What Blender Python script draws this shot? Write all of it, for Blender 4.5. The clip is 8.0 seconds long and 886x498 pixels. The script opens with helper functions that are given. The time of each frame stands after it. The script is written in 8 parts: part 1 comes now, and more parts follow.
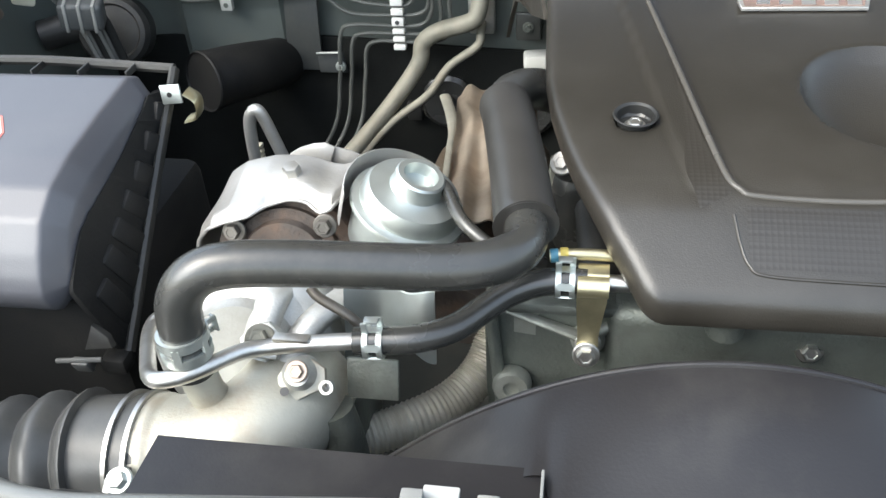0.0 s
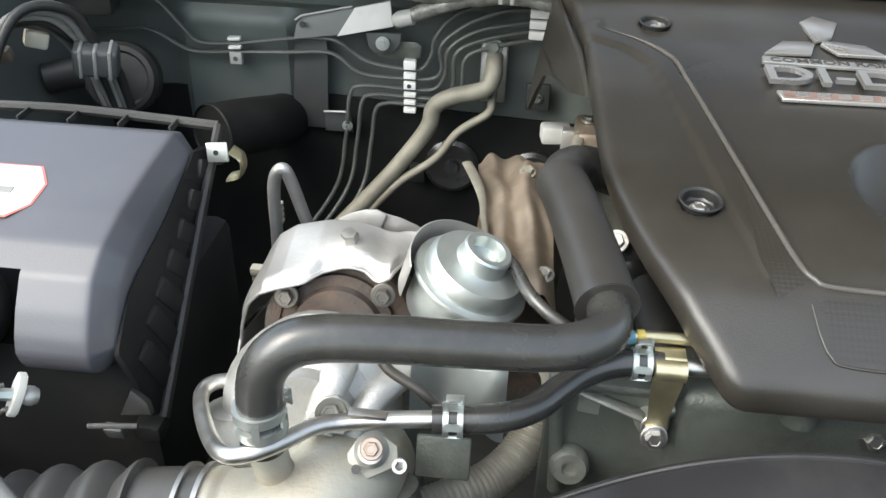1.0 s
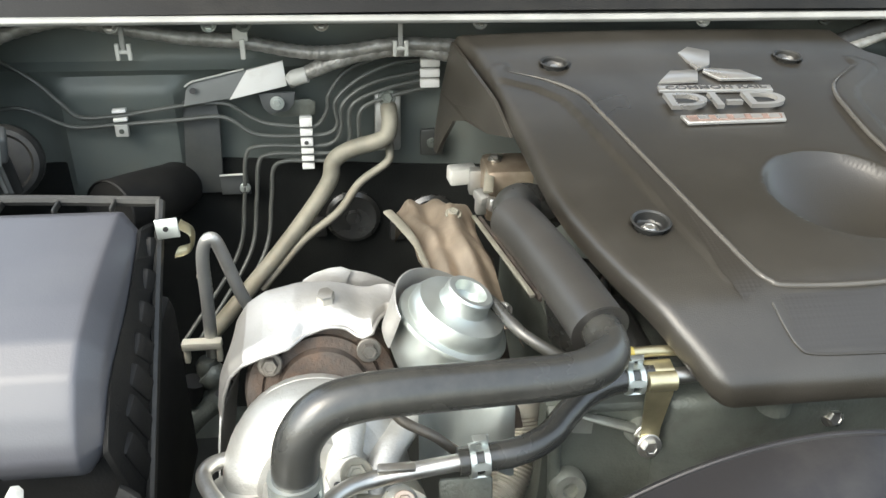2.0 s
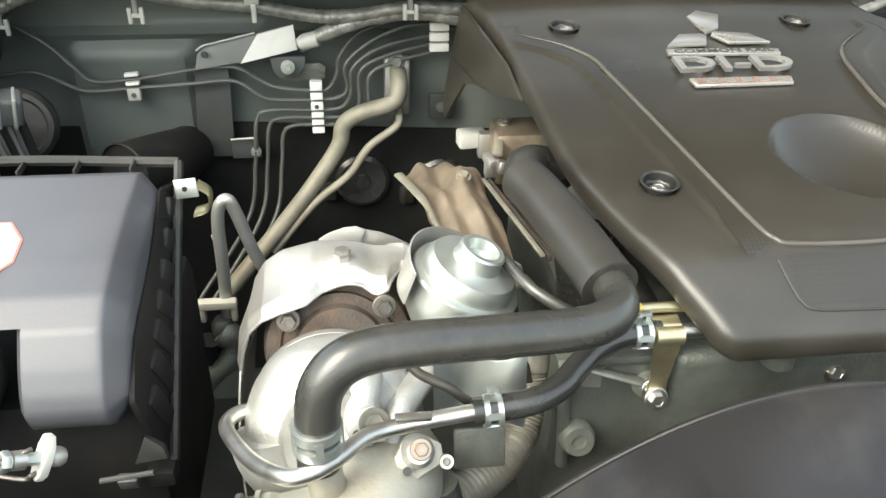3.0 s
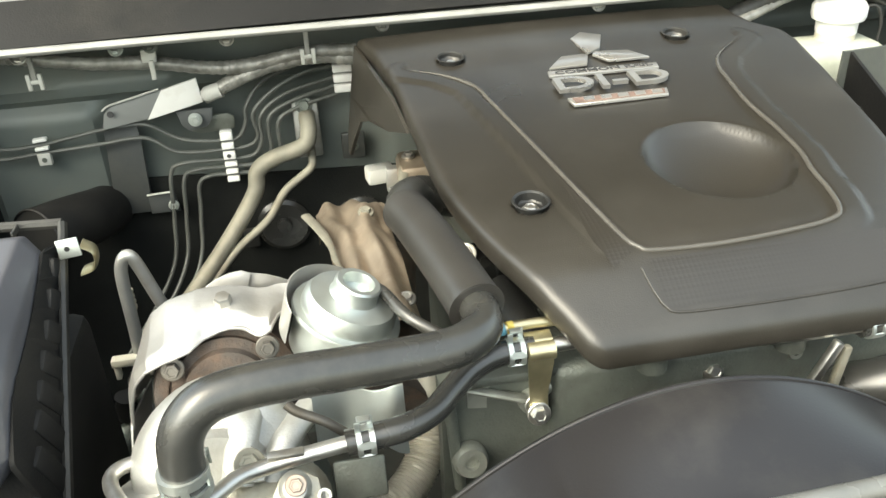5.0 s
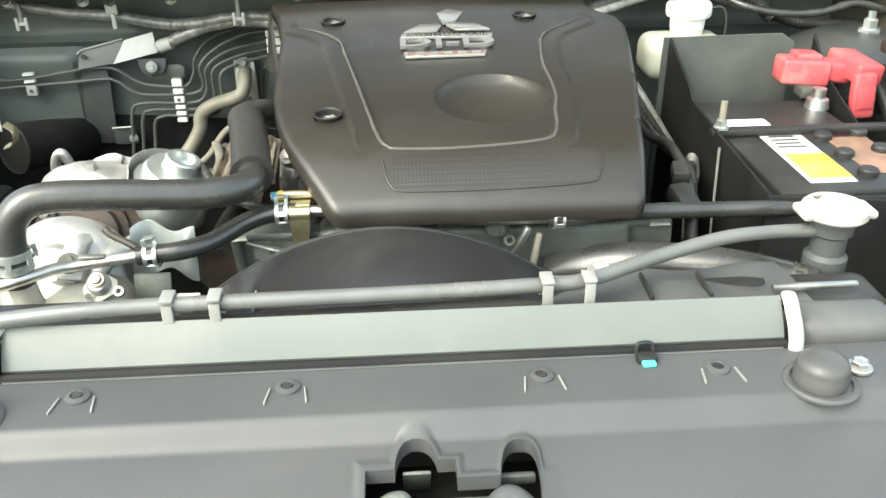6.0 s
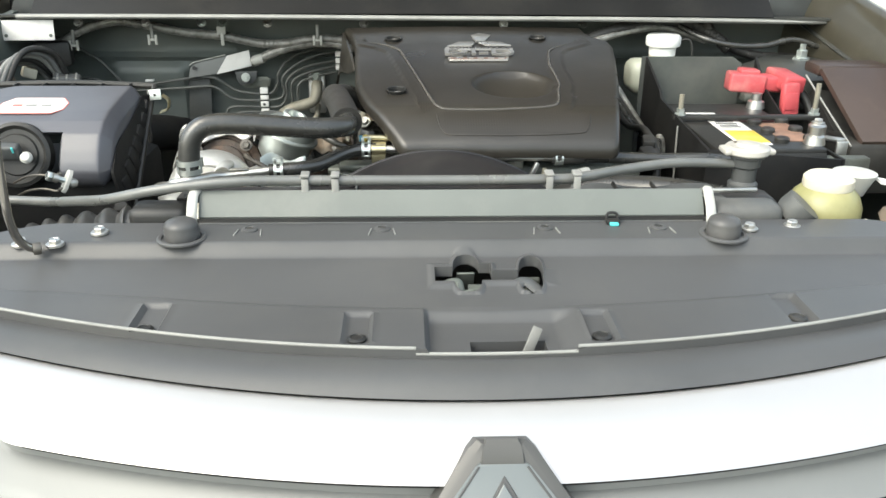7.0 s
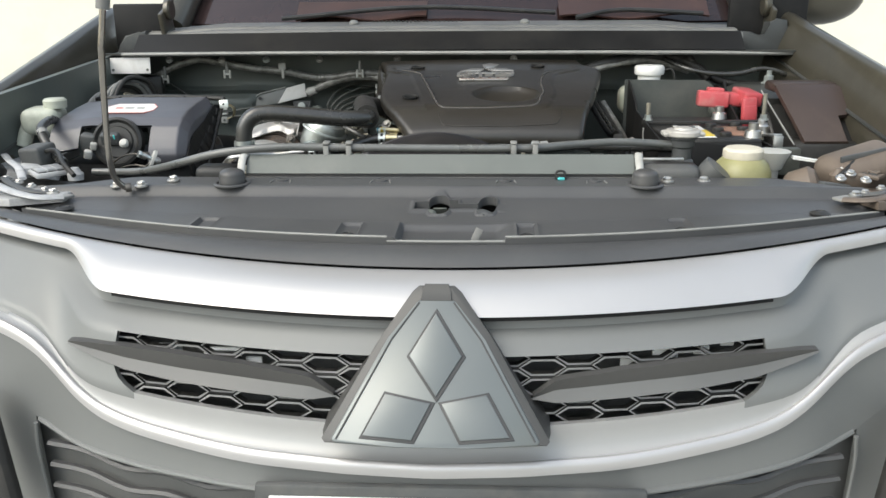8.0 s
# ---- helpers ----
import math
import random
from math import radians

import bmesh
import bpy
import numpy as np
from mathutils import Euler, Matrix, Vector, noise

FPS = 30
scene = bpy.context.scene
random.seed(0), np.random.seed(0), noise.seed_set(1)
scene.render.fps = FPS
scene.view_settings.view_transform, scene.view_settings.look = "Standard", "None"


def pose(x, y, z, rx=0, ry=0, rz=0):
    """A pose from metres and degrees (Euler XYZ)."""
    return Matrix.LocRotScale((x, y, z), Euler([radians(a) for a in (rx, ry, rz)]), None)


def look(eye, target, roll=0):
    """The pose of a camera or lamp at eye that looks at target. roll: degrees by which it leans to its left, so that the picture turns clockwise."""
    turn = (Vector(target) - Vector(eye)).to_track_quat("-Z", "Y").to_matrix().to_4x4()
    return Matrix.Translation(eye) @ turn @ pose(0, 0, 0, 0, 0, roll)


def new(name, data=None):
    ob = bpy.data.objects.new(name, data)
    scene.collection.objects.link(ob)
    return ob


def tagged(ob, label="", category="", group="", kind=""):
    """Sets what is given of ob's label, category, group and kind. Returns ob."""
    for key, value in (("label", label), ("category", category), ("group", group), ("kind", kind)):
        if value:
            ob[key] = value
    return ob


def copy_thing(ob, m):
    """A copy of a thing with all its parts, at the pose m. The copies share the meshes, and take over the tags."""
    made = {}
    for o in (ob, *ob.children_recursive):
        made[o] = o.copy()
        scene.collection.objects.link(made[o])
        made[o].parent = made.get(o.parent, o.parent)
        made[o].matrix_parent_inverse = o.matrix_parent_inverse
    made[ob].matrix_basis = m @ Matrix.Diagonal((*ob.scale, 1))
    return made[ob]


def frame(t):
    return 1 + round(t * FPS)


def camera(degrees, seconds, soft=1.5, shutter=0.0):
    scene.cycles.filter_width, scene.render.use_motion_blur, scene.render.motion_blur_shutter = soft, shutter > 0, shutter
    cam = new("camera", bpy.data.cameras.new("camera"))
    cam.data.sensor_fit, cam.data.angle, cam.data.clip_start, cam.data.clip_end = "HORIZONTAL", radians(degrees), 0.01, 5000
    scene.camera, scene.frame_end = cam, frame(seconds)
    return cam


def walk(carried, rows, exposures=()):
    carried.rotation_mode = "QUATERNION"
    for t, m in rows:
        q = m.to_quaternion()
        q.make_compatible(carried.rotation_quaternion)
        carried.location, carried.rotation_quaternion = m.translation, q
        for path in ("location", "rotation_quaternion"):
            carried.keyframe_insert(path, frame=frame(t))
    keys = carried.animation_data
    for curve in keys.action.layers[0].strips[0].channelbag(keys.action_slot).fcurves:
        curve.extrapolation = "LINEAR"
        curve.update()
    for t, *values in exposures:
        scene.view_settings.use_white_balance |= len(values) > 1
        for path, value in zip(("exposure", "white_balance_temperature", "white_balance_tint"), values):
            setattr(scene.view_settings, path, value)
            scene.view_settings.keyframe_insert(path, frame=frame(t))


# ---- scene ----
cam = camera(55.3, 8.0)
PATH = [
    (0, (-0.108, -0.154, 1.362), (-0.419, 1.416, 0.163), -3.9),
    (0.2, (-0.155, -0.171, 1.364), (-0.434, 1.424, 0.190), -3.2),
    (0.5, (-0.175, -0.189, 1.355), (-0.411, 1.449, 0.232), 0.3),
    (0.8, (-0.182, -0.165, 1.367), (-0.405, 1.448, 0.206), 0.9),
    (1, (-0.205, -0.154, 1.373), (-0.365, 1.509, 0.273), 1.7),
    (1.2, (-0.243, -0.153, 1.39), (-0.227, 1.575, 0.383), 2.0),
    (2.3, (-0.319, -0.175, 1.381), (-0.091, 1.538, 0.374), 1.4),
    (2.5, (-0.325, -0.179, 1.381), (-0.111, 1.507, 0.326), 1.6),
    (3, (-0.32, -0.184, 1.384), (-0.106, 1.493, 0.317), 1.4),
    (3.5, (-0.312, -0.175, 1.383), (-0.052, 1.493, 0.311), 1.5),
    (4, (-0.298, -0.172, 1.389), (-0.013, 1.495, 0.321), 1.2),
    (4.2, (-0.29, -0.174, 1.39), (-0.009, 1.504, 0.339), 0.8),
    (5.3, (-0.169, -0.261, 1.384), (0.096, 1.457, 0.394), -3.5),
    (5.5, (-0.1, -0.324, 1.379), (0.165, 1.398, 0.397), -3.4),
    (5.8, (-0.022, -0.428, 1.369), (0.139, 1.325, 0.419), -1.0),
    (6, (0.003, -0.49, 1.371), (0.102, 1.272, 0.431), -0.7),
    (6.5, (-0.021, -0.676, 1.376), (0.081, 1.134, 0.53), 1.5),
    (7, (-0.056, -0.897, 1.345), (0.028, 0.946, 0.574), 0.6),
    (7.5, (0.002, -1.032, 1.35), (0.075, 0.846, 0.666), 0.6),
    (7.8, (0.043, -1.155, 1.309), (0.038, 0.744, 0.680), 0.0),
    (8, (0.073, -1.241, 1.261), (-0.025, 0.671, 0.68), -0.5),
]
EXPOSURES = [(0, 1.87, 6200, 6), (0.3, 1.86, 6250, 6), (1.2, 1.62, 6350, 6), (2.5, 2.04, 6700, 3), (4.2, 1.96, 7050, 2), (5.5, 2.12, 6950, 0), (5.9, 2.13, 6750, 0), (6.5, 2.0, 6500, 1), (7.0, 1.58, 6600, 3), (7.5, 1.22, 6650, 4), (7.8, 1.10, 6600, 5), (8.0, 0.91, 6450, 6)]
walk(cam, [(t, look(eye, target, roll)) for t, eye, target, roll in PATH], EXPOSURES)

# ---- light ----
world = bpy.data.worlds.new("sky")
scene.world = world
world.use_nodes = True
wn = world.node_tree
sky = wn.nodes.new("ShaderNodeTexSky")
sky.sky_type = "NISHITA"
sky.sun_disc = False
sky.sun_elevation = radians(52)
sky.sun_rotation = radians(232)
sky.dust_density = 4.0
sky.air_density = 1.4
bg = wn.nodes["Background"]
bg.inputs["Strength"].default_value = 0.15
haze = wn.nodes.new("ShaderNodeHueSaturation")
haze.inputs["Saturation"].default_value = 0.6
wn.links.new(sky.outputs["Color"], haze.inputs["Color"])
wn.links.new(haze.outputs["Color"], bg.inputs["Color"])
sun = new("sun", bpy.data.lights.new("sun", "SUN"))
sun.data.energy = 0.5
sun.data.angle = radians(35)
sun.data.color = (1.0, 0.97, 0.92)
sun.matrix_basis = look((-2.4, -1.9, 2.8), (0, 0.3, 0.9))

# ---- materials ----
def mat(name, base, rough=0.5, metal=0.0, var=0.25, vscale=18.0, bump=0.15, bscale=220.0,
        dirt=None, dscale=9.0, damount=0.35, coat=0.0, spec=0.5, rvar=0.12, trans=0.0, ior=1.45):
    """A surface with broad and fine variation, dirt patches and a fine relief."""
    m = bpy.data.materials.new(name)
    m.use_nodes = True
    t = m.node_tree
    n, l = t.nodes, t.links
    b = n["Principled BSDF"]
    co = n.new("ShaderNodeTexCoord")
    big = n.new("ShaderNodeTexNoise")
    big.inputs["Scale"].default_value = vscale
    big.inputs["Detail"].default_value = 5.0
    fine = n.new("ShaderNodeTexNoise")
    fine.inputs["Scale"].default_value = bscale
    fine.inputs["Detail"].default_value = 4.0
    l.new(co.outputs["Object"], big.inputs["Vector"])
    l.new(co.outputs["Object"], fine.inputs["Vector"])
    ramp = n.new("ShaderNodeMapRange")
    ramp.inputs["From Min"].default_value = 0.3
    ramp.inputs["From Max"].default_value = 0.7
    l.new(big.outputs["Fac"], ramp.inputs["Value"])
    mix = n.new("ShaderNodeMix")
    mix.data_type = "RGBA"
    mix.inputs["A"].default_value = (*[c * (1 - var) for c in base], 1)
    mix.inputs["B"].default_value = (*[min(1, c * (1 + var)) for c in base], 1)
    l.new(ramp.outputs["Result"], mix.inputs["Factor"])
    colour = mix.outputs["Result"]
    if dirt:
        patch = n.new("ShaderNodeTexNoise")
        patch.inputs["Scale"].default_value = dscale
        patch.inputs["Detail"].default_value = 8.0
        patch.inputs["Roughness"].default_value = 0.65
        l.new(co.outputs["Object"], patch.inputs["Vector"])
        pr = n.new("ShaderNodeMapRange")
        pr.inputs["From Min"].default_value = 0.48
        pr.inputs["From Max"].default_value = 0.68
        pr.inputs["To Max"].default_value = damount
        l.new(patch.outputs["Fac"], pr.inputs["Value"])
        dm = n.new("ShaderNodeMix")
        dm.data_type = "RGBA"
        dm.inputs["B"].default_value = (*dirt, 1)
        l.new(pr.outputs["Result"], dm.inputs["Factor"])
        l.new(colour, dm.inputs["A"])
        colour = dm.outputs["Result"]
    l.new(colour, b.inputs["Base Color"])
    rr = n.new("ShaderNodeMapRange")
    rr.inputs["To Min"].default_value = max(0.02, rough - rvar)
    rr.inputs["To Max"].default_value = min(1.0, rough + rvar)
    l.new(big.outputs["Fac"], rr.inputs["Value"])
    l.new(rr.outputs["Result"], b.inputs["Roughness"])
    b.inputs["Metallic"].default_value = metal
    b.inputs["Specular IOR Level"].default_value = spec
    b.inputs["Coat Weight"].default_value = coat
    b.inputs["Coat Roughness"].default_value = 0.08
    b.inputs["Transmission Weight"].default_value = trans
    b.inputs["IOR"].default_value = ior
    if bump:
        bp = n.new("ShaderNodeBump")
        bp.inputs["Strength"].default_value = bump
        bp.inputs["Distance"].default_value = 0.002
        l.new(fine.outputs["Fac"], bp.inputs["Height"])
        l.new(bp.outputs["Normal"], b.inputs["Normal"])
    return m


COVER = mat("grained black nylon", (0.023, 0.0205, 0.0165), 0.33, spec=0.75, var=0.12, vscale=7, bump=0.12, bscale=900, dirt=(0.075, 0.069, 0.060), dscale=5, damount=0.3)
LID = mat("smooth dark grey nylon", (0.078, 0.079, 0.09), 0.38, spec=0.62, ior=1.5, var=0.1, vscale=8, bump=0.06, bscale=700, dirt=(0.14, 0.14, 0.14), dscale=6, damount=0.18)
BLACK = mat("black plastic", (0.022, 0.022, 0.021), 0.45, var=0.25, vscale=14, bump=0.12, bscale=500, dirt=(0.08, 0.075, 0.065), dscale=10, damount=0.4)
TRAY = mat("satin black trim plastic", (0.070, 0.071, 0.072), 0.42, var=0.12, vscale=6, bump=0.08, bscale=800, dirt=(0.12, 0.115, 0.105), dscale=4, damount=0.3)
RUBBER = mat("black rubber", (0.030, 0.030, 0.028), 0.27, spec=0.9, var=0.2, vscale=20, bump=0.05, bscale=500, dirt=(0.09, 0.085, 0.07), dscale=12, damount=0.35)
FOAM = mat("black foam sleeve", (0.034, 0.032, 0.029), 0.38, spec=0.8, var=0.15, vscale=30, bump=0.12, bscale=700)
CAST = mat("sand cast aluminium", (0.54, 0.54, 0.515), 0.5, 0.8, var=0.12, vscale=25, bump=0.2, bscale=450, dirt=(0.30, 0.27, 0.22), dscale=14, damount=0.5)
CREAM = mat("weathered cast alloy", (0.44, 0.43, 0.37), 0.55, 0.55, var=0.16, vscale=14, bump=0.14, bscale=420, dirt=(0.30, 0.22, 0.14), dscale=18, damount=0.45)
BLOCK = mat("dull grey cast alloy", (0.135, 0.147, 0.130), 0.5, 0.5, var=0.25, vscale=16, bump=0.35, bscale=380, dirt=(0.06, 0.055, 0.045), dscale=12, damount=0.6)
SHIELD = mat("aluminised heat shield", (0.47, 0.46, 0.44), 0.5, 0.8, var=0.1, vscale=16, bump=0.25, bscale=160, dirt=(0.42, 0.39, 0.33), dscale=12, damount=0.55)
BROWN = mat("baked heat shield", (0.42, 0.345, 0.265), 0.45, 0.75, var=0.22, vscale=18, bump=0.3, bscale=120, dirt=(0.22, 0.16, 0.11), dscale=14, damount=0.6)
RUST = mat("rusty cast iron", (0.062, 0.052, 0.045), 0.72, 0.25, var=0.4, vscale=40, bump=0.5, bscale=350, dirt=(0.13, 0.075, 0.045), dscale=25, damount=0.6)
ZINC = mat("zinc plated steel", (0.58, 0.615, 0.59), 0.42, 0.9, var=0.08, vscale=30, bump=0.05, bscale=300, dirt=(0.45, 0.46, 0.42), dscale=20, damount=0.4)
STEEL = mat("bright steel", (0.60, 0.59, 0.56), 0.4, 1.0, var=0.12, vscale=40, bump=0.08, bscale=400, dirt=(0.30, 0.27, 0.22), dscale=30, damount=0.4)
GOLD = mat("yellow passivated steel", (0.58, 0.52, 0.33), 0.34, 0.9, var=0.2, vscale=40, bump=0.08, bscale=300, dirt=(0.32, 0.28, 0.2), dscale=30, damount=0.4)
TUBE = mat("bare alloy pipe", (0.265, 0.252, 0.205), 0.68, 0.4, var=0.22, vscale=30, bump=0.12, bscale=350, dirt=(0.26, 0.22, 0.16), dscale=25, damount=0.55)
LINE = mat("grey coated brake pipe", (0.088, 0.092, 0.084), 0.42, 0.1, var=0.2, bump=0.05)
WALLPAINT = mat("dusty grey green bulkhead paint", (0.118, 0.134, 0.124), 0.42, 0.1, var=0.25, vscale=6, bump=0.06, bscale=300, dirt=(0.12, 0.12, 0.10), dscale=6, damount=0.6)
EMBLEM = mat("satin grey badge lacquer", (0.150, 0.164, 0.162), 0.33, 0.35, var=0.06, vscale=8, bump=0.02, bscale=900, coat=0.2)
HORN = mat("dusty brown plastic", (0.135, 0.108, 0.085), 0.5, var=0.25, vscale=14, bump=0.12, bscale=300, dirt=(0.22, 0.17, 0.13), dscale=12, damount=0.4)
BODY = mat("dark grey body paint", (0.042, 0.045, 0.043), 0.38, 0.1, var=0.2, vscale=5, bump=0.05, bscale=300, dirt=(0.085, 0.08, 0.065), dscale=5, damount=0.55)
FENDER = mat("dusty bronze grey paint", (0.074, 0.068, 0.051), 0.34, 0.35, var=0.1, vscale=6, bump=0.02, bscale=900, coat=0.5, dirt=(0.16, 0.145, 0.11), dscale=7, damount=0.3)
BUMPER = mat("titanium grey paint", (0.185, 0.191, 0.186), 0.5, 0.25, var=0.06, vscale=5, bump=0.02, bscale=1200, coat=0.08, rvar=0.05)
SATIN = mat("satin silver trim", (0.50, 0.492, 0.485), 0.34, 0.5, var=0.04, vscale=5, bump=0.02, bscale=1200, rvar=0.05)
MIDGREY = mat("satin mid grey trim", (0.36, 0.36, 0.352), 0.45, 0.3, var=0.05, vscale=6, bump=0.02, bscale=1200, rvar=0.05)
GREYP = mat("grey painted steel", (0.135, 0.147, 0.136), 0.5, 0.1, var=0.08, vscale=8, bump=0.05, bscale=500, dirt=(0.22, 0.22, 0.20), dscale=10, damount=0.3)
BADGE = mat("brushed silver badge", (0.55, 0.53, 0.50), 0.3, 0.8, var=0.08, bump=0.03)
BADGE_RED = mat("worn red badge paint", (0.26, 0.18, 0.15), 0.4, 0.3, var=0.25, vscale=60, bump=0.03)
WHITE = mat("white plastic", (0.78, 0.78, 0.75), 0.38, var=0.05, bump=0.03, dirt=(0.6, 0.58, 0.5), dscale=14, damount=0.3)
IVORY = mat("aged ivory plastic", (0.62, 0.58, 0.47), 0.42, var=0.1, bump=0.05, dirt=(0.42, 0.37, 0.27), dscale=14, damount=0.4)
TANK = mat("yellowed translucent plastic", (0.31, 0.30, 0.14), 0.35, var=0.12, vscale=22, bump=0.04, dirt=(0.42, 0.38, 0.2), dscale=16, damount=0.5, trans=0.15)
RED = mat("faded red terminal plastic", (0.47, 0.075, 0.085), 0.42, var=0.12, bump=0.05, dirt=(0.48, 0.24, 0.22), dscale=22, damount=0.5)
YELLOW = mat("yellow label print", (0.62, 0.47, 0.06), 0.5, var=0.1, bump=0.02, dirt=(0.42, 0.38, 0.25), dscale=30, damount=0.4)
PAPER = mat("white paper label", (0.72, 0.71, 0.68), 0.55, var=0.06, bump=0.03, dirt=(0.5, 0.46, 0.4), dscale=25, damount=0.4)
INK = mat("dark print", (0.06, 0.06, 0.06), 0.55, var=0.1, bump=0.0)
REDINK = mat("faded red print", (0.58, 0.17, 0.14), 0.5, var=0.1, bump=0.0)
BLUE = mat("blue tape", (0.09, 0.25, 0.34), 0.45, var=0.1, bump=0.05)
TEAL = mat("teal clip plastic", (0.10, 0.55, 0.55), 0.4, var=0.1, bump=0.05)
WRAP = mat("ribbed grey loom wrap", (0.27, 0.265, 0.245), 0.36, 0.3, var=0.35, vscale=60, bump=0.35, bscale=300, dirt=(0.08, 0.075, 0.065), dscale=40, damount=0.6)
SHROUD = mat("smooth black violet plastic", (0.018, 0.017, 0.018), 0.33, spec=0.5, var=0.12, vscale=7, bump=0.05, bscale=600, dirt=(0.10, 0.095, 0.085), dscale=6, damount=0.3)
CLIP = mat("grey nylon clip", (0.25, 0.25, 0.235), 0.45, var=0.15, bump=0.05)
LENS = mat("clear lamp lens", (0.30, 0.30, 0.29), 0.12, 0.2, var=0.1, bump=0.0, trans=0.3)
GLASS = mat("dark windscreen glass", (0.035, 0.02, 0.018), 0.06, 0.0, var=0.1, bump=0.0, rvar=0.02)
RED_REFLECTION = mat("red brown reflection tone", (0.066, 0.034, 0.027), 0.5, var=0.2, vscale=10, bump=0.1)
GROUND = mat("pale worn concrete", (0.42, 0.41, 0.38), 0.85, var=0.15, vscale=1.2, bump=0.4, bscale=60, dirt=(0.25, 0.24, 0.22), dscale=2.0, damount=0.5)
WALLM = mat("cream rendered wall", (0.74, 0.72, 0.62), 0.85, var=0.05, vscale=1.5, bump=0.3, bscale=40, dirt=(0.6, 0.57, 0.47), dscale=2.0, damount=0.3)
HAZYTANK = mat("hazy grey green plastic", (0.46, 0.48, 0.40), 0.4, var=0.12, vscale=22, bump=0.04, dirt=(0.22, 0.22, 0.18), dscale=16, damount=0.5)
DULL = mat("heat dulled steel", (0.15, 0.14, 0.125), 0.5, 0.8, var=0.2, vscale=40, bump=0.15, bscale=400, dirt=(0.12, 0.09, 0.06), dscale=30, damount=0.5)
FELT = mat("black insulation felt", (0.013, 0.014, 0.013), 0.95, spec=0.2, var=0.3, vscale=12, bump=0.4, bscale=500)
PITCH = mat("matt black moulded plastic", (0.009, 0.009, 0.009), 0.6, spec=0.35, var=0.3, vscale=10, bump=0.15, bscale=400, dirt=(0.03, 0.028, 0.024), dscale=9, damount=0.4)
BOXGREY = mat("dusty grey green box plastic", (0.085, 0.093, 0.086), 0.5, var=0.12, vscale=8, bump=0.08, bscale=500, dirt=(0.15, 0.15, 0.13), dscale=8, damount=0.5)
HOSEGREY = mat("dusty grey rubber hose", (0.115, 0.118, 0.112), 0.30, spec=0.9, var=0.15, vscale=20, bump=0.04, bscale=500, dirt=(0.20, 0.195, 0.175), dscale=12, damount=0.4)
STOP = mat("worn dark rubber buffer", (0.070, 0.070, 0.070), 0.38, var=0.15, vscale=20, bump=0.08, bscale=500, dirt=(0.11, 0.105, 0.095), dscale=14, damount=0.4)
FACET = mat("mid grey trim plastic", (0.12, 0.122, 0.118), 0.45, var=0.08, vscale=8, bump=0.04, bscale=900)
PALE = mat("pale grey plastic", (0.46, 0.46, 0.43), 0.45, var=0.1, bump=0.05, dirt=(0.30, 0.28, 0.24), dscale=20, damount=0.5)
FUSE = mat("red brown black nylon", (0.052, 0.037, 0.031), 0.4, var=0.12, vscale=9, bump=0.08, bscale=700, dirt=(0.11, 0.085, 0.065), dscale=7, damount=0.4)
COPPER = mat("copper tinted steel", (0.40, 0.33, 0.275), 0.42, 0.8, var=0.15, vscale=40, bump=0.08, bscale=300, dirt=(0.25, 0.18, 0.12), dscale=30, damount=0.4)
CAPM = mat("worn plated cap", (0.52, 0.50, 0.46), 0.42, 0.25, var=0.12, vscale=30, bump=0.06, bscale=300, dirt=(0.35, 0.32, 0.26), dscale=24, damount=0.5)
BELLOWS = mat("dusty ribbed rubber", (0.055, 0.055, 0.053), 0.4, spec=0.7, var=0.15, vscale=20, bump=0.06, bscale=500, dirt=(0.12, 0.115, 0.10), dscale=14, damount=0.4)
CUP = mat("milky translucent plastic", (0.55, 0.55, 0.51), 0.4, var=0.1, bump=0.04, dirt=(0.40, 0.38, 0.32), dscale=18, damount=0.5, trans=0.1)
COLUMN = mat("dusty dark bracket paint", (0.058, 0.062, 0.062), 0.45, 0.1, var=0.15, vscale=12, bump=0.06, bscale=400, dirt=(0.11, 0.11, 0.095), dscale=9, damount=0.4)
RODM = mat("dark polished steel", (0.30, 0.285, 0.26), 0.16, 1.0, var=0.15, vscale=30, bump=0.03, bscale=400)
ALLOY = mat("pale cast alloy", (0.33, 0.34, 0.30), 0.48, 0.6, var=0.2, vscale=20, bump=0.25, bscale=380, dirt=(0.12, 0.11, 0.09), dscale=16, damount=0.5)
BRAID = mat("dull braided steel", (0.52, 0.50, 0.43), 0.5, 0.45, var=0.12, vscale=30, bump=0.1, bscale=350, dirt=(0.34, 0.30, 0.22), dscale=22, damount=0.45)
TIMING = mat("grey green cast cover", (0.185, 0.20, 0.175), 0.46, 0.5, var=0.25, vscale=16, bump=0.35, bscale=380, dirt=(0.08, 0.075, 0.06), dscale=12, damount=0.5)
HOODIN = mat("bronze inner panel tone, raised for reflections", (0.18, 0.155, 0.122), 0.5, 0.2, var=0.15, vscale=8, bump=0.05, bscale=500, dirt=(0.16, 0.14, 0.11), dscale=7, damount=0.4)
BLADE = mat("dark grey trim plastic", (0.070, 0.069, 0.066), 0.4, var=0.08, vscale=8, bump=0.05, bscale=900)
COWLM = mat("weathered grey cowl plastic", (0.15, 0.152, 0.148), 0.45, var=0.15, vscale=10, bump=0.1, bscale=500, dirt=(0.24, 0.23, 0.20), dscale=8, damount=0.5)
LAMPGREY = mat("dusty grey lamp casing plastic", (0.45, 0.455, 0.455), 0.42, var=0.2, vscale=14, bump=0.1, bscale=400, dirt=(0.12, 0.115, 0.105), dscale=16, damount=0.55)
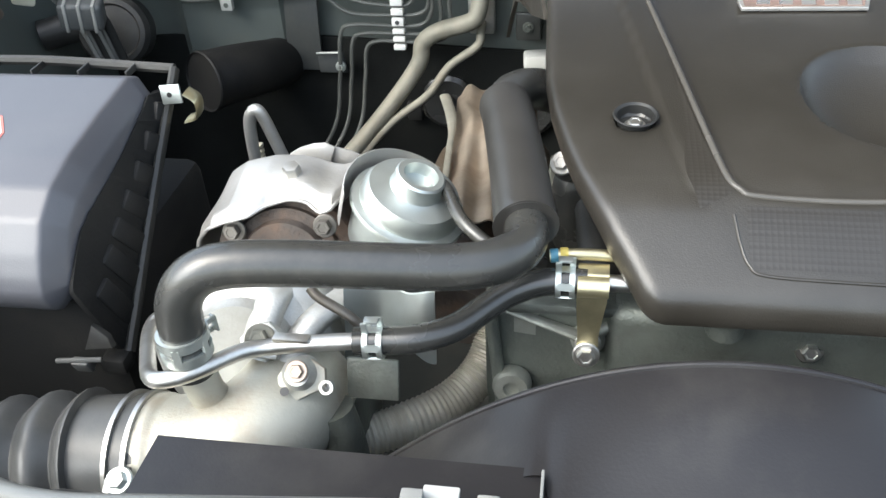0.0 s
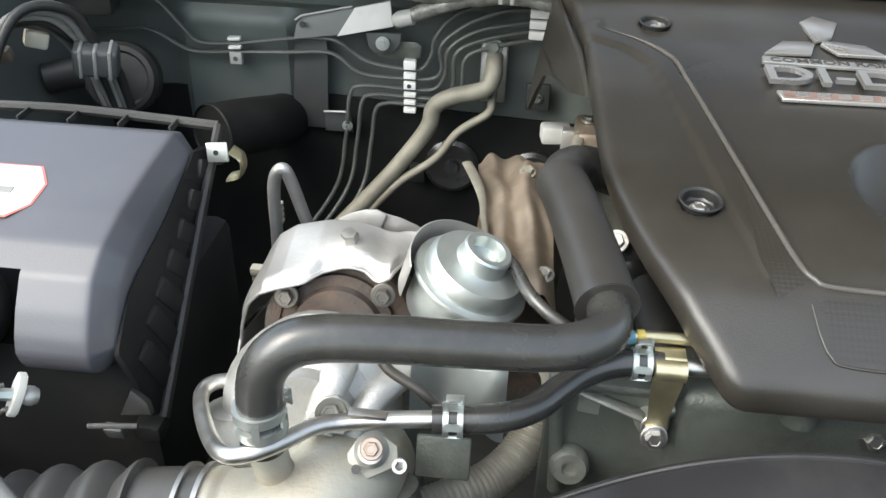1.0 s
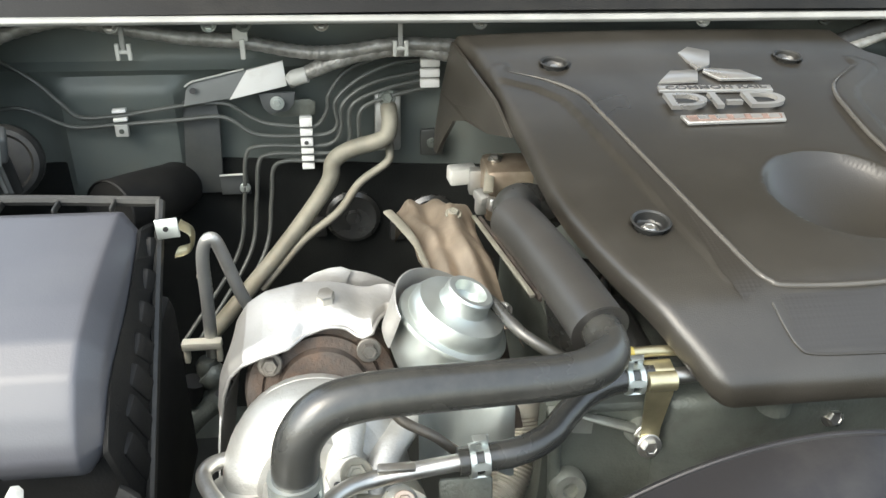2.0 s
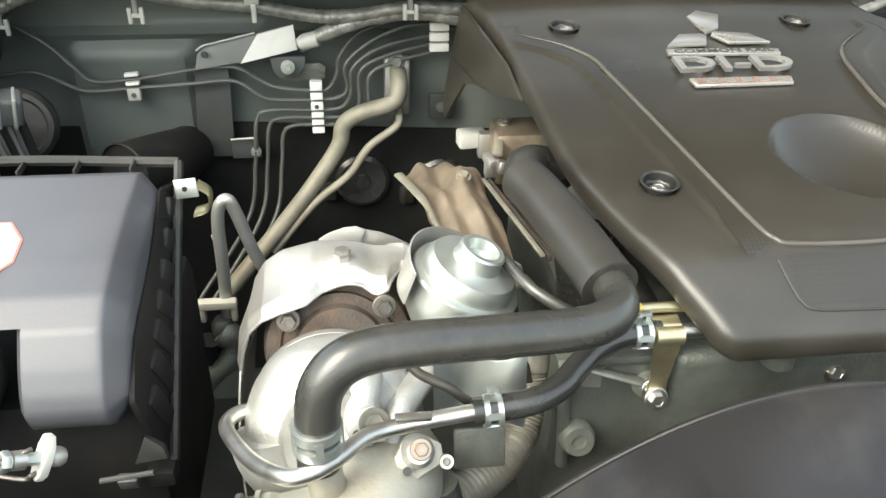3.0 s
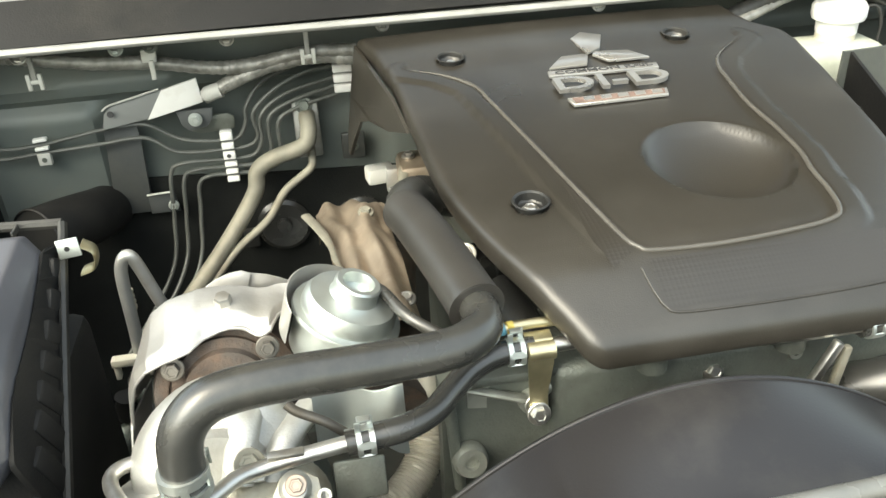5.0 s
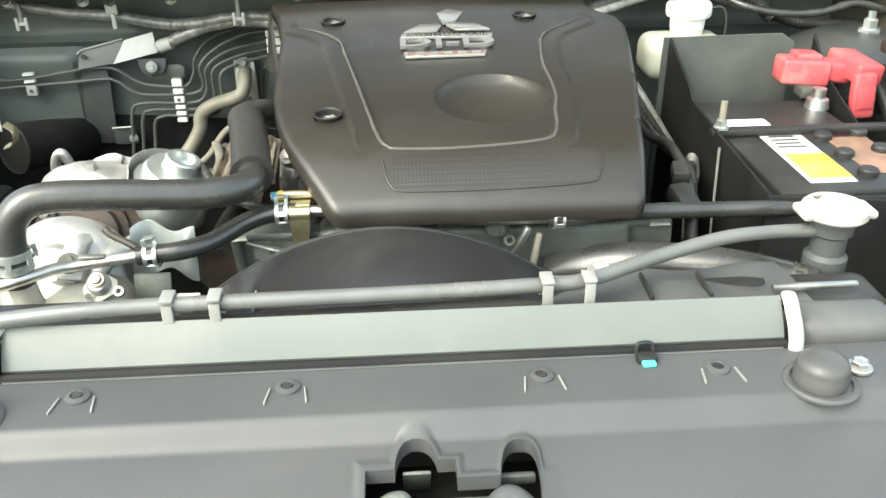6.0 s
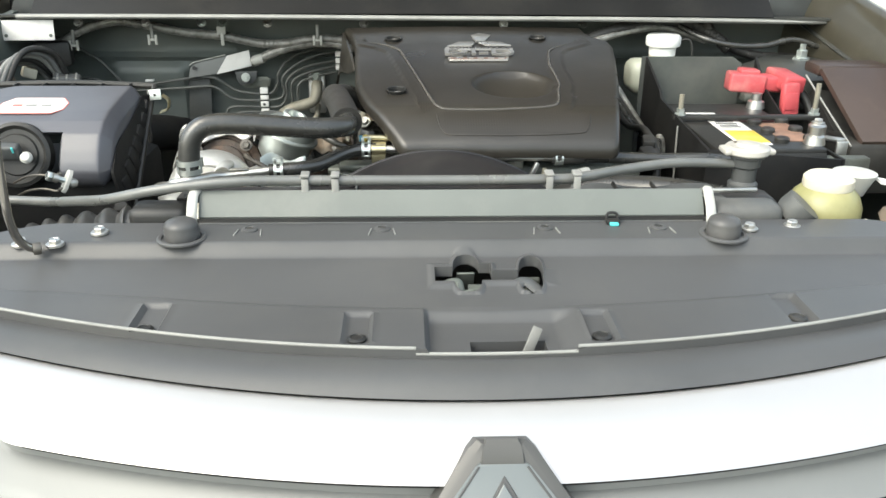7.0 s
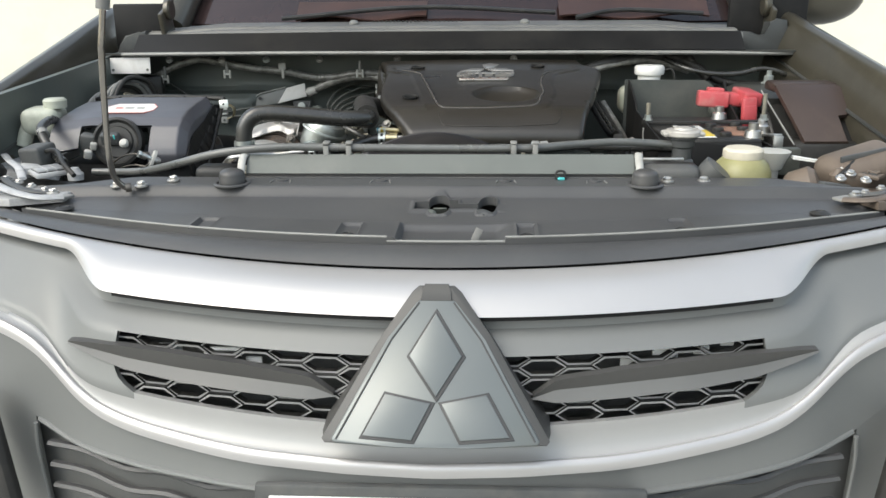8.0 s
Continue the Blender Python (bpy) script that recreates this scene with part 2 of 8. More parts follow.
DIMGREY = mat("dusty dark grey plastic", (0.075, 0.079, 0.079), 0.5, var=0.15, vscale=12, bump=0.1, bscale=500, dirt=(0.17, 0.16, 0.14), dscale=9, damount=0.4)

# fine dot pattern pressed into the cover's corner band
# paler than the cover: the bead's highlight is put into its base colour
LIT_EDGE = mat("smooth nylon edge, highlight in its colour", (0.075, 0.07, 0.062), 0.22, var=0.1, bump=0.0)
DOTS = mat("dimpled black nylon", (0.026, 0.023, 0.019), 0.34, spec=0.75, var=0.1, vscale=7, bump=0.1, bscale=900)
dn = DOTS.node_tree
dv = dn.nodes.new("ShaderNodeTexVoronoi")
dv.inputs["Scale"].default_value = 270
dv.inputs["Randomness"].default_value = 0.0
dc = dn.nodes.new("ShaderNodeTexCoord")
dn.links.new(dc.outputs["Object"], dv.inputs["Vector"])
db = dn.nodes.new("ShaderNodeBump")
db.inputs["Strength"].default_value = 0.13
db.inputs["Distance"].default_value = 0.002
dn.links.new(dv.outputs["Distance"], db.inputs["Height"])
dn.links.new(db.outputs["Normal"], dn.nodes["Principled BSDF"].inputs["Normal"])


# ---- shape helpers ----
def thing(name, at, label, category, group="", kind=""):
    ob = new(name)
    ob.empty_display_size = 0.05
    ob.matrix_basis = Matrix.Translation(at)
    return tagged(ob, label, category, group, kind)


def to_mesh(name, bm, material, sharp=38):
    bmesh.ops.recalc_face_normals(bm, faces=bm.faces)
    me = bpy.data.meshes.new(name)
    for f in bm.faces:
        f.smooth = True
    bm.to_mesh(me)
    bm.free()
    me.set_sharp_from_angle(angle=radians(sharp))
    me.materials.append(material)
    return me


def part(name, bm, material, parent, label="", sharp=38):
    ob = new(name, to_mesh(name, bm, material, sharp))
    ob.parent = parent
    if parent.type == "EMPTY":
        ob.matrix_parent_inverse = Matrix.Translation(-parent.matrix_basis.translation)
    return tagged(ob, label)


def solo(name, bm, material, label, category, group="", kind="", sharp=38):
    return tagged(new(name, to_mesh(name, bm, material, sharp)), label, category, group, kind)


def join(*bms):
    out = bmesh.new()
    for b in bms:
        me = bpy.data.meshes.new("tmp")
        b.to_mesh(me)
        out.from_mesh(me)
        b.free()
        bpy.data.meshes.remove(me)
    return out


def curve(pts, n=8):
    """Points along a smooth line through pts."""
    p = [Vector(q) for q in pts]
    p = [p[0] * 2 - p[1]] + p + [p[-1] * 2 - p[-2]]
    out = []
    for i in range(1, len(p) - 2):
        a, b, c, d = p[i - 1:i + 3]
        for k in range(n):
            t = k / n
            out.append(0.5 * (2 * b + (c - a) * t + (2 * a - 5 * b + 4 * c - d) * t * t + (3 * b - a - 3 * c + d) * t ** 3))
    out.append(p[-2])
    return out


def tube(pts, r, seg=16, n=8, rf=None, smooth=True, flat=1.0):
    """A pipe along pts; rf(s) scales the radius over the length s from 0 to 1."""
    line = curve(pts, n) if smooth and len(pts) > 2 else [Vector(p) for p in pts]
    if rf and len(line) < 60:
        fine = []
        k = max(1, 240 // max(1, len(line) - 1))
        for a, b in zip(line, line[1:]):
            fine += [a.lerp(b, i / k) for i in range(k)]
        line = fine + [line[-1]]
    bm = bmesh.new()
    tangents = [(line[min(i + 1, len(line) - 1)] - line[max(i - 1, 0)]).normalized() for i in range(len(line))]
    side = tangents[0].cross(Vector((0, 0, 1)))
    if side.length < 1e-3:
        side = Vector((1, 0, 0))
    side.normalize()
    rings = []
    for i, (p, t) in enumerate(zip(line, tangents)):
        side = (side - t * side.dot(t)).normalized()
        up = t.cross(side)
        q = r * (rf(i / (len(line) - 1)) if rf else 1)
        rings.append([bm.verts.new(p + (side * math.cos(2 * math.pi * k / seg) + up * flat * math.sin(2 * math.pi * k / seg)) * q) for k in range(seg)])
    for a, b in zip(rings, rings[1:]):
        for k in range(seg):
            bm.faces.new((a[k], a[(k + 1) % seg], b[(k + 1) % seg], b[k]))
    bm.faces.new(rings[0][::-1])
    bm.faces.new(rings[-1])
    return bm


def lathe(profile, m=Matrix(), seg=36, cap=True):
    """A turned body; profile as (radius, height) from the bottom up."""
    bm = bmesh.new()
    rings = []
    for r, z in profile:
        if r < 1e-5:
            rings.append([bm.verts.new(m @ Vector((0, 0, z)))])
        else:
            rings.append([bm.verts.new(m @ Vector((r * math.cos(2 * math.pi * k / seg), r * math.sin(2 * math.pi * k / seg), z))) for k in range(seg)])
    for a, b in zip(rings, rings[1:]):
        for k in range(seg):
            j = (k + 1) % seg
            if len(a) == 1 and len(b) == 1:
                continue
            if len(a) == 1:
                bm.faces.new((a[0], b[j], b[k]))
            elif len(b) == 1:
                bm.faces.new((a[k], a[j], b[0]))
            else:
                bm.faces.new((a[k], a[j], b[j], b[k]))
    for ring in (rings[0], rings[-1]):
        if cap and len(ring) > 2:
            bm.faces.new(ring)
    return bm


def rbox(c, size, b=0.003, m=None, seg=2):
    """A box with rounded edges round c, or placed by m."""
    bm = bmesh.new()
    bmesh.ops.create_cube(bm, size=1)
    bmesh.ops.scale(bm, vec=size, verts=bm.verts)
    if b:
        bmesh.ops.bevel(bm, geom=bm.edges[:], offset=min(b, min(size) * 0.45), segments=seg, profile=0.5, affect="EDGES")
    bmesh.ops.transform(bm, matrix=(m if m is not None else Matrix.Translation(c)), verts=bm.verts)
    return bm


def plate(outline, depth, m=Matrix(), b=0.0, seg=2):
    """A flat piece of that outline, of that thickness below its top face at local z 0."""
    bm = bmesh.new()
    top = [bm.verts.new((x, y, 0)) for x, y in outline]
    low = [bm.verts.new((x, y, -depth)) for x, y in outline]
    n = len(top)
    bm.faces.new(top)
    bm.faces.new(low[::-1])
    rim = []
    for i in range(n):
        j = (i + 1) % n
        bm.faces.new((top[j], top[i], low[i], low[j]))
        rim.append((top[i], top[j]))
    if b:
        edges = [bm.edges.get(e) for e in rim]
        bmesh.ops.bevel(bm, geom=edges, offset=b, segments=seg, profile=0.5, affect="EDGES")
    bmesh.ops.transform(bm, matrix=m, verts=bm.verts)
    return bm


def sheet(fn, nu, nv, thick=None):
    """A bent sheet: fn(u, v) gives its places; thick: the way down to its far side."""
    bm = bmesh.new()
    g = [[bm.verts.new(fn(i / nu, j / nv)) for j in range(nv + 1)] for i in range(nu + 1)]
    for i in range(nu):
        for j in range(nv):
            bm.faces.new((g[i][j], g[i + 1][j], g[i + 1][j + 1], g[i][j + 1]))
    if thick is not None:
        th = Vector(thick)
        h = [[bm.verts.new(v.co + th) for v in row] for row in g]
        for i in range(nu):
            for j in range(nv):
                bm.faces.new((h[i][j + 1], h[i + 1][j + 1], h[i + 1][j], h[i][j]))
        for i in range(nu):
            bm.faces.new((g[i][0], h[i][0], h[i + 1][0], g[i + 1][0]))
            bm.faces.new((g[i + 1][nv], h[i + 1][nv], h[i][nv], g[i][nv]))
        for j in range(nv):
            bm.faces.new((g[0][j + 1], h[0][j + 1], h[0][j], g[0][j]))
            bm.faces.new((g[nu][j], h[nu][j], h[nu][j + 1], g[nu][j + 1]))
    return bm


def facing(at, normal, roll=0):
    """A frame at that place whose z axis points along normal."""
    return Matrix.Translation(at) @ Vector(normal).to_track_quat("Z", "Y").to_matrix().to_4x4() @ pose(0, 0, 0, 0, 0, roll)


def bolt_mesh(r=0.006, h=0.006, washer=1.5):
    hexa = lathe([(0.0, 0.0), (r, 0.0), (r, h * 0.8), (r * 0.86, h), (r * 0.62, h), (r * 0.55, h * 0.93), (0.0, h * 0.93)], seg=6)
    disc = lathe([(0.0, -0.001), (r * washer, -0.001), (r * washer, 0.0012), (r * washer * 0.92, 0.0018), (0.0, 0.0018)], seg=20)
    return join(hexa, disc)


def bolt(at, normal, parent, r=0.006, material=None, name="bolt", label=""):
    bm = bolt_mesh(r, r)
    bmesh.ops.transform(bm, matrix=facing(at, normal), verts=bm.verts)
    return part(name, bm, material or STEEL, parent, label, sharp=25)


def band(at, axis, r, width=0.008, thick=0.0012, roll=0, ears=True, rim=0.0012):
    """A spring hose clamp: a slotted band with two ears."""
    m = facing(at, axis, roll)
    rings = [lathe([(r, z - rim), (r + thick, z - rim), (r + thick, z + rim), (r, z + rim)], m, 32) for z in (-width / 2, width / 2)]
    bars = []
    for k in range(5):
        a = 2 * math.pi * k / 5
        bars.append(rbox(None, (thick, 0.005, width), 0, m @ pose(0, 0, 0, 0, 0, math.degrees(a)) @ pose(r + thick / 2, 0, 0)))
    if ears:
        for w, z in ((0.0025, -width / 2), (0.0025, width / 2)):
            bars.append(rbox(None, (0.009, 0.0016, 0.004), 0.0004, m @ pose(r + 0.004, 0.003 if z < 0 else -0.003, z)))
        bars.append(rbox(None, (0.0016, 0.006, width), 0.0004, m @ pose(r + 0.0085, 0, 0)))
    return join(*rings, *bars)


def smooth01(x):
    x = min(1.0, max(0.0, x))
    return x * x * (3 - 2 * x)


# ---- ground and surroundings ----
ground = solo("ground", sheet(lambda u, v: Vector(((u - 0.5) * 160, (v - 0.5) * 160, 0)), 8, 8), GROUND, "pale worn concrete ground under the car", "ground", kind="structure")
solo("wall_rear", sheet(lambda u, v: Vector(((u - 0.5) * 40, 11 + 0.02 * math.sin(u * 40), v * 3.2)), 40, 4, (0, 0.2, 0)), WALLM, "cream rendered garden wall in bright daylight", "wall", kind="structure")

CX = 0.015

# ---- bay shell ----
def firewall_at(u, v):
    x, z = -0.86 + 1.72 * u, 0.36 + 0.77 * v
    y = 0.945
    # pressed panel and swages
    px, pz = (x + 0.603) / 0.090, (z - 0.925) / 0.090
    y -= 0.014 * smooth01((1 - max(abs(px), abs(pz))) * 5)
    px, pz = (x + 0.28) / 0.16, (z - 0.93) / 0.12
    y += 0.008 * smooth01((1 - max(abs(px), abs(pz))) * 5)
    y -= 0.012 * math.exp(-((z - 1.024 - 0.02 * min(0.0, x + 0.55)) / 0.007) ** 2)
    return Vector((x, y, z))


solo("wall_firewall", sheet(firewall_at, 120, 80, (0, 0.02, 0)), WALLPAINT, "dark painted steel firewall with pressed panels", "firewall", kind="structure")
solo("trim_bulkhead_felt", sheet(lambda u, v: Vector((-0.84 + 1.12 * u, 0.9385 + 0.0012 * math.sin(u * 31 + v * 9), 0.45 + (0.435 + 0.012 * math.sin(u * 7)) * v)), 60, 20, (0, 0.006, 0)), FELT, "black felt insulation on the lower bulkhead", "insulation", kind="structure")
for sx, nm in ((-1, "wall_inner_wing_a"), (1, "wall_inner_wing_b")):
    solo(nm, sheet(lambda u, v: Vector((sx * (0.835 - 0.03 * math.sin(v * 3.1)), -0.05 + 1.02 * u, 0.38 + (0.68 + 0.07 * u) * v)), 30, 16, (sx * 0.015, 0, 0)), WALLPAINT, "dark painted inner wing panel of the bay", "inner wing", kind="structure")
solo("floor_bay", sheet(lambda u, v: Vector((-0.86 + 1.72 * u, -0.30 + 1.26 * v, 0.38)), 6, 6, (0, 0, -0.02)), BODY, "dark underside tray beneath the engine", "undertray", kind="structure")
solo("trim_bulkhead_shelf", sheet(lambda u, v: Vector((-0.84 + 1.68 * u, 0.945 - 0.15 * v, 1.117 + 0.009 * v + 0.002 * math.sin(v * 9))), 20, 10, (0, 0, -0.004)), BODY, "dark steel shelf along the firewall top", "panel", kind="structure")


def cowl():
    t = thing("cowl_panel", (0, 0.85, 1.12), "dusty dark grey plastic cowl below the windscreen", "cowl")
    def face(u, v):
        x = -0.775 + 1.450 * u
        return Vector((x, 0.80 + 0.055 * v, 1.128 + 0.040 * v + 0.004 * math.sin(u * 3.1)))
    part("front_face", sheet(face, 30, 4, (0, 0.006, -0.004)), PITCH, t, "black gutter face")
    prof = [(0.852, 1.168), (0.856, 1.176), (0.868, 1.178), (0.874, 1.172), (0.90, 1.174), (0.906, 1.182), (0.93, 1.186), (0.936, 1.180), (0.985, 1.190)]
    def top(u, v):
        k = v * (len(prof) - 1)
        i = min(int(k), len(prof) - 2)
        f = k - i
        y = prof[i][0] * (1 - f) + prof[i + 1][0] * f
        z = prof[i][1] * (1 - f) + prof[i + 1][1] * f
        d = u - 0.5
        return Vector((-0.775 + 1.455 * u, y + 0.02 - 0.10 * d * d, z - 0.012 * smooth01((abs(d) - 0.36) * 8)))
    part("top_panel", sheet(top, 40, 48, (0, 0, -0.004)), COWLM, t, sharp=60)
    part("seal", tube([(-0.80, 0.80, 1.124), (-0.4, 0.792, 1.126), (0, 0.79, 1.125), (0.4, 0.792, 1.124), (0.72, 0.80, 1.120), (0.80, 0.81, 1.119)], 0.006, 10, flat=0.8), CLIP, t, "grey rubber edge seal")
    for k in range(22):
        part("vent_slat", rbox((-0.21 + k * 0.0105, 0.962, 1.192), (0.004, 0.022, 0.004), 0.001), BLACK, t)
    for x in (-0.26, 0.17):
        part("clip", lathe([(0.012, 0), (0.012, 0.004), (0.007, 0.008), (0, 0.009)], facing((x, 0.955, 1.187), (0, -0.2, 1))), CLIP, t)
    def stood(y):
        return Matrix(((1, 0, 0, 0), (0, 0, -1, y), (0, 1, 0, 0), (0, 0, 0, 1)))
    part("end_cap", plate([(-0.850, 1.118), (-0.776, 1.118), (-0.770, 1.176), (-0.785, 1.170), (-0.824, 1.164), (-0.840, 1.140)], 0.040, stood(0.885), b=0.004), DIMGREY, t)
    part("end_cap", plate([(0.672, 1.118), (0.806, 1.118), (0.792, 1.191), (0.768, 1.195), (0.750, 1.186), (0.744, 1.156), (0.728, 1.152), (0.712, 1.164), (0.682, 1.166)], 0.040, stood(0.885), b=0.004), COLUMN, t, "dusty grey end bracket")
    part("scuttle", sheet(lambda u, v: Vector((-0.86 + 1.72 * u, 0.97 + 0.75 * v, 1.172 + 0.012 * v)), 8, 6, (0, 0, -0.006)), PITCH, t, "black scuttle floor")
    part("end_wall", rbox((0.765, 0.955, 1.195), (0.19, 0.02, 0.17), 0.006), PITCH, t, "black recess behind the end bracket")
    part("end_wall", rbox((-0.805, 0.945, 1.175), (0.13, 0.02, 0.13), 0.006), PITCH, t, "black recess behind the end bracket")


cowl()


def windscreen():
    t = thing("windscreen", (0, 1.0, 1.19), "raked dark windscreen glass above the cowl", "windscreen")
    part("glass", sheet(lambda u, v: Vector((-0.80 + 1.60 * u, 1.0 + 0.75 * v - 0.10 * (2 * u - 1) ** 2 * -1, 1.185 + 0.52 * v)), 20, 8, (0, 0.004, -0.005)), GLASS, t)
    for sx in (-1, 1):
        part("pillar", tube([(sx * 0.76, 1.02, 1.17), (sx * 0.74, 1.45, 1.46), (sx * 0.70, 1.85, 1.72)], 0.045, 12), FENDER, t)
    part("wiper", tube([(-0.45, 0.985, 1.20), (-0.1, 1.02, 1.225), (0.25, 1.01, 1.21)], 0.006, 8), BLACK, t)
    part("wiper", tube([(0.30, 0.985, 1.198), (0.42, 1.01, 1.215), (0.62, 1.00, 1.205)], 0.006, 8), BLACK, t)
    # added sheets before the glass paint its reddish reflection
    for x0, w in ((-0.42, 0.34), (0.26, 0.38)):
        part("dash_trim", sheet(lambda u, v: Vector((x0 + w * u, 1.004 + 0.06 * v + 0.02 * (x0 + w * u) ** 2, 1.200 + 0.040 * v + 0.006 * math.sin(9 * u + 2 * x0) * (1 - v))), 16, 4, (0, 0.003, -0.004)), RED_REFLECTION, t, "red brown sheet painting the reflection in the glass")


windscreen()


# ---- outer body ----
def fender(sx):
    t = thing("front_fender", (sx * 0.86, 0.4, 0.5), "dusty bronze grey front wing with flanged hood gutter", "fender", "front fenders")
    def zc(y):
        return 1.02 + 0.20 * min(y, 1.05)
    prof = [(0.806, -0.190), (0.808, -0.150), (0.814, -0.105), (0.826, -0.060), (0.840, -0.026), (0.850, -0.008), (0.862, 0.0), (0.880, -0.005), (0.896, -0.03), (0.908, -0.08), (0.914, -0.20), (0.91, -0.5)]
    def f(u, v):
        y = -0.02 + 1.47 * u
        k = v * (len(prof) - 1)
        i = min(int(k), len(prof) - 2)
        q = k - i
        x = prof[i][0] * (1 - q) + prof[i + 1][0] * q
        z = prof[i][1] * (1 - q) + prof[i + 1][1] * q
        return Vector((CX - 0.07 * max(0.0, y) + sx * (x - 0.10 * max(0, 0.25 - y) ** 2 * 6), y, zc(y) + z))
    part("panel", sheet(f, 40, 40, (0, 0, -0.004)), FENDER, t, sharp=50)
    part("edge_flange", tube([(CX - 0.07 * y + sx * 0.818, y, zc(y) - 0.092) for y in (0.05, 0.3, 0.6, 0.9, 1.05)], 0.006, 8, flat=0.6), BODY, t)


fender(-1)
fender(1)


def hood():
    t = thing("hood", (0, 1.0, 1.27), "open dark hood propped up above the engine bay", "hood")
    def f(u, v):
        d = 2 * u - 1
        s = v * (1.14 - 0.10 * d * d)
        return Vector((CX + d * 0.74, 0.98 - s * 0.38, 1.30 + s * 0.925 + 0.03 * (1 - d * d)))
    part("skin", sheet(f, 20, 20, (0, 0.02, 0.012)), FENDER, t)
    def g(u, v):
        d = 2 * u - 1
        s = 0.10 + v * 0.92
        return Vector((CX + d * 0.60, 0.965 - s * 0.38, 1.285 + s * 0.925 + 0.03 * (1 - d * d)))
    # out of view; its pale brown is there to lift the engine cover's reflections
    part("inner_panel", sheet(g, 12, 12, (0, -0.012, -0.008)), HOODIN, t, "unseen brown inner panel that brightens the cover's reflections")
    return t



def hood_hinge(t, sx):
    h = part("hinge", rbox(None, (0.012, 0.07, 0.10), 0.004, pose(CX + sx * 0.745, 0.93, 1.18, 20, 0, 0)), FENDER, t, "painted steel hinge bracket")
    part("pivot", lathe([(0, -0.008), (0.024, -0.008), (0.026, -0.004), (0.026, 0.004), (0.022, 0.008), (0, 0.009)], facing((CX + sx * 0.735, 0.925, 1.225), (-sx, 0, 0))), FENDER, h)
    part("arm", rbox(None, (0.008, 0.03, 0.12), 0.003, pose(CX + sx * 0.735, 0.95, 1.27, -25, 0, 0)), FENDER, h)


the_hood = hood()
hood_hinge(the_hood, -1)
hood_hinge(the_hood, 1)


def mirror():
    t = thing("door_mirror", (0.95, 1.1, 1.18), "dark door mirror housing with tinted lower shell", "mirror")
    bm = bmesh.new()
    bmesh.ops.create_uvsphere(bm, u_segments=24, v_segments=14, radius=1)
    bmesh.ops.transform(bm, matrix=pose(0.94, 1.12, 1.245) @ Matrix.Diagonal((0.12, 0.07, 0.075, 1)), verts=bm.verts)
    part("housing", bm, FENDER, t)
    part("foot", rbox((0.86, 1.16, 1.19), (0.10, 0.05, 0.05), 0.012), BLACK, t)


mirror()


# ---- slam panel ----
def edge_y(x):
    return -0.233 + 0.41 * (x - CX) ** 2


def slam_z(y):
    """Height across the panel at its middle."""
    if y > -0.010:
        return 0.986
    if y > -0.030:
        return 0.986 - 0.015 * smooth01((-0.010 - y) / 0.020)
    if y > -0.138:
        return 0.971 - 0.008 * (-0.030 - y) / 0.108
    return 0.963 + 0.003 * smooth01((-0.138 - y) / 0.008)


def latch_gap(x, y):
    """Below 1 inside the catch openings."""
    a = abs((x - 0.008) / 0.0155) ** 2.6 + abs((y + 0.069) / 0.041) ** 2.6
    k = (x - 0.077) - 0.10 * (y + 0.070)
    b = abs(k / 0.0135) ** 3 + abs((y + 0.0715) / 0.0385) ** 3
    c = max(abs((x - 0.040) / 0.036), abs((y + 0.0755) / 0.0105))
    d = max(abs((x + 0.017) / 0.010), abs((y + 0.071) / 0.016))
    e = max(abs((x - 0.028) / 0.007), abs((y + 0.057) / 0.009))
    return min(a, b, c, d, e)


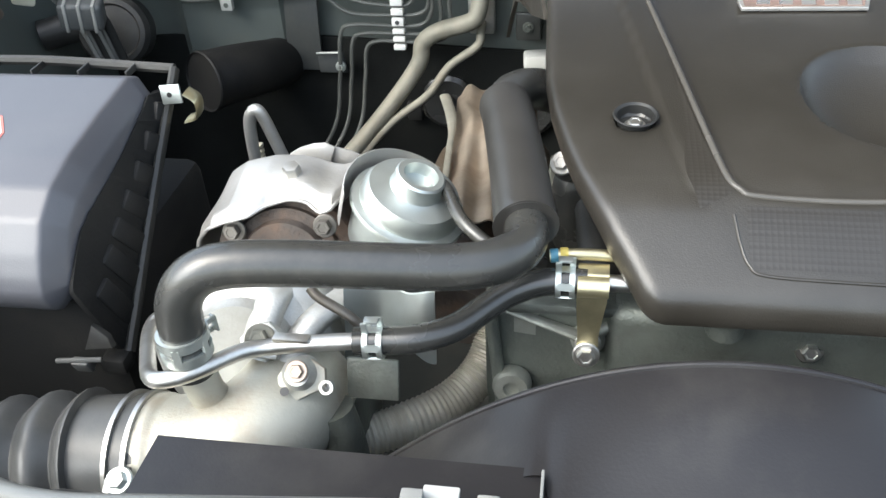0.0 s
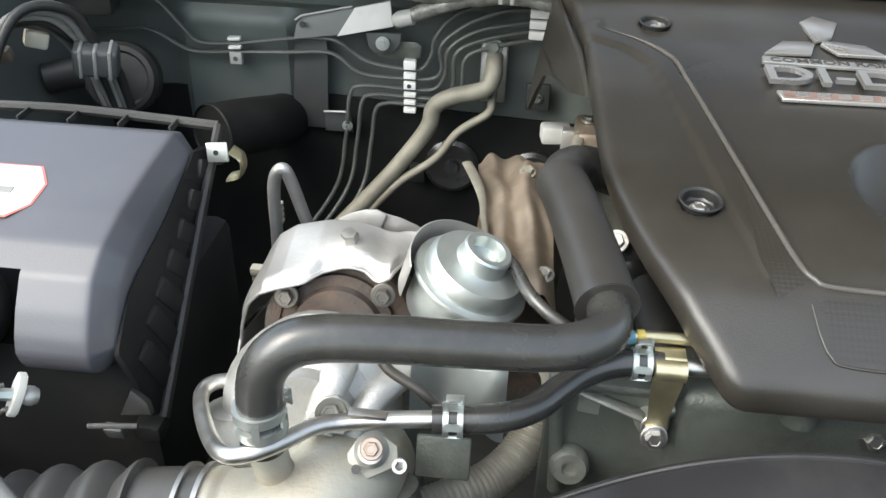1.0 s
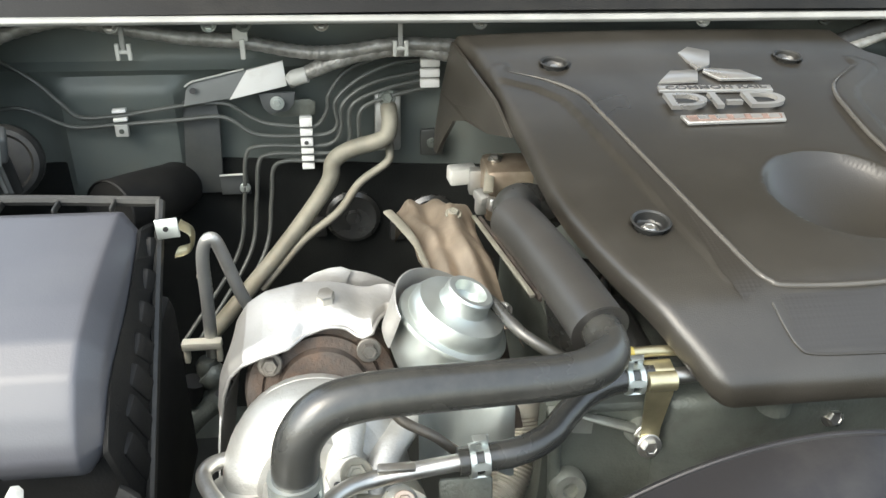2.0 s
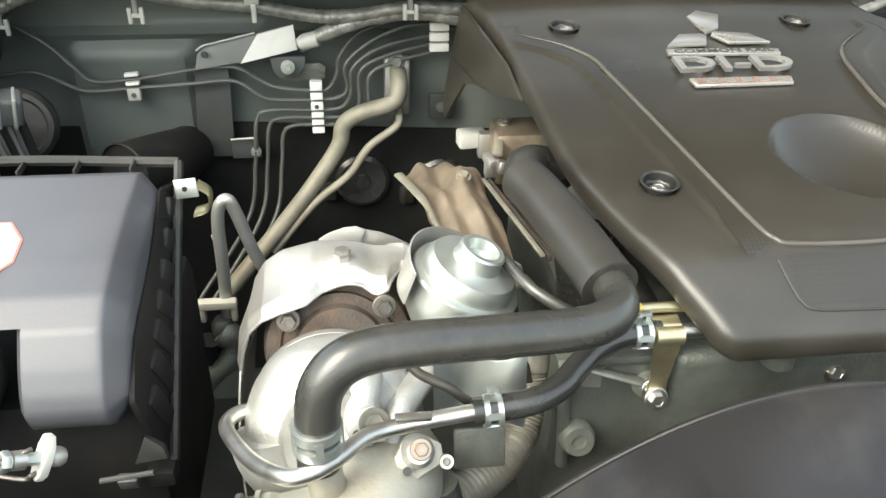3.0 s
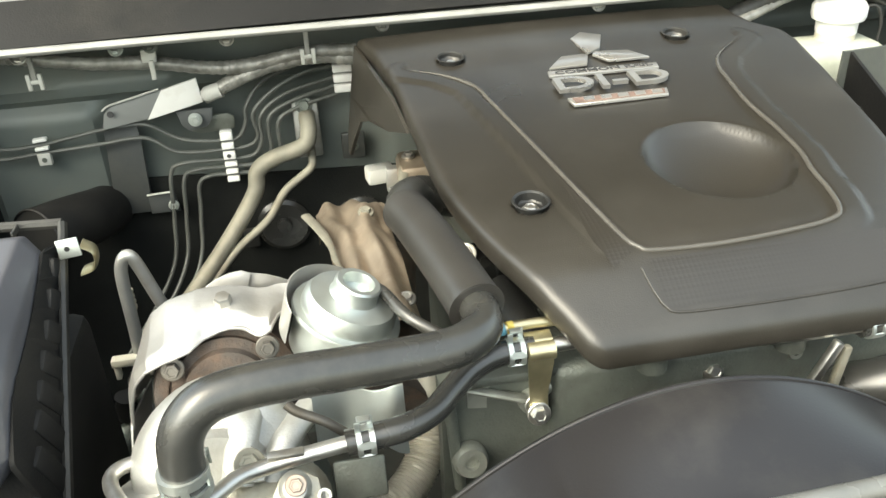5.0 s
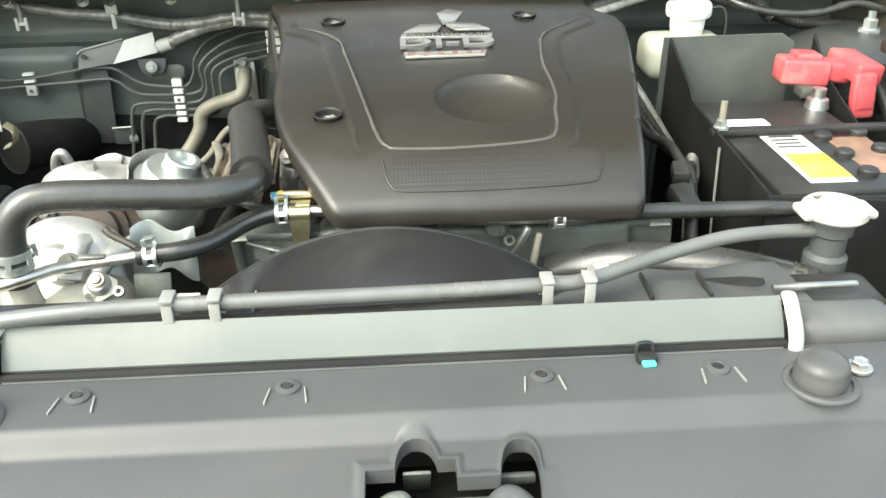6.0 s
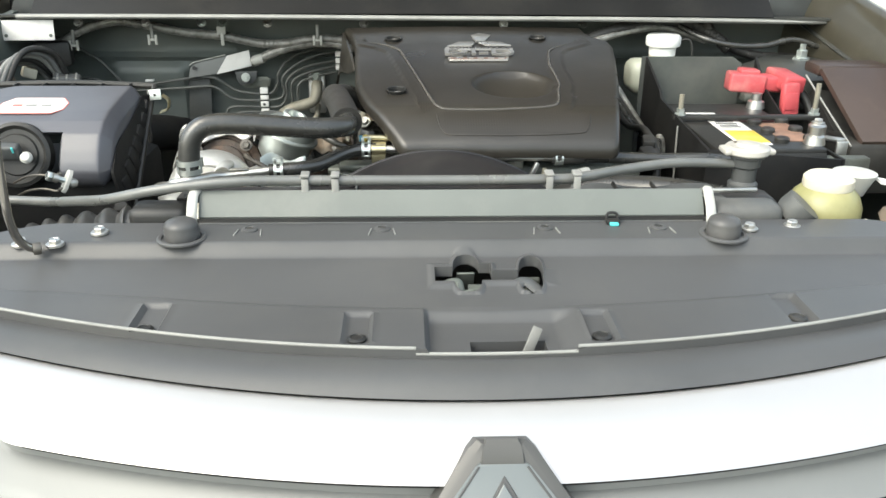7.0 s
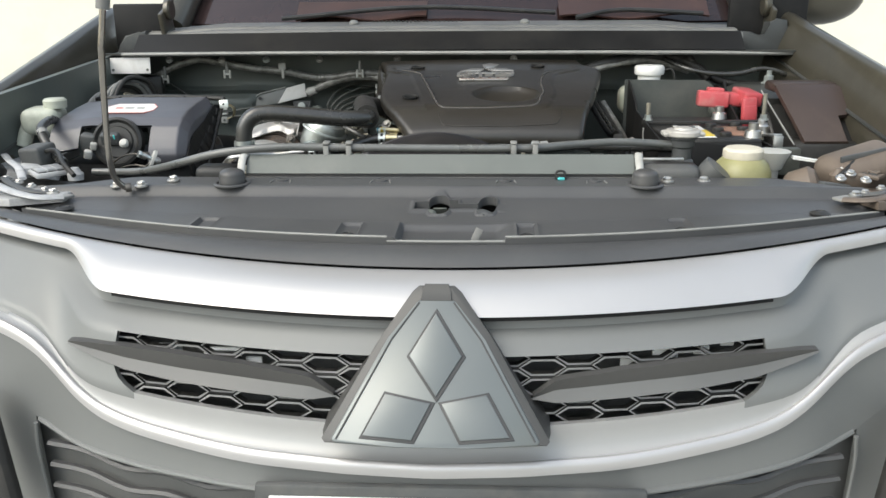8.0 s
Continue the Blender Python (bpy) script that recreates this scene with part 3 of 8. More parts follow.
def slam():
    t = thing("slam_panel_cover", (0, -0.1, 0.95), "black plastic cover over the radiator support with moulded pads", "trim cover")
    ny = 150
    x0, x1 = -0.60, 0.625
    xs = list(np.linspace(x0, -0.06, 130)) + list(np.linspace(-0.058, 0.135, 170)) + list(np.linspace(0.138, x1, 120))
    bm = bmesh.new()
    g = {}
    pads = [(-0.305, -0.158), (-0.103, -0.181), (0.128, -0.181), (0.331, -0.148)]
    def co(x, j):
        d = abs(x - CX) / 0.61
        yr = 0.047 - 0.05 * smooth01((d - 0.78) * 5)
        ye = edge_y(x)
        y = yr + (ye - yr) * j / ny
        k = (ye + 0.233) * smooth01((-0.02 - y) / 0.1) * 0.7
        z = slam_z(y - k)
        sc = min(smooth01((x + 0.041) / 0.006), smooth01((0.116 - x) / 0.030)) * smooth01((-0.136 - y) / 0.020)
        z -= 0.012 * sc * (1 - 0.55 * smooth01((-0.212 - y) / 0.020))
        for bx, by in pads:
            e = max(abs(x - bx) / 0.0125, abs(y - by) / 0.030)
            z -= 0.0050 * smooth01((1.1 - e) * 6)
            z += 0.0016 * math.exp(-((abs(x - bx) - 0.0135) / 0.0018) ** 2) * smooth01((1.05 - abs(y - by) / 0.03) * 8)
        w = latch_gap(x, y)
        z += 0.0030 * smooth01((1.9 - w) / 0.7) if y > -0.11 else 0
        z += 0.0035 * smooth01((0.007 - (y - ye)) / 0.003)
        z -= 0.05 * max(0.0, d - 0.75) ** 2
        return (x, y, z)
    for i, x in enumerate(xs):
        for j in range(ny + 1):
            g[i, j] = bm.verts.new(co(x, j))
    for i in range(len(xs) - 1):
        for j in range(ny):
            c = (g[i, j].co + g[i + 1, j + 1].co) / 2
            slot = 0.003 < c.x < 0.074 and -0.212 < c.y < -0.191
            if latch_gap(c.x, c.y) > 1 and not slot:
                bm.faces.new((g[i, j], g[i + 1, j], g[i + 1, j + 1], g[i, j + 1]))
    edges = [e for e in bm.edges if e.is_boundary]
    # ease the catch openings' rims onto their true outline
    for v in {v for e in edges for v in e.verts}:
        x, y = v.co.x, v.co.y
        if not (-0.04 < x < 0.11 and -0.13 < y < -0.005):
            continue
        for step in range(3):
            w = latch_gap(x, y)
            gx = (latch_gap(x + 2e-4, y) - latch_gap(x - 2e-4, y)) / 4e-4
            gy = (latch_gap(x, y + 2e-4) - latch_gap(x, y - 2e-4)) / 4e-4
            q = gx * gx + gy * gy
            if q > 1:
                mv = Vector((-(w - 1) * gx / q, -(w - 1) * gy / q))
                if mv.length > 0.0012:
                    mv *= 0.0012 / mv.length
                x, y = x + mv.x, y + mv.y
        if abs(x - v.co.x) < 0.0025 and abs(y - v.co.y) < 0.0025:
            v.co.x, v.co.y = x, y
    out = bmesh.ops.extrude_edge_only(bm, edges=edges)
    for v in [v for v in out["geom"] if isinstance(v, bmesh.types.BMVert)]:
        v.co.z -= 0.012
    bmesh.ops.delete(bm, geom=[v for v in bm.verts if not v.link_faces], context="VERTS")
    part("cover", bm, TRAY, t, sharp=45)
    # pale tube along the lip draws the chamfer's sky reflection as colour
    rim = [(x, edge_y(x) + 0.001, 0.9695 - 0.05 * max(0.0, abs(x - CX) / 0.61 - 0.75) ** 2) for x in np.linspace(-0.59, 0.615, 50)]
    for a, b in ((0, 23), (28, 50)):
        part("front_bead", tube(rim[a:b], 0.0017, 8, n=2), CLIP, t, "pale bead painting the front edge's sky highlight")
    part("front_bead", tube([(x, y, z - 0.0055) for x, y, z in rim[22:29]], 0.0017, 8, n=2), CLIP, t, "pale bead painting the front edge's sky highlight")
    # black blocks under the openings stand in for the shade inside them
    part("catch_box", rbox((0.035, -0.060, 0.915), (0.16, 0.12, 0.02), 0.003), PITCH, t, "black block for the shade below the catch openings")
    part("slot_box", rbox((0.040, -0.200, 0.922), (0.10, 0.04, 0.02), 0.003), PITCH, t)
    for bx, by in pads:
        part("push_rivet", lathe([(0, 0), (0.009, 0), (0.009, 0.002), (0.006, 0.0035), (0.0055, 0.0025), (0, 0.0025)], pose(bx - 0.001, by - 0.018, 0.9615)), BLACK, t)
    for bx in (-0.238, -0.085, 0.105, 0.24):
        part("push_rivet", lathe([(0, 0), (0.0095, 0), (0.0092, 0.0018), (0.0050, 0.0030), (0.0042, 0.0014), (0, 0.0014)], pose(bx, 0.022, 0.986)), TRAY, t)
        part("rivet_pin", lathe([(0, 0), (0.0040, 0), (0.0036, 0.0012), (0, 0.0014)], pose(bx, 0.022, 0.9876), 16), BLACK, t)
        for sg in (-1, 1):
            part("rib", rbox(None, (0.0014, 0.018, 0.002), 0.0004, pose(bx + sg * 0.014, 0.012, 0.9868, 0, 0, sg * 8)), CLIP, t)
    for bx, by in ((0.53, -0.10), (-0.53, -0.09)):
        part("push_rivet", lathe([(0, 0), (0.013, 0), (0.014, 0.002), (0.007, 0.005), (0.006, 0.004), (0, 0.004)], pose(bx, by, 0.967)), BLACK, t)


slam()


def hood_stop(x):
    t = thing("hood_stop", (x, 0, 0.985), "black rubber bump stop screwed into the slam panel", "bump stop", "bump stops")
    part("seat", lathe([(0.0275, 0.0), (0.0275, 0.0020), (0.0255, 0.0034), (0.0225, 0.0030), (0.0215, 0.0005), (0.0, 0.0002)], pose(x, -0.001, 0.985), 40), TRAY, t)
    part("buffer", lathe([(0.0195, 0), (0.0200, 0.010), (0.0188, 0.0125), (0.0192, 0.0145), (0.0172, 0.0190), (0.0115, 0.0222), (0.0, 0.0230)], pose(x, 0.001, 0.9855), 36), STOP, t, "dark rubber buffer")


hood_stop(-0.31)
hood_stop(0.31)


def hood_latch():
    t = thing("hood_latch", (0.03, -0.045, 0.93), "dark steel hood latch with catch hook and lever", "latch")
    part("hook", tube([(-0.024, -0.082, 0.952), (-0.014, -0.072, 0.960), (-0.002, -0.070, 0.961), (0.001, -0.078, 0.956), (0.004, -0.094, 0.946)], 0.0045, 10, flat=0.6), BLOCK, t)
    part("claw", tube([(0.010, -0.085, 0.955), (0.006, -0.098, 0.950), (0.002, -0.102, 0.940)], 0.008, 8, flat=0.5), BLOCK, t)
    part("bar", rbox((0.043, -0.0755, 0.954), (0.068, 0.014, 0.006), 0.001), BLOCK, t)
    part("lever", tube([(0.052, -0.086, 0.953), (0.064, -0.074, 0.960), (0.074, -0.074, 0.960), (0.088, -0.090, 0.954)], 0.008, 10, flat=0.5), DIMGREY, t)
    part("rear_bar", rbox((0.078, -0.046, 0.950), (0.026, 0.006, 0.008), 0.002), BLOCK, t)
    part("striker_plate", rbox(None, (0.022, 0.030, 0.003), 0.001, pose(0.009, -0.096, 0.944, 20)), BLOCK, t)
    part("tongue", rbox(None, (0.020, 0.003, 0.036), 0.002, pose(0.008, -0.038, 0.945, 30)), BLOCK, t)
    part("release_tab", rbox(None, (0.010, 0.003, 0.034), 0.002, pose(0.060, -0.200, 0.956, -20, 25, 0)), COWLM, t, "grey release tab")


hood_latch()

for bx, by, bz in ((0.345, 0.012, 0.988), (0.403, 0.028, 0.985), (-0.405, 0.012, 0.988), (-0.444, -0.018, 0.986), (-0.484, -0.012, 0.984)):
    bt = thing("flange_bolt", (bx, by, bz), "bright hexagon flange bolt holding the radiator support", "bolt", "support bolts")
    part("head", bolt_mesh(0.0066, 0.007), STEEL, bt, sharp=25)
    for c in bt.children:
        c.matrix_parent_inverse = Matrix()

gc = thing("harness_clip", (0.189, 0.034, 0.985), "black harness clip with teal retainer at the panel edge", "clip")
part("body", rbox((0.189, 0.036, 0.988), (0.016, 0.010, 0.008), 0.002), BLACK, gc)
part("loop", tube([(0.182, 0.042, 0.988), (0.184, 0.044, 0.996), (0.194, 0.044, 0.996), (0.196, 0.042, 0.988)], 0.0018, 8), BLACK, gc)
part("retainer", rbox((0.189, 0.029, 0.988), (0.011, 0.007, 0.004), 0.0018), TEAL, gc, "teal plastic retainer")

# prop rod
pr = thing("hood_prop_rod", (-0.476, -0.05, 0.985), "dark polished steel hood prop rod with grey sleeve", "prop rod")
ROD = [(-0.458, -0.028, 0.986), (-0.463, -0.031, 0.987), (-0.470, -0.038, 0.996), (-0.474, -0.044, 1.015), (-0.473, -0.05, 1.06), (-0.466, -0.05, 1.177), (-0.457, -0.05, 1.24), (-0.40, -0.04, 1.62)]
part("rod", tube(ROD, 0.0046, 14), RODM, pr)
part("sleeve", tube([(-0.4565, -0.05, 1.243), (-0.40, -0.04, 1.62)], 0.0095, 14, smooth=False), COWLM, pr, "grey plastic sleeve")
part("foot_collar", lathe([(0.0, -0.004), (0.0066, -0.004), (0.0074, 0.0), (0.0066, 0.004), (0.0, 0.004)], facing((-0.459, -0.029, 0.986), (1, 0.4, 0)), 18), DULL, pr, "dull steel foot collar")


# ---- front end ----
def line(y0, z0, a, b):
    return lambda d: (y0 + a * d * d, z0 + b * d * d)


def band_low(d):
    d = abs(d)
    k = smooth01((d - 0.405) / 0.085)
    ya, za = -0.345 + 0.34 * d * d, 0.907 + 0.05 * d * d
    yb, zb = -0.278 + 0.36 * d * d - 0.018, 0.945 + 0.07 * d * d - 0.016
    return ya * (1 - k) + yb * k, za * (1 - k) + zb * k


def strip_mid(d):
    d = abs(d)
    ds = [0.0, 0.10, 0.20, 0.25, 0.30, 0.35, 0.39, 0.42, 0.45, 0.48, 0.51, 0.55, 0.66]
    ys = [-0.406, -0.402, -0.392, -0.383, -0.372, -0.360, -0.348, -0.338, -0.324, -0.306, -0.294, -0.280, -0.235]
    zs = [0.747, 0.749, 0.753, 0.757, 0.763, 0.770, 0.779, 0.792, 0.814, 0.838, 0.855, 0.867, 0.888]
    return float(np.interp(d, ds, ys)), float(np.interp(d, ds, zs))


def strip_smooth(d):
    k = [strip_mid(d + o) for o in (-0.018, -0.012, -0.006, 0, 0.006, 0.012, 0.018)]
    return sum(p[0] for p in k) / 7, sum(p[1] for p in k) / 7


def loft(la, lb, d0, d1, nu=80, nv=10, bulge=0.0, thick=0.006):
    def f(u, v):
        d = d0 + (d1 - d0) * u
        ya, za = la(d)
        yb, zb = lb(d)
        w = bulge * math.sin(math.pi * v)
        return Vector((CX + d, ya + (yb - ya) * v - w * 0.6, za + (zb - za) * v + w * 0.8))
    return sheet(f, nu, nv, (0, thick, -thick * 0.3))


edge_line = line(-0.234, 0.960, 0.41, 0.0)
band_top = line(-0.278, 0.945, 0.36, 0.07)


def surround(lower):
    """The moulded surround with the mesh opening cut through it, or its lower bar."""
    dlow = [(0.0, 0.0), (0.35, 0.0), (0.65, 0.004), (0.85, 0.014), (1.0, 0.034)]
    def end(v):
        if v <= 0.30:
            return 0.383
        if v >= 0.80:
            return 0.358
        q = (v - 0.30) / 0.50
        return 0.383 + 0.010 * q - float(np.interp(q, [a for a, b in dlow], [b for a, b in dlow]))
    knots = [0.0, 0.02, 0.11, 0.125, 0.30, 0.80, 0.90, 0.97, 1.0]
    def at(d, v):
        e = abs(d)
        top, gt, gl, st = off(band_low, 0.012, -0.004)(e), grille_top(min(e, 0.5)), grille_low(min(e, 0.5)), off(strip_smooth, 0.0, 0.005)(e)
        k = smooth01((e - 0.385) / 0.13)
        mid = lambda w: (top[0] + (st[0] - top[0]) * w, top[1] + (st[1] - top[1]) * w)
        gt = tuple(a * (1 - k) + b * k for a, b in zip(gt, mid(0.30)))
        gl = tuple(a * (1 - k) + b * k for a, b in zip(gl, mid(0.80)))
        dent = 1 - k
        q = [top, (top[0] + 0.003, top[1] - 0.003),
             (top[0] + 0.002 * dent + (gt[0] - top[0]) * 0.40 * k, top[1] + (gt[1] - top[1]) * 0.40),
             (top[0] - 0.004 * dent + (gt[0] - top[0]) * 0.45 * k, top[1] + (gt[1] - top[1]) * 0.46),
             gt, gl,
             (gl[0] + (st[0] - gl[0]) * 0.15, gl[1] + (st[1] - gl[1]) * 0.50),
             (gl[0] + (st[0] - gl[0]) * 0.50, gl[1] + (st[1] - gl[1]) * 0.86), st]
        y = float(np.interp(v, knots, [a for a, b in q]))
        z = float(np.interp(v, knots, [b for a, b in q]))
        return Vector((CX + d, y, z))
    rows = [0.0, 0.02, 0.065, 0.11, 0.125, 0.18, 0.24, 0.30] + [0.30 + 0.05 * k for k in range(1, 11)] + [0.85, 0.90, 0.935, 0.97, 0.985, 1.0]
    nside, nmid = 26, 70
    bm = bmesh.new()
    grid = []
    for v in rows:
        de = end(v)
        ds = [-0.66 + (0.66 - de) * i / nside for i in range(nside)] + [-de + 2 * de * i / nmid for i in range(nmid + 1)] + [de + (0.66 - de) * (i + 1) / nside for i in range(nside)]
        grid.append([bm.verts.new(at(d, v)) for d in ds])
    for j in range(len(rows) - 1):
        hole = rows[j] >= 0.299 and rows[j + 1] <= 0.801
        for i in range(len(grid[0]) - 1):
            if hole and nside <= i < nside + nmid:
                continue
            # the lower bar widens from a point at each side
            side = i < nside or i >= nside + nmid
            bar = rows[j] >= 0.799 and not (side and rows[j] < 0.80 + 0.16 * abs(i + 0.5 - (nside if i < nside else nside + nmid)) / nside)
            if bar != lower:
                continue
            bm.faces.new((grid[j][i], grid[j][i + 1], grid[j + 1][i + 1], grid[j + 1][i]))
    rim = [e for e in bm.edges if e.is_boundary]
    ex = bmesh.ops.extrude_edge_only(bm, edges=rim)
    for v in [v for v in ex["geom"] if isinstance(v, bmesh.types.BMVert)]:
        v.co += Vector((0, 0.009, -0.001))
    bmesh.ops.delete(bm, geom=[v for v in bm.verts if not v.link_faces], context="VERTS")
    return bm


def off(l, dy, dz):
    return lambda d: (l(d)[0] + dy, l(d)[1] + dz)


grille_top = line(-0.358, 0.864, 0.29, 0.07)
grille_low = line(-0.386, 0.790, 0.31, 0.14)


def grille():
    t = thing("front_grille", (CX, -0.35, 0.70), "satin silver and grey front grille with honeycomb mesh", "grille")
    part("top_trim", loft(edge_line, band_top, -0.64, 0.64, bulge=0.006), TRAY, t, "dark upper trim lip")
    part("silver_band", loft(off(band_top, -0.001, -0.003), band_low, -0.66, 0.66, 160, 14, bulge=0.008), SATIN, t, "broad satin silver band")
    # black strip deepens the shade below the silver band
    part("band_gap", loft(off(band_low, 0.010, 0.001), off(band_low, 0.007, -0.0075), -0.40, 0.40, 120, 3), PITCH, t, "black strip for the shade under the silver band")
    part("surround", surround(False), BUMPER, t, "grey painted mesh surround", sharp=50)
    part("lower_bar", surround(True), MIDGREY, t, "satin silver grey lower bar", sharp=50)
    part("chrome_strip", loft(off(strip_smooth, -0.003, 0.009), off(strip_smooth, -0.008, -0.006), -0.66, 0.66, 160, 6, bulge=0.003), SATIN, t, "bright silver outline strip")
    # honeycomb: one cell repeated over the curved opening
    w, h, dep = 0.056, 0.0205, 0.009
    def ring(k):
        return [(-w / 2 * k[0], 0), (-w / 4 * k[0], h / 2 * k[1]), (w / 4 * k[0], h / 2 * k[1]), (w / 2 * k[0], 0), (w / 4 * k[0], -h / 2 * k[1]), (-w / 4 * k[0], -h / 2 * k[1])]
    bm = bmesh.new()
    outer, inner = ring((1.0, 1.0)), ring((0.905, 0.76))
    vs = [[bm.verts.new((x, y, z)) for x, z in o] for o, y in ((outer, 0), (inner, 0), (inner, dep), (outer, dep))]
    for a, b in ((0, 1), (1, 2), (2, 3), (3, 0)):
        for i in range(6):
            j = (i + 1) % 6
            bm.faces.new((vs[a][i], vs[a][j], vs[b][j], vs[b][i]))
    for f in bm.faces[6:]:
        f.material_index = 1
    cell = to_mesh("cell", bm, MIDGREY, 20)
    cell.materials.append(BLACK)
    col = w * 0.75
    for c in range(-10, 11):
        for k in range(0, 9):
            x = c * col
            z = 0.775 + k * h + 0.06 * x * x + (h / 2 if c % 2 else 0)
            d = x
            zt, zl = grille_top(d)[1] - 0.005, grille_low(d)[1] - 0.006
            if not zl < z < zt or abs(d) > 0.405 or abs(d) < 0.02:
                continue
            f = (z - zl) / (zt - zl)
            y = grille_low(d)[0] * (1 - f) + grille_top(d)[0] * f
            ob = new("cell", cell)
            ob.parent = t
            ob.matrix_parent_inverse = Matrix.Translation(-t.matrix_basis.translation)
            ob.matrix_basis = Matrix.Translation((CX + x, y + 0.011, z)) @ pose(0, 0, 0, 0, 0, math.degrees(math.atan(0.54 * d)))
    part("backing", loft(off(grille_top, 0.075, 0.02), off(grille_low, 0.075, -0.03), -0.41, 0.41, 40, 4), DIMGREY, t, "dusty dark panel behind the mesh")
    # pointed blades: dark upper facet over a paler lower one, shading put into colour
    for sg in (-1, 1):
        upper = [(0.114, 0.8225, 0.8205), (0.140, 0.842, 0.829), (0.22, 0.853, 0.835), (0.30, 0.859, 0.840), (0.37, 0.862, 0.846), (0.42, 0.862, 0.854), (0.447, 0.860, 0.8585)]
        low = [0.8195, 0.817, 0.822, 0.828, 0.836, 0.849, 0.857]
        out = [0.001, 0.006, 0.008, 0.008, 0.007, 0.004, 0.001]
        def edge(i, u):
            k = u * 6
            d = float(np.interp(k, range(7), [p[0] for p in upper]))
            z = float(np.interp(k, range(7), ([p[1] for p in upper], [p[2] for p in upper], low)[i]))
            o = float(np.interp(k, range(7), out))
            y = (grille_top(d)[0] + grille_low(d)[0]) / 2 + (0.0, 0.4, -1.1)[i] * o - 0.002
            return Vector((CX + sg * d, y, z))
        bl = part("blade", sheet(lambda u, v: edge(0, u) * (1 - v) + edge(1, u) * v, 40, 3, (0, 0.012, 0)), BLADE, t, "dark pointed blade", sharp=30)
        part("lower_facet", sheet(lambda u, v: edge(1, u) * (1 - v) + edge(2, u) * v, 40, 3, (0, 0.010, 0.002)), FACET, bl, "paler lower facet", sharp=30)


grille()

# condenser parts glimpsed through the mesh
cond = thing("condenser_frame", (0, -0.27, 0.80), "dark condenser frame with pale tags behind the grille", "condenser")
part("panel", rbox((0, -0.26, 0.80), (0.80, 0.01, 0.20), 0.003), DIMGREY, cond)
for x, z, w in ((-0.308, 0.864, 0.030), (-0.240, 0.865, 0.046), (-0.201, 0.855, 0.020), (0.241, 0.858, 0.016), (0.286, 0.867, 0.030), (0.330, 0.868, 0.018), (0.361, 0.877, 0.016)):
    part("tag", rbox((x, -0.336 + 0.29 * x * x, z - 0.014), (w, 0.004, 0.012), 0.0015), WHITE, cond, "pale tag")


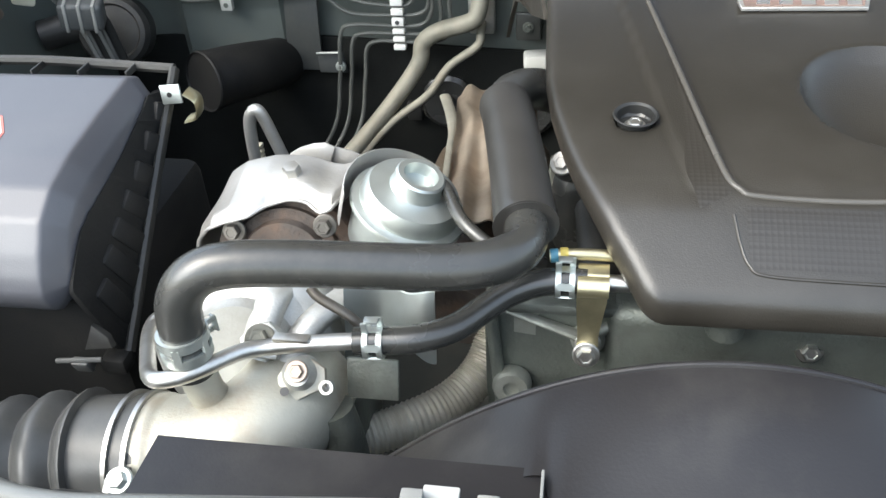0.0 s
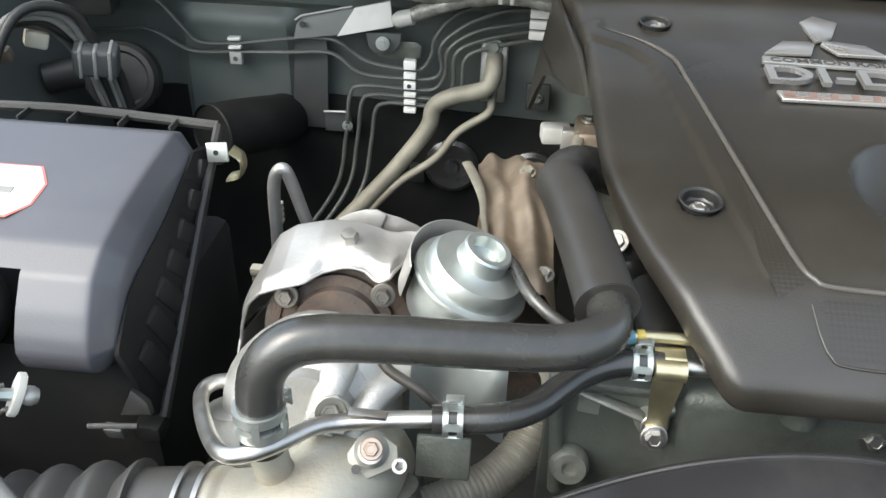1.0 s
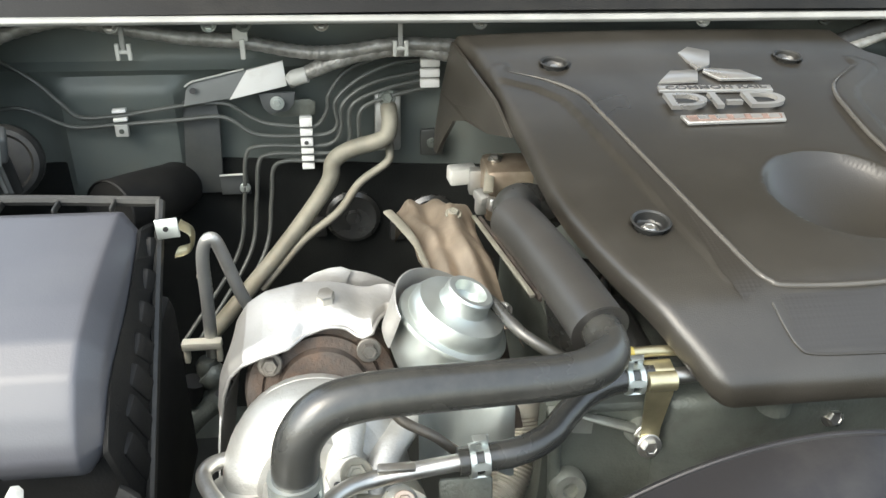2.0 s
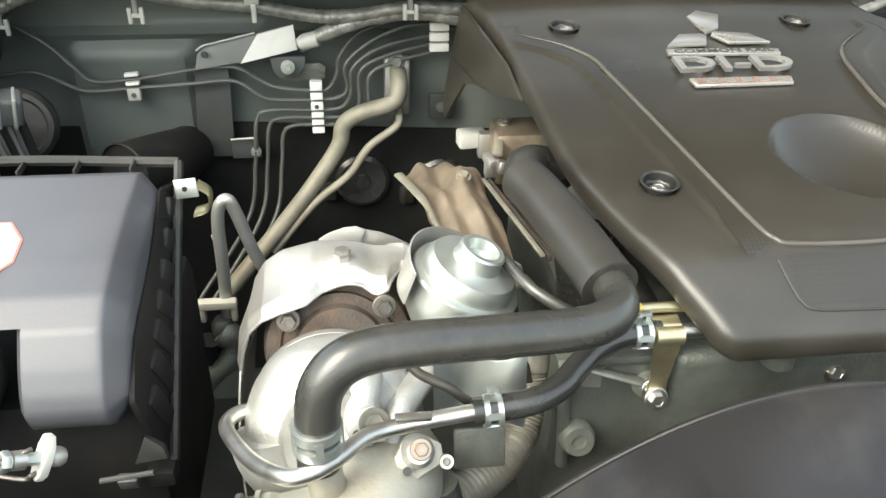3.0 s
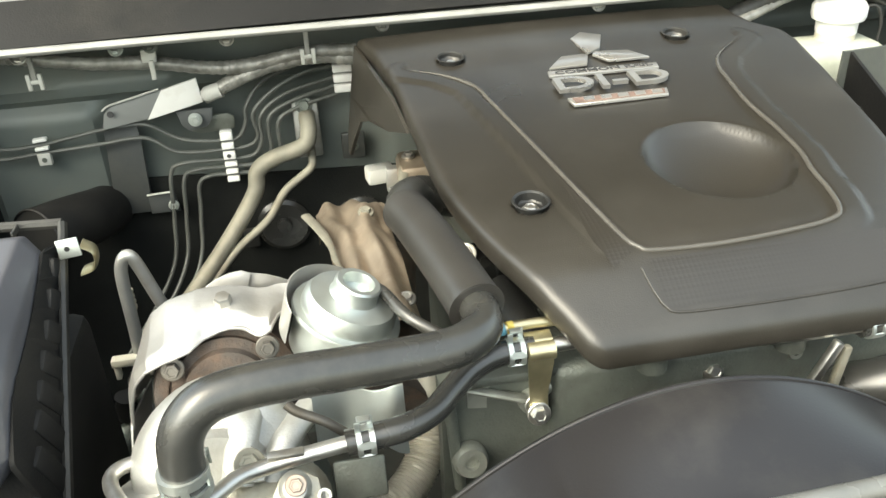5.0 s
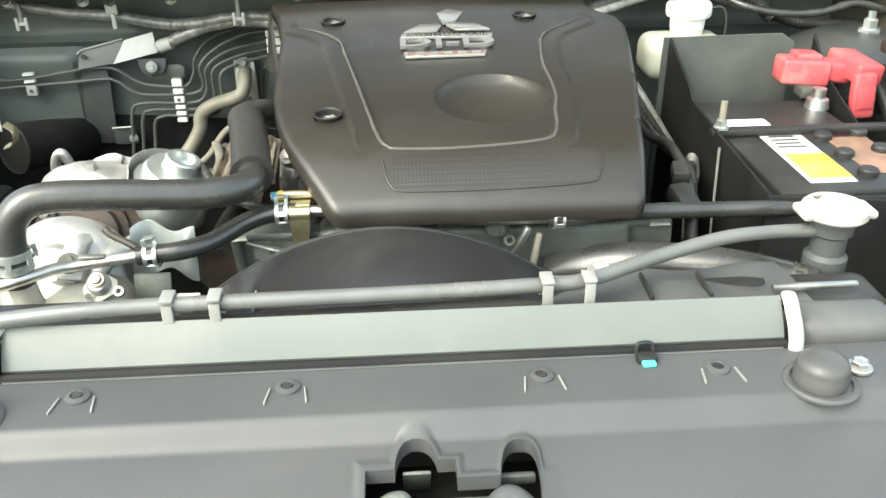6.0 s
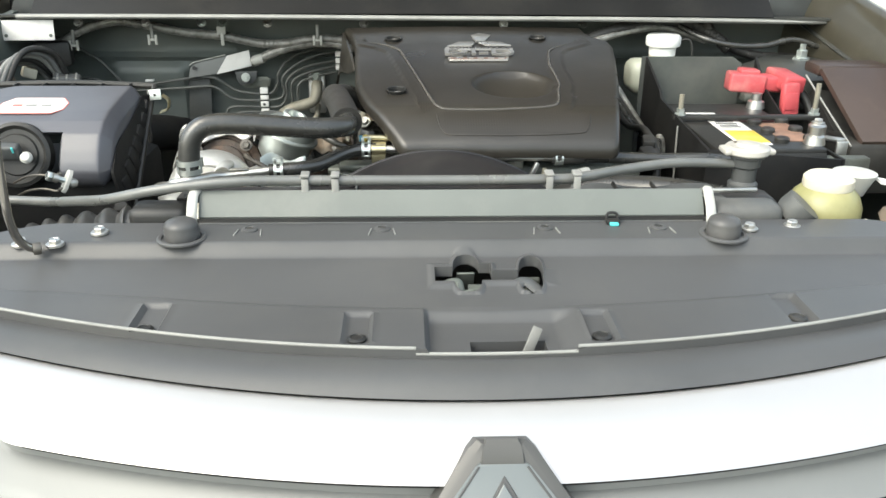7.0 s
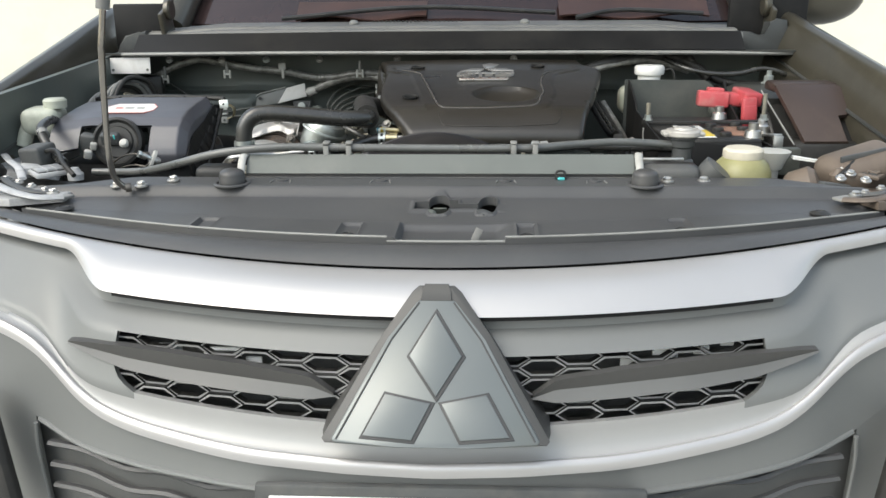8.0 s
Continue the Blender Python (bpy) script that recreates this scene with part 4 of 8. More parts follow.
def emblem():
    t = thing("grille_emblem", (0.02, -0.40, 0.80), "large dark grey triangular badge block with three raised diamonds", "emblem")
    A, B = Vector((0.019, -0.318, 0.936)), Vector((0.021, -0.428, 0.781))
    down = (B - A).normalized()
    right = Vector((1, 0, 0))
    out = down.cross(right).normalized()
    if out.y > 0:
        out = -out
    m = Matrix((( right.x, -down.x, out.x, A.x), (right.y, -down.y, out.y, A.y), (right.z, -down.z, out.z, A.z), (0, 0, 0, 1)))
    L = (B - A).length
    def ring(pts, z, grow=0.0):
        return [m @ Vector((x + math.copysign(grow, x), y + (grow * 0.6 if y > -0.07 else 0.62 * max(0.0, 0.008 - z)), z)) for x, y in pts]
    block = [(-0.019, -0.002), (0.019, -0.002), (0.0265, -0.009), (0.060, -0.060), (0.1225, -0.176), (0.119, -0.1805), (-0.119, -0.1805), (-0.1225, -0.176), (-0.060, -0.060), (-0.0265, -0.009)]
    top = [(-0.0165, -0.006), (0.0165, -0.006), (0.0225, -0.015), (0.0545, -0.063), (0.1150, -0.175), (0.112, -0.1798), (-0.112, -0.1798), (-0.1150, -0.175), (-0.0545, -0.063), (-0.0225, -0.015)]
    bm = bmesh.new()
    rings = [ring(block, -0.050, 0.006), ring(block, -0.010, 0.004), ring(block, 0.008), ring(block, 0.0105, -0.0012), ring(top, 0.0135)]
    vs = [[bm.verts.new(p) for p in r] for r in rings]
    for a, b in zip(vs, vs[1:]):
        for i in range(10):
            bm.faces.new((a[i], a[(i + 1) % 10], b[(i + 1) % 10], b[i]))
    bm.faces.new(vs[-1])
    bmesh.ops.recalc_face_normals(bm, faces=bm.faces)
    part("block", bm, BLADE, t, "dark grey block", sharp=24)
    face = [(-0.0195, -0.021), (0.0195, -0.021), (0.0220, -0.0235), (0.0545, -0.066), (0.1130, -0.1765), (0.110, -0.1812), (0.04, -0.1850), (-0.04, -0.1850), (-0.110, -0.1812), (-0.1130, -0.1765), (-0.0545, -0.066), (-0.0220, -0.0235)]
    part("face_plate", plate(face, 0.005, m @ pose(0, 0, 0.0150), b=0.0018, seg=3), EMBLEM, t, "satin grey face plate")
    head = [(-0.0135, -0.0015), (0.0135, -0.0015), (0.0160, -0.010), (0.0182, -0.0225), (-0.0182, -0.0225), (-0.0160, -0.010)]
    part("head", plate(head, 0.004, m @ pose(0, 0, 0.0152), b=0.0014), BLADE, t, "dark raised head of the block")
    for sg in (-1, 1):
        part("edge_line", tube([m @ Vector((sg * x, y, 0.0150)) for x, y in ((0.0195, -0.024), (0.0500, -0.067), (0.1075, -0.1775))], 0.0011, 6, smooth=False), INK, t, "dark engraved line")
    shapes = [[(0.0005, -0.031), (0.0335, -0.0865), (0.0015, -0.1372), (-0.0325, -0.0865)],
              [(-0.0560, -0.1252), (0.0003, -0.1368), (-0.0225, -0.1815), (-0.0825, -0.1765)],
              [(0.0028, -0.1368), (0.0585, -0.1252), (0.0860, -0.1765), (0.0262, -0.1815)]]
    for q in shapes:
        d = part("diamond", plate(q, 0.003, m @ pose(0, 0, 0.0162), b=0.0006), INK, t, "diamond with a black rim for its edge shade")
        c = [sum(p[k] for p in q) / 4 for k in (0, 1)]
        # inlay shifted up-left, so the black rim paints shade right and below
        inner = [(c[0] + (x - c[0]) * 0.885 - 0.0008, c[1] + (y - c[1]) * 0.885 + 0.0005) for x, y in q]
        part("inlay", plate(inner, 0.003, m @ pose(0, 0, 0.0182), b=0.0012), EMBLEM, d, "satin grey inlay")


emblem()


def bumper():
    t = thing("front_bumper", (0, -0.40, 0.45), "grey painted front bumper with lower intake and plate recess", "bumper")
    def low(d):
        e = abs(d)
        y, z = strip_smooth(d)
        return y - 0.006, min(z - 0.020, float(np.interp(e, [0, 0.15, 0.25, 0.34, 0.41, 0.46, 0.50, 0.53, 0.66], [0.709, 0.711, 0.715, 0.720, 0.727, 0.734, 0.744, 0.765, 0.830])))
    part("shelf", loft(off(strip_smooth, -0.002, -0.006), low, -0.66, 0.66, 120, 8, bulge=-0.002), BUMPER, t)
    def base(d):
        return -0.37 + 0.35 * d * d, 0.45
    part("lower_void", loft(off(low, 0.022, 0.0), base, -0.56, 0.56, 40, 6), FACET, t, "grey textured lower intake")
    part("intake_lip", tube([(CX + d, low(d)[0] + 0.001, low(d)[1]) for d in np.linspace(-0.505, 0.505, 45)], 0.0038, 8, n=2), BUMPER, t)
    for sg in (-1, 1):
        part("corner", loft(low, lambda d: (-0.34 + 0.30 * d * d, 0.45), sg * 0.510, sg * 0.72, 20, 12, bulge=0.02), BUMPER, t)
        part("intake_lip", tube([(CX + sg * 0.507, -0.308, 0.745), (CX + sg * 0.511, -0.305, 0.70), (CX + sg * 0.509, -0.30, 0.62)], 0.0028, 8), BUMPER, t, "pale intake edge")
        part("lamp_surround", rbox(None, (0.06, 0.02, 0.16), 0.008, pose(CX + sg * 0.560, -0.325, 0.712, 0, sg * 10, sg * 28)), BLACK, t, "black side pillar")
        for k in range(3):
            pts = [(CX + sg * (0.16 + 0.33 * i / 6), -0.392 + 0.33 * (0.16 + 0.33 * i / 6) ** 2, 0.694 - 0.030 * k + 0.026 * (i / 6) ** 2 + (0.008 if i % 2 else 0)) for i in range(7)]
            part("intake_bar", tube(pts, 0.006, 6, n=3, flat=0.7), TRAY, t)


bumper()

npl = thing("number_plate", (0.015, -0.45, 0.70), "white number plate in a grey holder", "number plate")
part("holder", rbox(None, (0.44, 0.012, 0.15), 0.004, pose(0.035, -0.419, 0.658, -4)), DIMGREY, npl)
part("face", rbox(None, (0.405, 0.004, 0.12), 0.003, pose(0.035, -0.4275, 0.662, -4)), WHITE, npl, "white reflective face")
for k in range(6):
    part("character_bar", rbox(None, (0.035, 0.002, 0.06), 0.001, pose(-0.11 + k * 0.058, -0.4305, 0.658, -4)), INK, npl)


def headlamp(sx):
    casing = LAMPGREY if sx < 0 else HORN
    t = thing("headlamp", (CX + sx * 0.66, -0.05, 0.90), "headlamp unit with cluttered grey ribbed casing" if sx < 0 else "headlamp unit with dusty brown cluttered casing", "headlamp", "headlamps")
    def f(u, v):
        d = 0.60 + 0.26 * u
        return Vector((CX + sx * d, -0.150 + 0.40 * (d ** 2 - 0.36) + 0.06 * v + 0.18 * u * u, 0.905 + 0.055 * v + 0.03 * u))
    part("lens", sheet(f, 24, 8, (0, 0.006, -0.004)), LENS, t)
    part("housing", rbox(None, (0.21, 0.19, 0.08), 0.014, pose(CX + sx * 0.690, 0.040, 0.925, 0, 0, sx * 24), seg=3), BLACK, t)
    part("top_plate", plate([(-0.10, -0.06), (0.06, -0.06), (0.11, -0.01), (0.08, 0.07), (-0.05, 0.075)], 0.012, pose(CX + sx * 0.665, 0.000, 0.972, -4, sx * 4, sx * 22), b=0.003), casing, t)
    # ribbed vent field in a raised frame
    q = pose(CX + sx * 0.658, 0.092, 0.984, 2, sx * 4, sx * 53)
    part("vent_frame", rbox(None, (0.088, 0.052, 0.008), 0.003, q), casing, t)
    part("vent_floor", rbox(None, (0.076, 0.041, 0.004), 0.001, q @ pose(0, 0, 0.0035)), BLACK, t, "dark vent floor")
    for k in range(6):
        part("rib", rbox(None, (0.0026, 0.041, 0.005), 0.0008, q @ pose(-0.030 + 0.012 * k, 0, 0.006)), casing, t)
    for k in range(2):
        part("rib", rbox(None, (0.076, 0.0024, 0.0046), 0.0008, q @ pose(0, -0.007 + 0.014 * k, 0.006)), casing, t)
    # swept arms along the wing side
    arms = ([(0.815, 0.24, 0.985), (0.755, 0.15, 0.992), (0.715, 0.105, 0.988), (0.680, 0.050, 0.982)],
            [(0.740, 0.03, 0.982), (0.690, -0.015, 0.988), (0.635, -0.060, 0.986), (0.590, -0.078, 0.982), (0.560, -0.060, 0.978)],
            [(0.715, 0.06, 0.982), (0.675, 0.000, 0.988), (0.625, -0.040, 0.984), (0.590, -0.040, 0.980)])
    for k, pts in enumerate(arms):
        part("swept_arm", tube([(CX + sx * d, y, z) for d, y, z in pts], 0.0065 + 0.002 * (k % 2), 10, flat=0.4), (casing, casing, DIMGREY)[k], t)
    if sx < 0:
        part("rear_cover", plate([(-0.826, 0.42), (-0.748, 0.42), (-0.742, 0.255), (-0.690, 0.225), (-0.668, 0.165), (-0.72, 0.115), (-0.80, 0.125), (-0.826, 0.2)], 0.014, pose(0, 0, 0.966), b=0.004), LAMPGREY, t, "pale dusty lamp rear cover")
    part("motor_box", rbox(None, (0.048, 0.044, 0.036), 0.006, pose(CX + sx * 0.710, 0.165, 0.998, 8, sx * 6, sx * 20), seg=3), DIMGREY, t, "dark levelling motor box")
    part("motor_neck", lathe([(0.024, 0), (0.022, 0.008), (0.016, 0.012), (0.0, 0.012)], pose(CX + sx * 0.716, 0.142, 0.976), 24), casing, t)
    part("adjuster", lathe([(0.012, 0), (0.013, 0.010), (0.009, 0.014), (0.006, 0.020), (0, 0.021)], pose(CX + sx * 0.605, 0.075, 0.975), 20), casing, t)
    part("bulb_cap", lathe([(0.026, 0), (0.028, 0.012), (0.022, 0.020), (0, 0.021)], facing((CX + sx * 0.770, 0.105, 0.975), (0, 0.5, 1)), 28), BLACK, t)
    part("mount_tab", rbox(None, (0.055, 0.022, 0.005), 0.002, pose(CX + sx * 0.580, -0.040, 0.976, 0, 0, sx * 28)), CLIP, t)
    bolt((CX + sx * 0.585, -0.040, 0.980), (0, 0, 1), t, 0.006)
    part("lead", tube([(CX + sx * 0.70, 0.16, 1.005), (CX + sx * 0.66, 0.13, 1.012), (CX + sx * 0.625, 0.08, 1.000), (CX + sx * 0.600, 0.06, 0.985)], 0.004, 8), BLACK, t)
    for k in range(4):
        bolt((CX + sx * (0.60 + 0.035 * k), -0.035 + 0.028 * k, 0.982), (0, 0, 1), t, 0.005, STEEL)


headlamp(-1)
headlamp(1)


# ---- engine ----
def engine_cover():
    t = thing("engine_cover", (0.08, 0.5, 1.0), "dark grained plastic engine cover with oval hollow and badge", "engine cover")
    yf, yb = 0.250, 0.80
    ly = [0.250, 0.262, 0.29, 0.308, 0.34, 0.377, 0.42, 0.46, 0.50, 0.56, 0.668, 0.74, 0.80]
    lx = [-0.062, -0.070, -0.088, -0.097, -0.110, -0.121, -0.131, -0.137, -0.140, -0.143, -0.149, -0.160, -0.176]
    def top_z(x, y):
        """Height of the plain top: nearly flat, rolling down to the front edge."""
        return 1.062 + 0.098 * (y - 0.31) - 0.06 * (x - 0.08) ** 2 - 0.033 * max(0.0, (0.335 - y) / 0.085) ** 1.7
    ry = [0.250, 0.36, 0.464, 0.60, 0.68, 0.705, 0.73, 0.76, 0.80]
    rx = [0.245, 0.267, 0.290, 0.315, 0.328, 0.325, 0.300, 0.292, 0.288]
    offs = [0, 0.0012, 0.0032, 0.006, 0.0095, 0.014]
    def spread(a, b, n):
        mid = list(np.linspace(a + 0.018, b - 0.018, n))
        return [a + o for o in offs] + mid + [b - o for o in offs[::-1]]
    ys = spread(yf, yb, 190)
    HOL = (0.114, 0.437, 0.0665, 0.0695)
    HOLES = ((-0.071, 0.397), (-0.079, 0.706), (0.190, 0.712))
    inset = np.array([(-0.132, 0.690), (-0.096, 0.664), (-0.069, 0.628), (-0.060, 0.586), (-0.043, 0.490), (-0.025, 0.385), (-0.015, 0.332), (-0.007, 0.319), (0.004, 0.314), (0.058, 0.312), (0.119, 0.316), (0.155, 0.322), (0.167, 0.332), (0.174, 0.358), (0.178, 0.392), (0.185, 0.425), (0.187, 0.470), (0.186, 0.525), (0.192, 0.58), (0.198, 0.616), (0.215, 0.648), (0.261, 0.692)])
    def inside(x, y):
        hit = False
        poly = list(map(tuple, inset)) + [(0.261, 0.90), (-0.132, 0.90)]
        j = len(poly) - 1
        for i in range(len(poly)):
            xi, yi = poly[i]
            xj, yj = poly[j]
            if (yi > y) != (yj > y) and x < (xj - xi) * (y - yi) / (yj - yi) + xi:
                hit = not hit
            j = i
        return hit
    a, b = inset[:-1], inset[1:]
    ab = b - a
    def dist(x, y):
        p = np.array((x, y))
        k = np.clip(((p - a) * ab).sum(1) / (ab * ab).sum(1), 0, 1)
        return float(np.sqrt((((a + ab * k[:, None]) - p) ** 2).sum(1).min()))
    bm = bmesh.new()
    rows = []
    R = 0.0085
    nx = 0
    for y in ys:
        c = 0.010
        q = y - yf
        cut = c - math.sqrt(max(0, c * c - (c - q) ** 2)) if q < c else 0
        xa, xb = float(np.interp(y, ly, lx)) + cut, float(np.interp(y, ry, rx)) - cut
        row = []
        xs = spread(xa, xb, 120)
        for x in xs:
            d = min(x - xa, xb - x, y - yf, yb - y)
            z = top_z(x, y)
            if d < R:
                z -= R - math.sqrt(max(0, R * R - (R - d) ** 2))
            g = dist(x, y)
            fade = smooth01((0.735 - y) / 0.06)
            s = g if inside(x, y) else -g
            z -= 0.004 * smooth01((s + 0.004) / 0.010) * fade
            if s < 0 and y > 0.30:
                # shallow fold outside the bead
                z -= 0.0030 * smooth01((g - 0.021) / 0.0035) * fade * smooth01((y - 0.30) / 0.03)
            e = math.hypot((x - HOL[0]) / HOL[2], (y - HOL[1]) / HOL[3])
            if 0.972 < e < 1.028:
                x, y = HOL[0] + (x - HOL[0]) / e, HOL[1] + (y - HOL[1]) / e
                z, e = z - 0.0006, 1.0
            z -= (0.030 - 0.14 * (y - HOL[1])) * max(0.0, 1 - e * e) ** 0.62
            for hx, hy in HOLES:
                h = math.hypot(x - hx, y - hy)
                z -= 0.010 * smooth01((0.0145 - h) / 0.004)
            row.append(bm.verts.new((x, y, z)))
        rows.append(row)
    for p, q in zip(rows, rows[1:]):
        for i in range(len(p) - 1):
            bm.faces.new((p[i], p[i + 1], q[i + 1], q[i]))
    rim = [e for e in bm.edges if e.is_boundary]
    for k, (drop, flare) in enumerate(((0.007, 0.0005), (0.004, -0.001), (0.001, -0.003), (-0.010, -0.006))):
        ex = bmesh.ops.extrude_edge_only(bm, edges=rim)
        vs = [v for v in ex["geom"] if isinstance(v, bmesh.types.BMVert)]
        rim = [e for e in ex["geom"] if isinstance(e, bmesh.types.BMEdge)]
        for v in vs:
            v.co.z -= drop
            dx, dy = v.co.x - 0.09, v.co.y - 0.52
            n = Vector((dx / 0.2, dy / 0.27, 0))
            n = Vector((math.copysign(1, dx), 0, 0)) if abs(n.x) > abs(n.y) else Vector((0, math.copysign(1, dy), 0))
            v.co += n * flare
    part("shell", bm, COVER, t, sharp=50)
    # side skirt towards the firewall
    sk = [(0.590, 1.062), (0.64, 1.082), (0.80, 1.096), (0.815, 1.03), (0.806, 0.985), (0.785, 0.966), (0.765, 0.970), (0.742, 1.000), (0.722, 1.030), (0.690, 1.042), (0.640, 1.046)]
    m = Matrix(((0, 0, -1, -0.164), (1, 0, 0, 0), (0, 1, 0, 0), (0, 0, 0, 1)))
    skirt = plate(sk, 0.004, m, b=0.001)
    for v in skirt.verts:
        v.co.x -= 0.17 * max(0.0, 1.085 - v.co.z) + 0.016 * smooth01((v.co.y - 0.64) / 0.12)
        v.co.x += 0.020 * smooth01((0.68 - v.co.y) / 0.09)
    part("skirt", skirt, COVER, t)
    # thin crease across the front face
    crease = [(-0.012, 0.300), (-0.009, 0.282), (-0.004, 0.270), (0.006, 0.265), (0.05, 0.2635), (0.10, 0.2635), (0.15, 0.265), (0.192, 0.268), (0.202, 0.273), (0.207, 0.284), (0.211, 0.302)]
    part("front_crease", tube([(x, y, top_z(x, y) + 0.0002) for x, y in crease], 0.0011, 8), COVER, t)
    pts = [(p[0], p[1], top_z(p[0], p[1]) - 0.0004) for p in inset]
    part("raised_line", tube(pts, 0.0021, 10, n=10, rf=lambda s: smooth01(s * 12) * smooth01((1 - s) * 12) + 0.05), LIT_EDGE, t, "raised bead round the centre panel")
    # pressed dot band along the inset's outer edge
    def over(x, y):
        z = top_z(x, y)
        dd = y - yf
        if dd < R:
            z -= R - math.sqrt(max(0, R * R - (R - dd) ** 2))
        return Vector((x, y, z + 0.0003))
    part("dotted_band", sheet(lambda u, v: over(-0.004 + 0.208 * u, 0.268 + 0.038 * v), 60, 12), DOTS, t, "finely dimpled border")
    line_l = [Vector((p[0], p[1])) for p in inset[4:8]]
    def dotarm(u, v):
        k = u * (len(line_l) - 1)
        i = min(int(k), len(line_l) - 2)
        p = line_l[i].lerp(line_l[i + 1], k - i)
        d = (line_l[i + 1] - line_l[i]).normalized()
        q = p + Vector((d.y, -d.x)) * (0.004 + (0.010 + 0.016 * u) * smooth01(u * 1.6) * v)
        return over(q.x, q.y)
    part("dotted_band", sheet(dotarm, 40, 5), DOTS, t, "finely dimpled border")
    for hx, hy in HOLES:
        z = 1.062 + 0.098 * (hy - 0.31) - 0.06 * (hx - 0.08) ** 2
        g = part("grommet", lathe([(0.0155, 0.0), (0.0163, 0.0012), (0.015, 0.0018), (0.0132, 0.0005), (0.0125, -0.008), (0.0, -0.0085)], facing((hx, hy, z), (0, -0.098, 1)), 32, False), BLACK, t)
        b = bolt_mesh(0.0058, 0.005, 1.35)
        bmesh.ops.transform(b, matrix=facing((hx, hy, z - 0.0085), (0, -0.098, 1)), verts=b.verts)
        part("bolt", b, STEEL, g, sharp=25)
    # badge
    zb = 1.062 + 0.098 * (0.65 - 0.31) + 0.001 - 0.0045
    base = Matrix.Translation((0, 0.65, zb + 0.0015)) @ Euler((math.atan(0.098), 0, 0)).to_matrix().to_4x4() @ Matrix.Diagonal((1, 0.80, 1, 1)) @ Matrix.Translation((0, -0.65, 0)) @ Matrix.Translation((0, -0.022, 0))
    for s in ([(0.072, 0.708), (0.090, 0.722), (0.104, 0.768), (0.082, 0.784), (0.066, 0.764)],
              [(0.018, 0.668), (0.062, 0.672), (0.070, 0.700), (0.066, 0.706), (0.040, 0.704)],
              [(0.088, 0.676), (0.134, 0.676), (0.118, 0.704), (0.080, 0.712), (0.076, 0.702)]):
        part("badge_diamond", plate(s, 0.003, base @ pose(0, 0, 0.003), b=0.0007), BADGE, t, "silver badge piece")
    stripe = part("badge_strip", plate([(0.013, 0.645), (0.134, 0.641), (0.136, 0.656), (0.015, 0.661)], 0.003, base @ pose(0, 0, 0.0025), b=0.0007), BADGE, t, "silver badge strip")
    low = part("badge_plate", plate([(0.018, 0.556), (0.118, 0.559), (0.122, 0.577), (0.016, 0.576)], 0.003, base @ pose(0, 0, 0.0025), b=0.0007), BADGE, t, "silver badge plate with worn red face")
    part("inlay", plate([(0.021, 0.559), (0.115, 0.562), (0.118, 0.574), (0.020, 0.573)], 0.001, base @ pose(0, 0, 0.0031)), BADGE_RED, low, "worn red inlay")
    for k in range(5):
        part("print_bar", plate([(0.030 + 0.018 * k, 0.562), (0.041 + 0.018 * k, 0.5623), (0.042 + 0.018 * k, 0.572), (0.031 + 0.018 * k, 0.5717)], 0.001, base @ pose(0, 0, 0.0036)), BADGE, low)
    def letters(text, size, at, wide, material, parent, ext, label):
        cu = bpy.data.curves.new("lettering", "FONT")
        cu.body = text
        cu.size = size
        cu.extrude = ext
        cu.offset = size * 0.010
        cu.align_x, cu.align_y = "CENTER", "CENTER"
        ob = bpy.data.objects.new("lettering", cu)
        me = bpy.data.meshes.new_from_object(ob)
        bpy.data.objects.remove(ob)
        bm2 = bmesh.new()
        bm2.from_mesh(me)
        bpy.data.meshes.remove(me)
        xs2 = [v.co.x for v in bm2.verts]
        k = wide / (max(xs2) - min(xs2))
        bmesh.ops.scale(bm2, vec=(k, 1, 1), verts=bm2.verts)
        bmesh.ops.transform(bm2, matrix=base @ Matrix.Translation(at), verts=bm2.verts)
        part("lettering", bm2, material, parent, label, sharp=30)
    letters("DI-D", 0.052, (0.072, 0.609, 0.0035), 0.122, BADGE, t, 0.0022, "raised silver letters")
    letters("COMMON RAIL", 0.0135, (0.0745, 0.6508, 0.0028), 0.108, INK, stripe, 0.0005, "dark letters on the strip")


engine_cover()


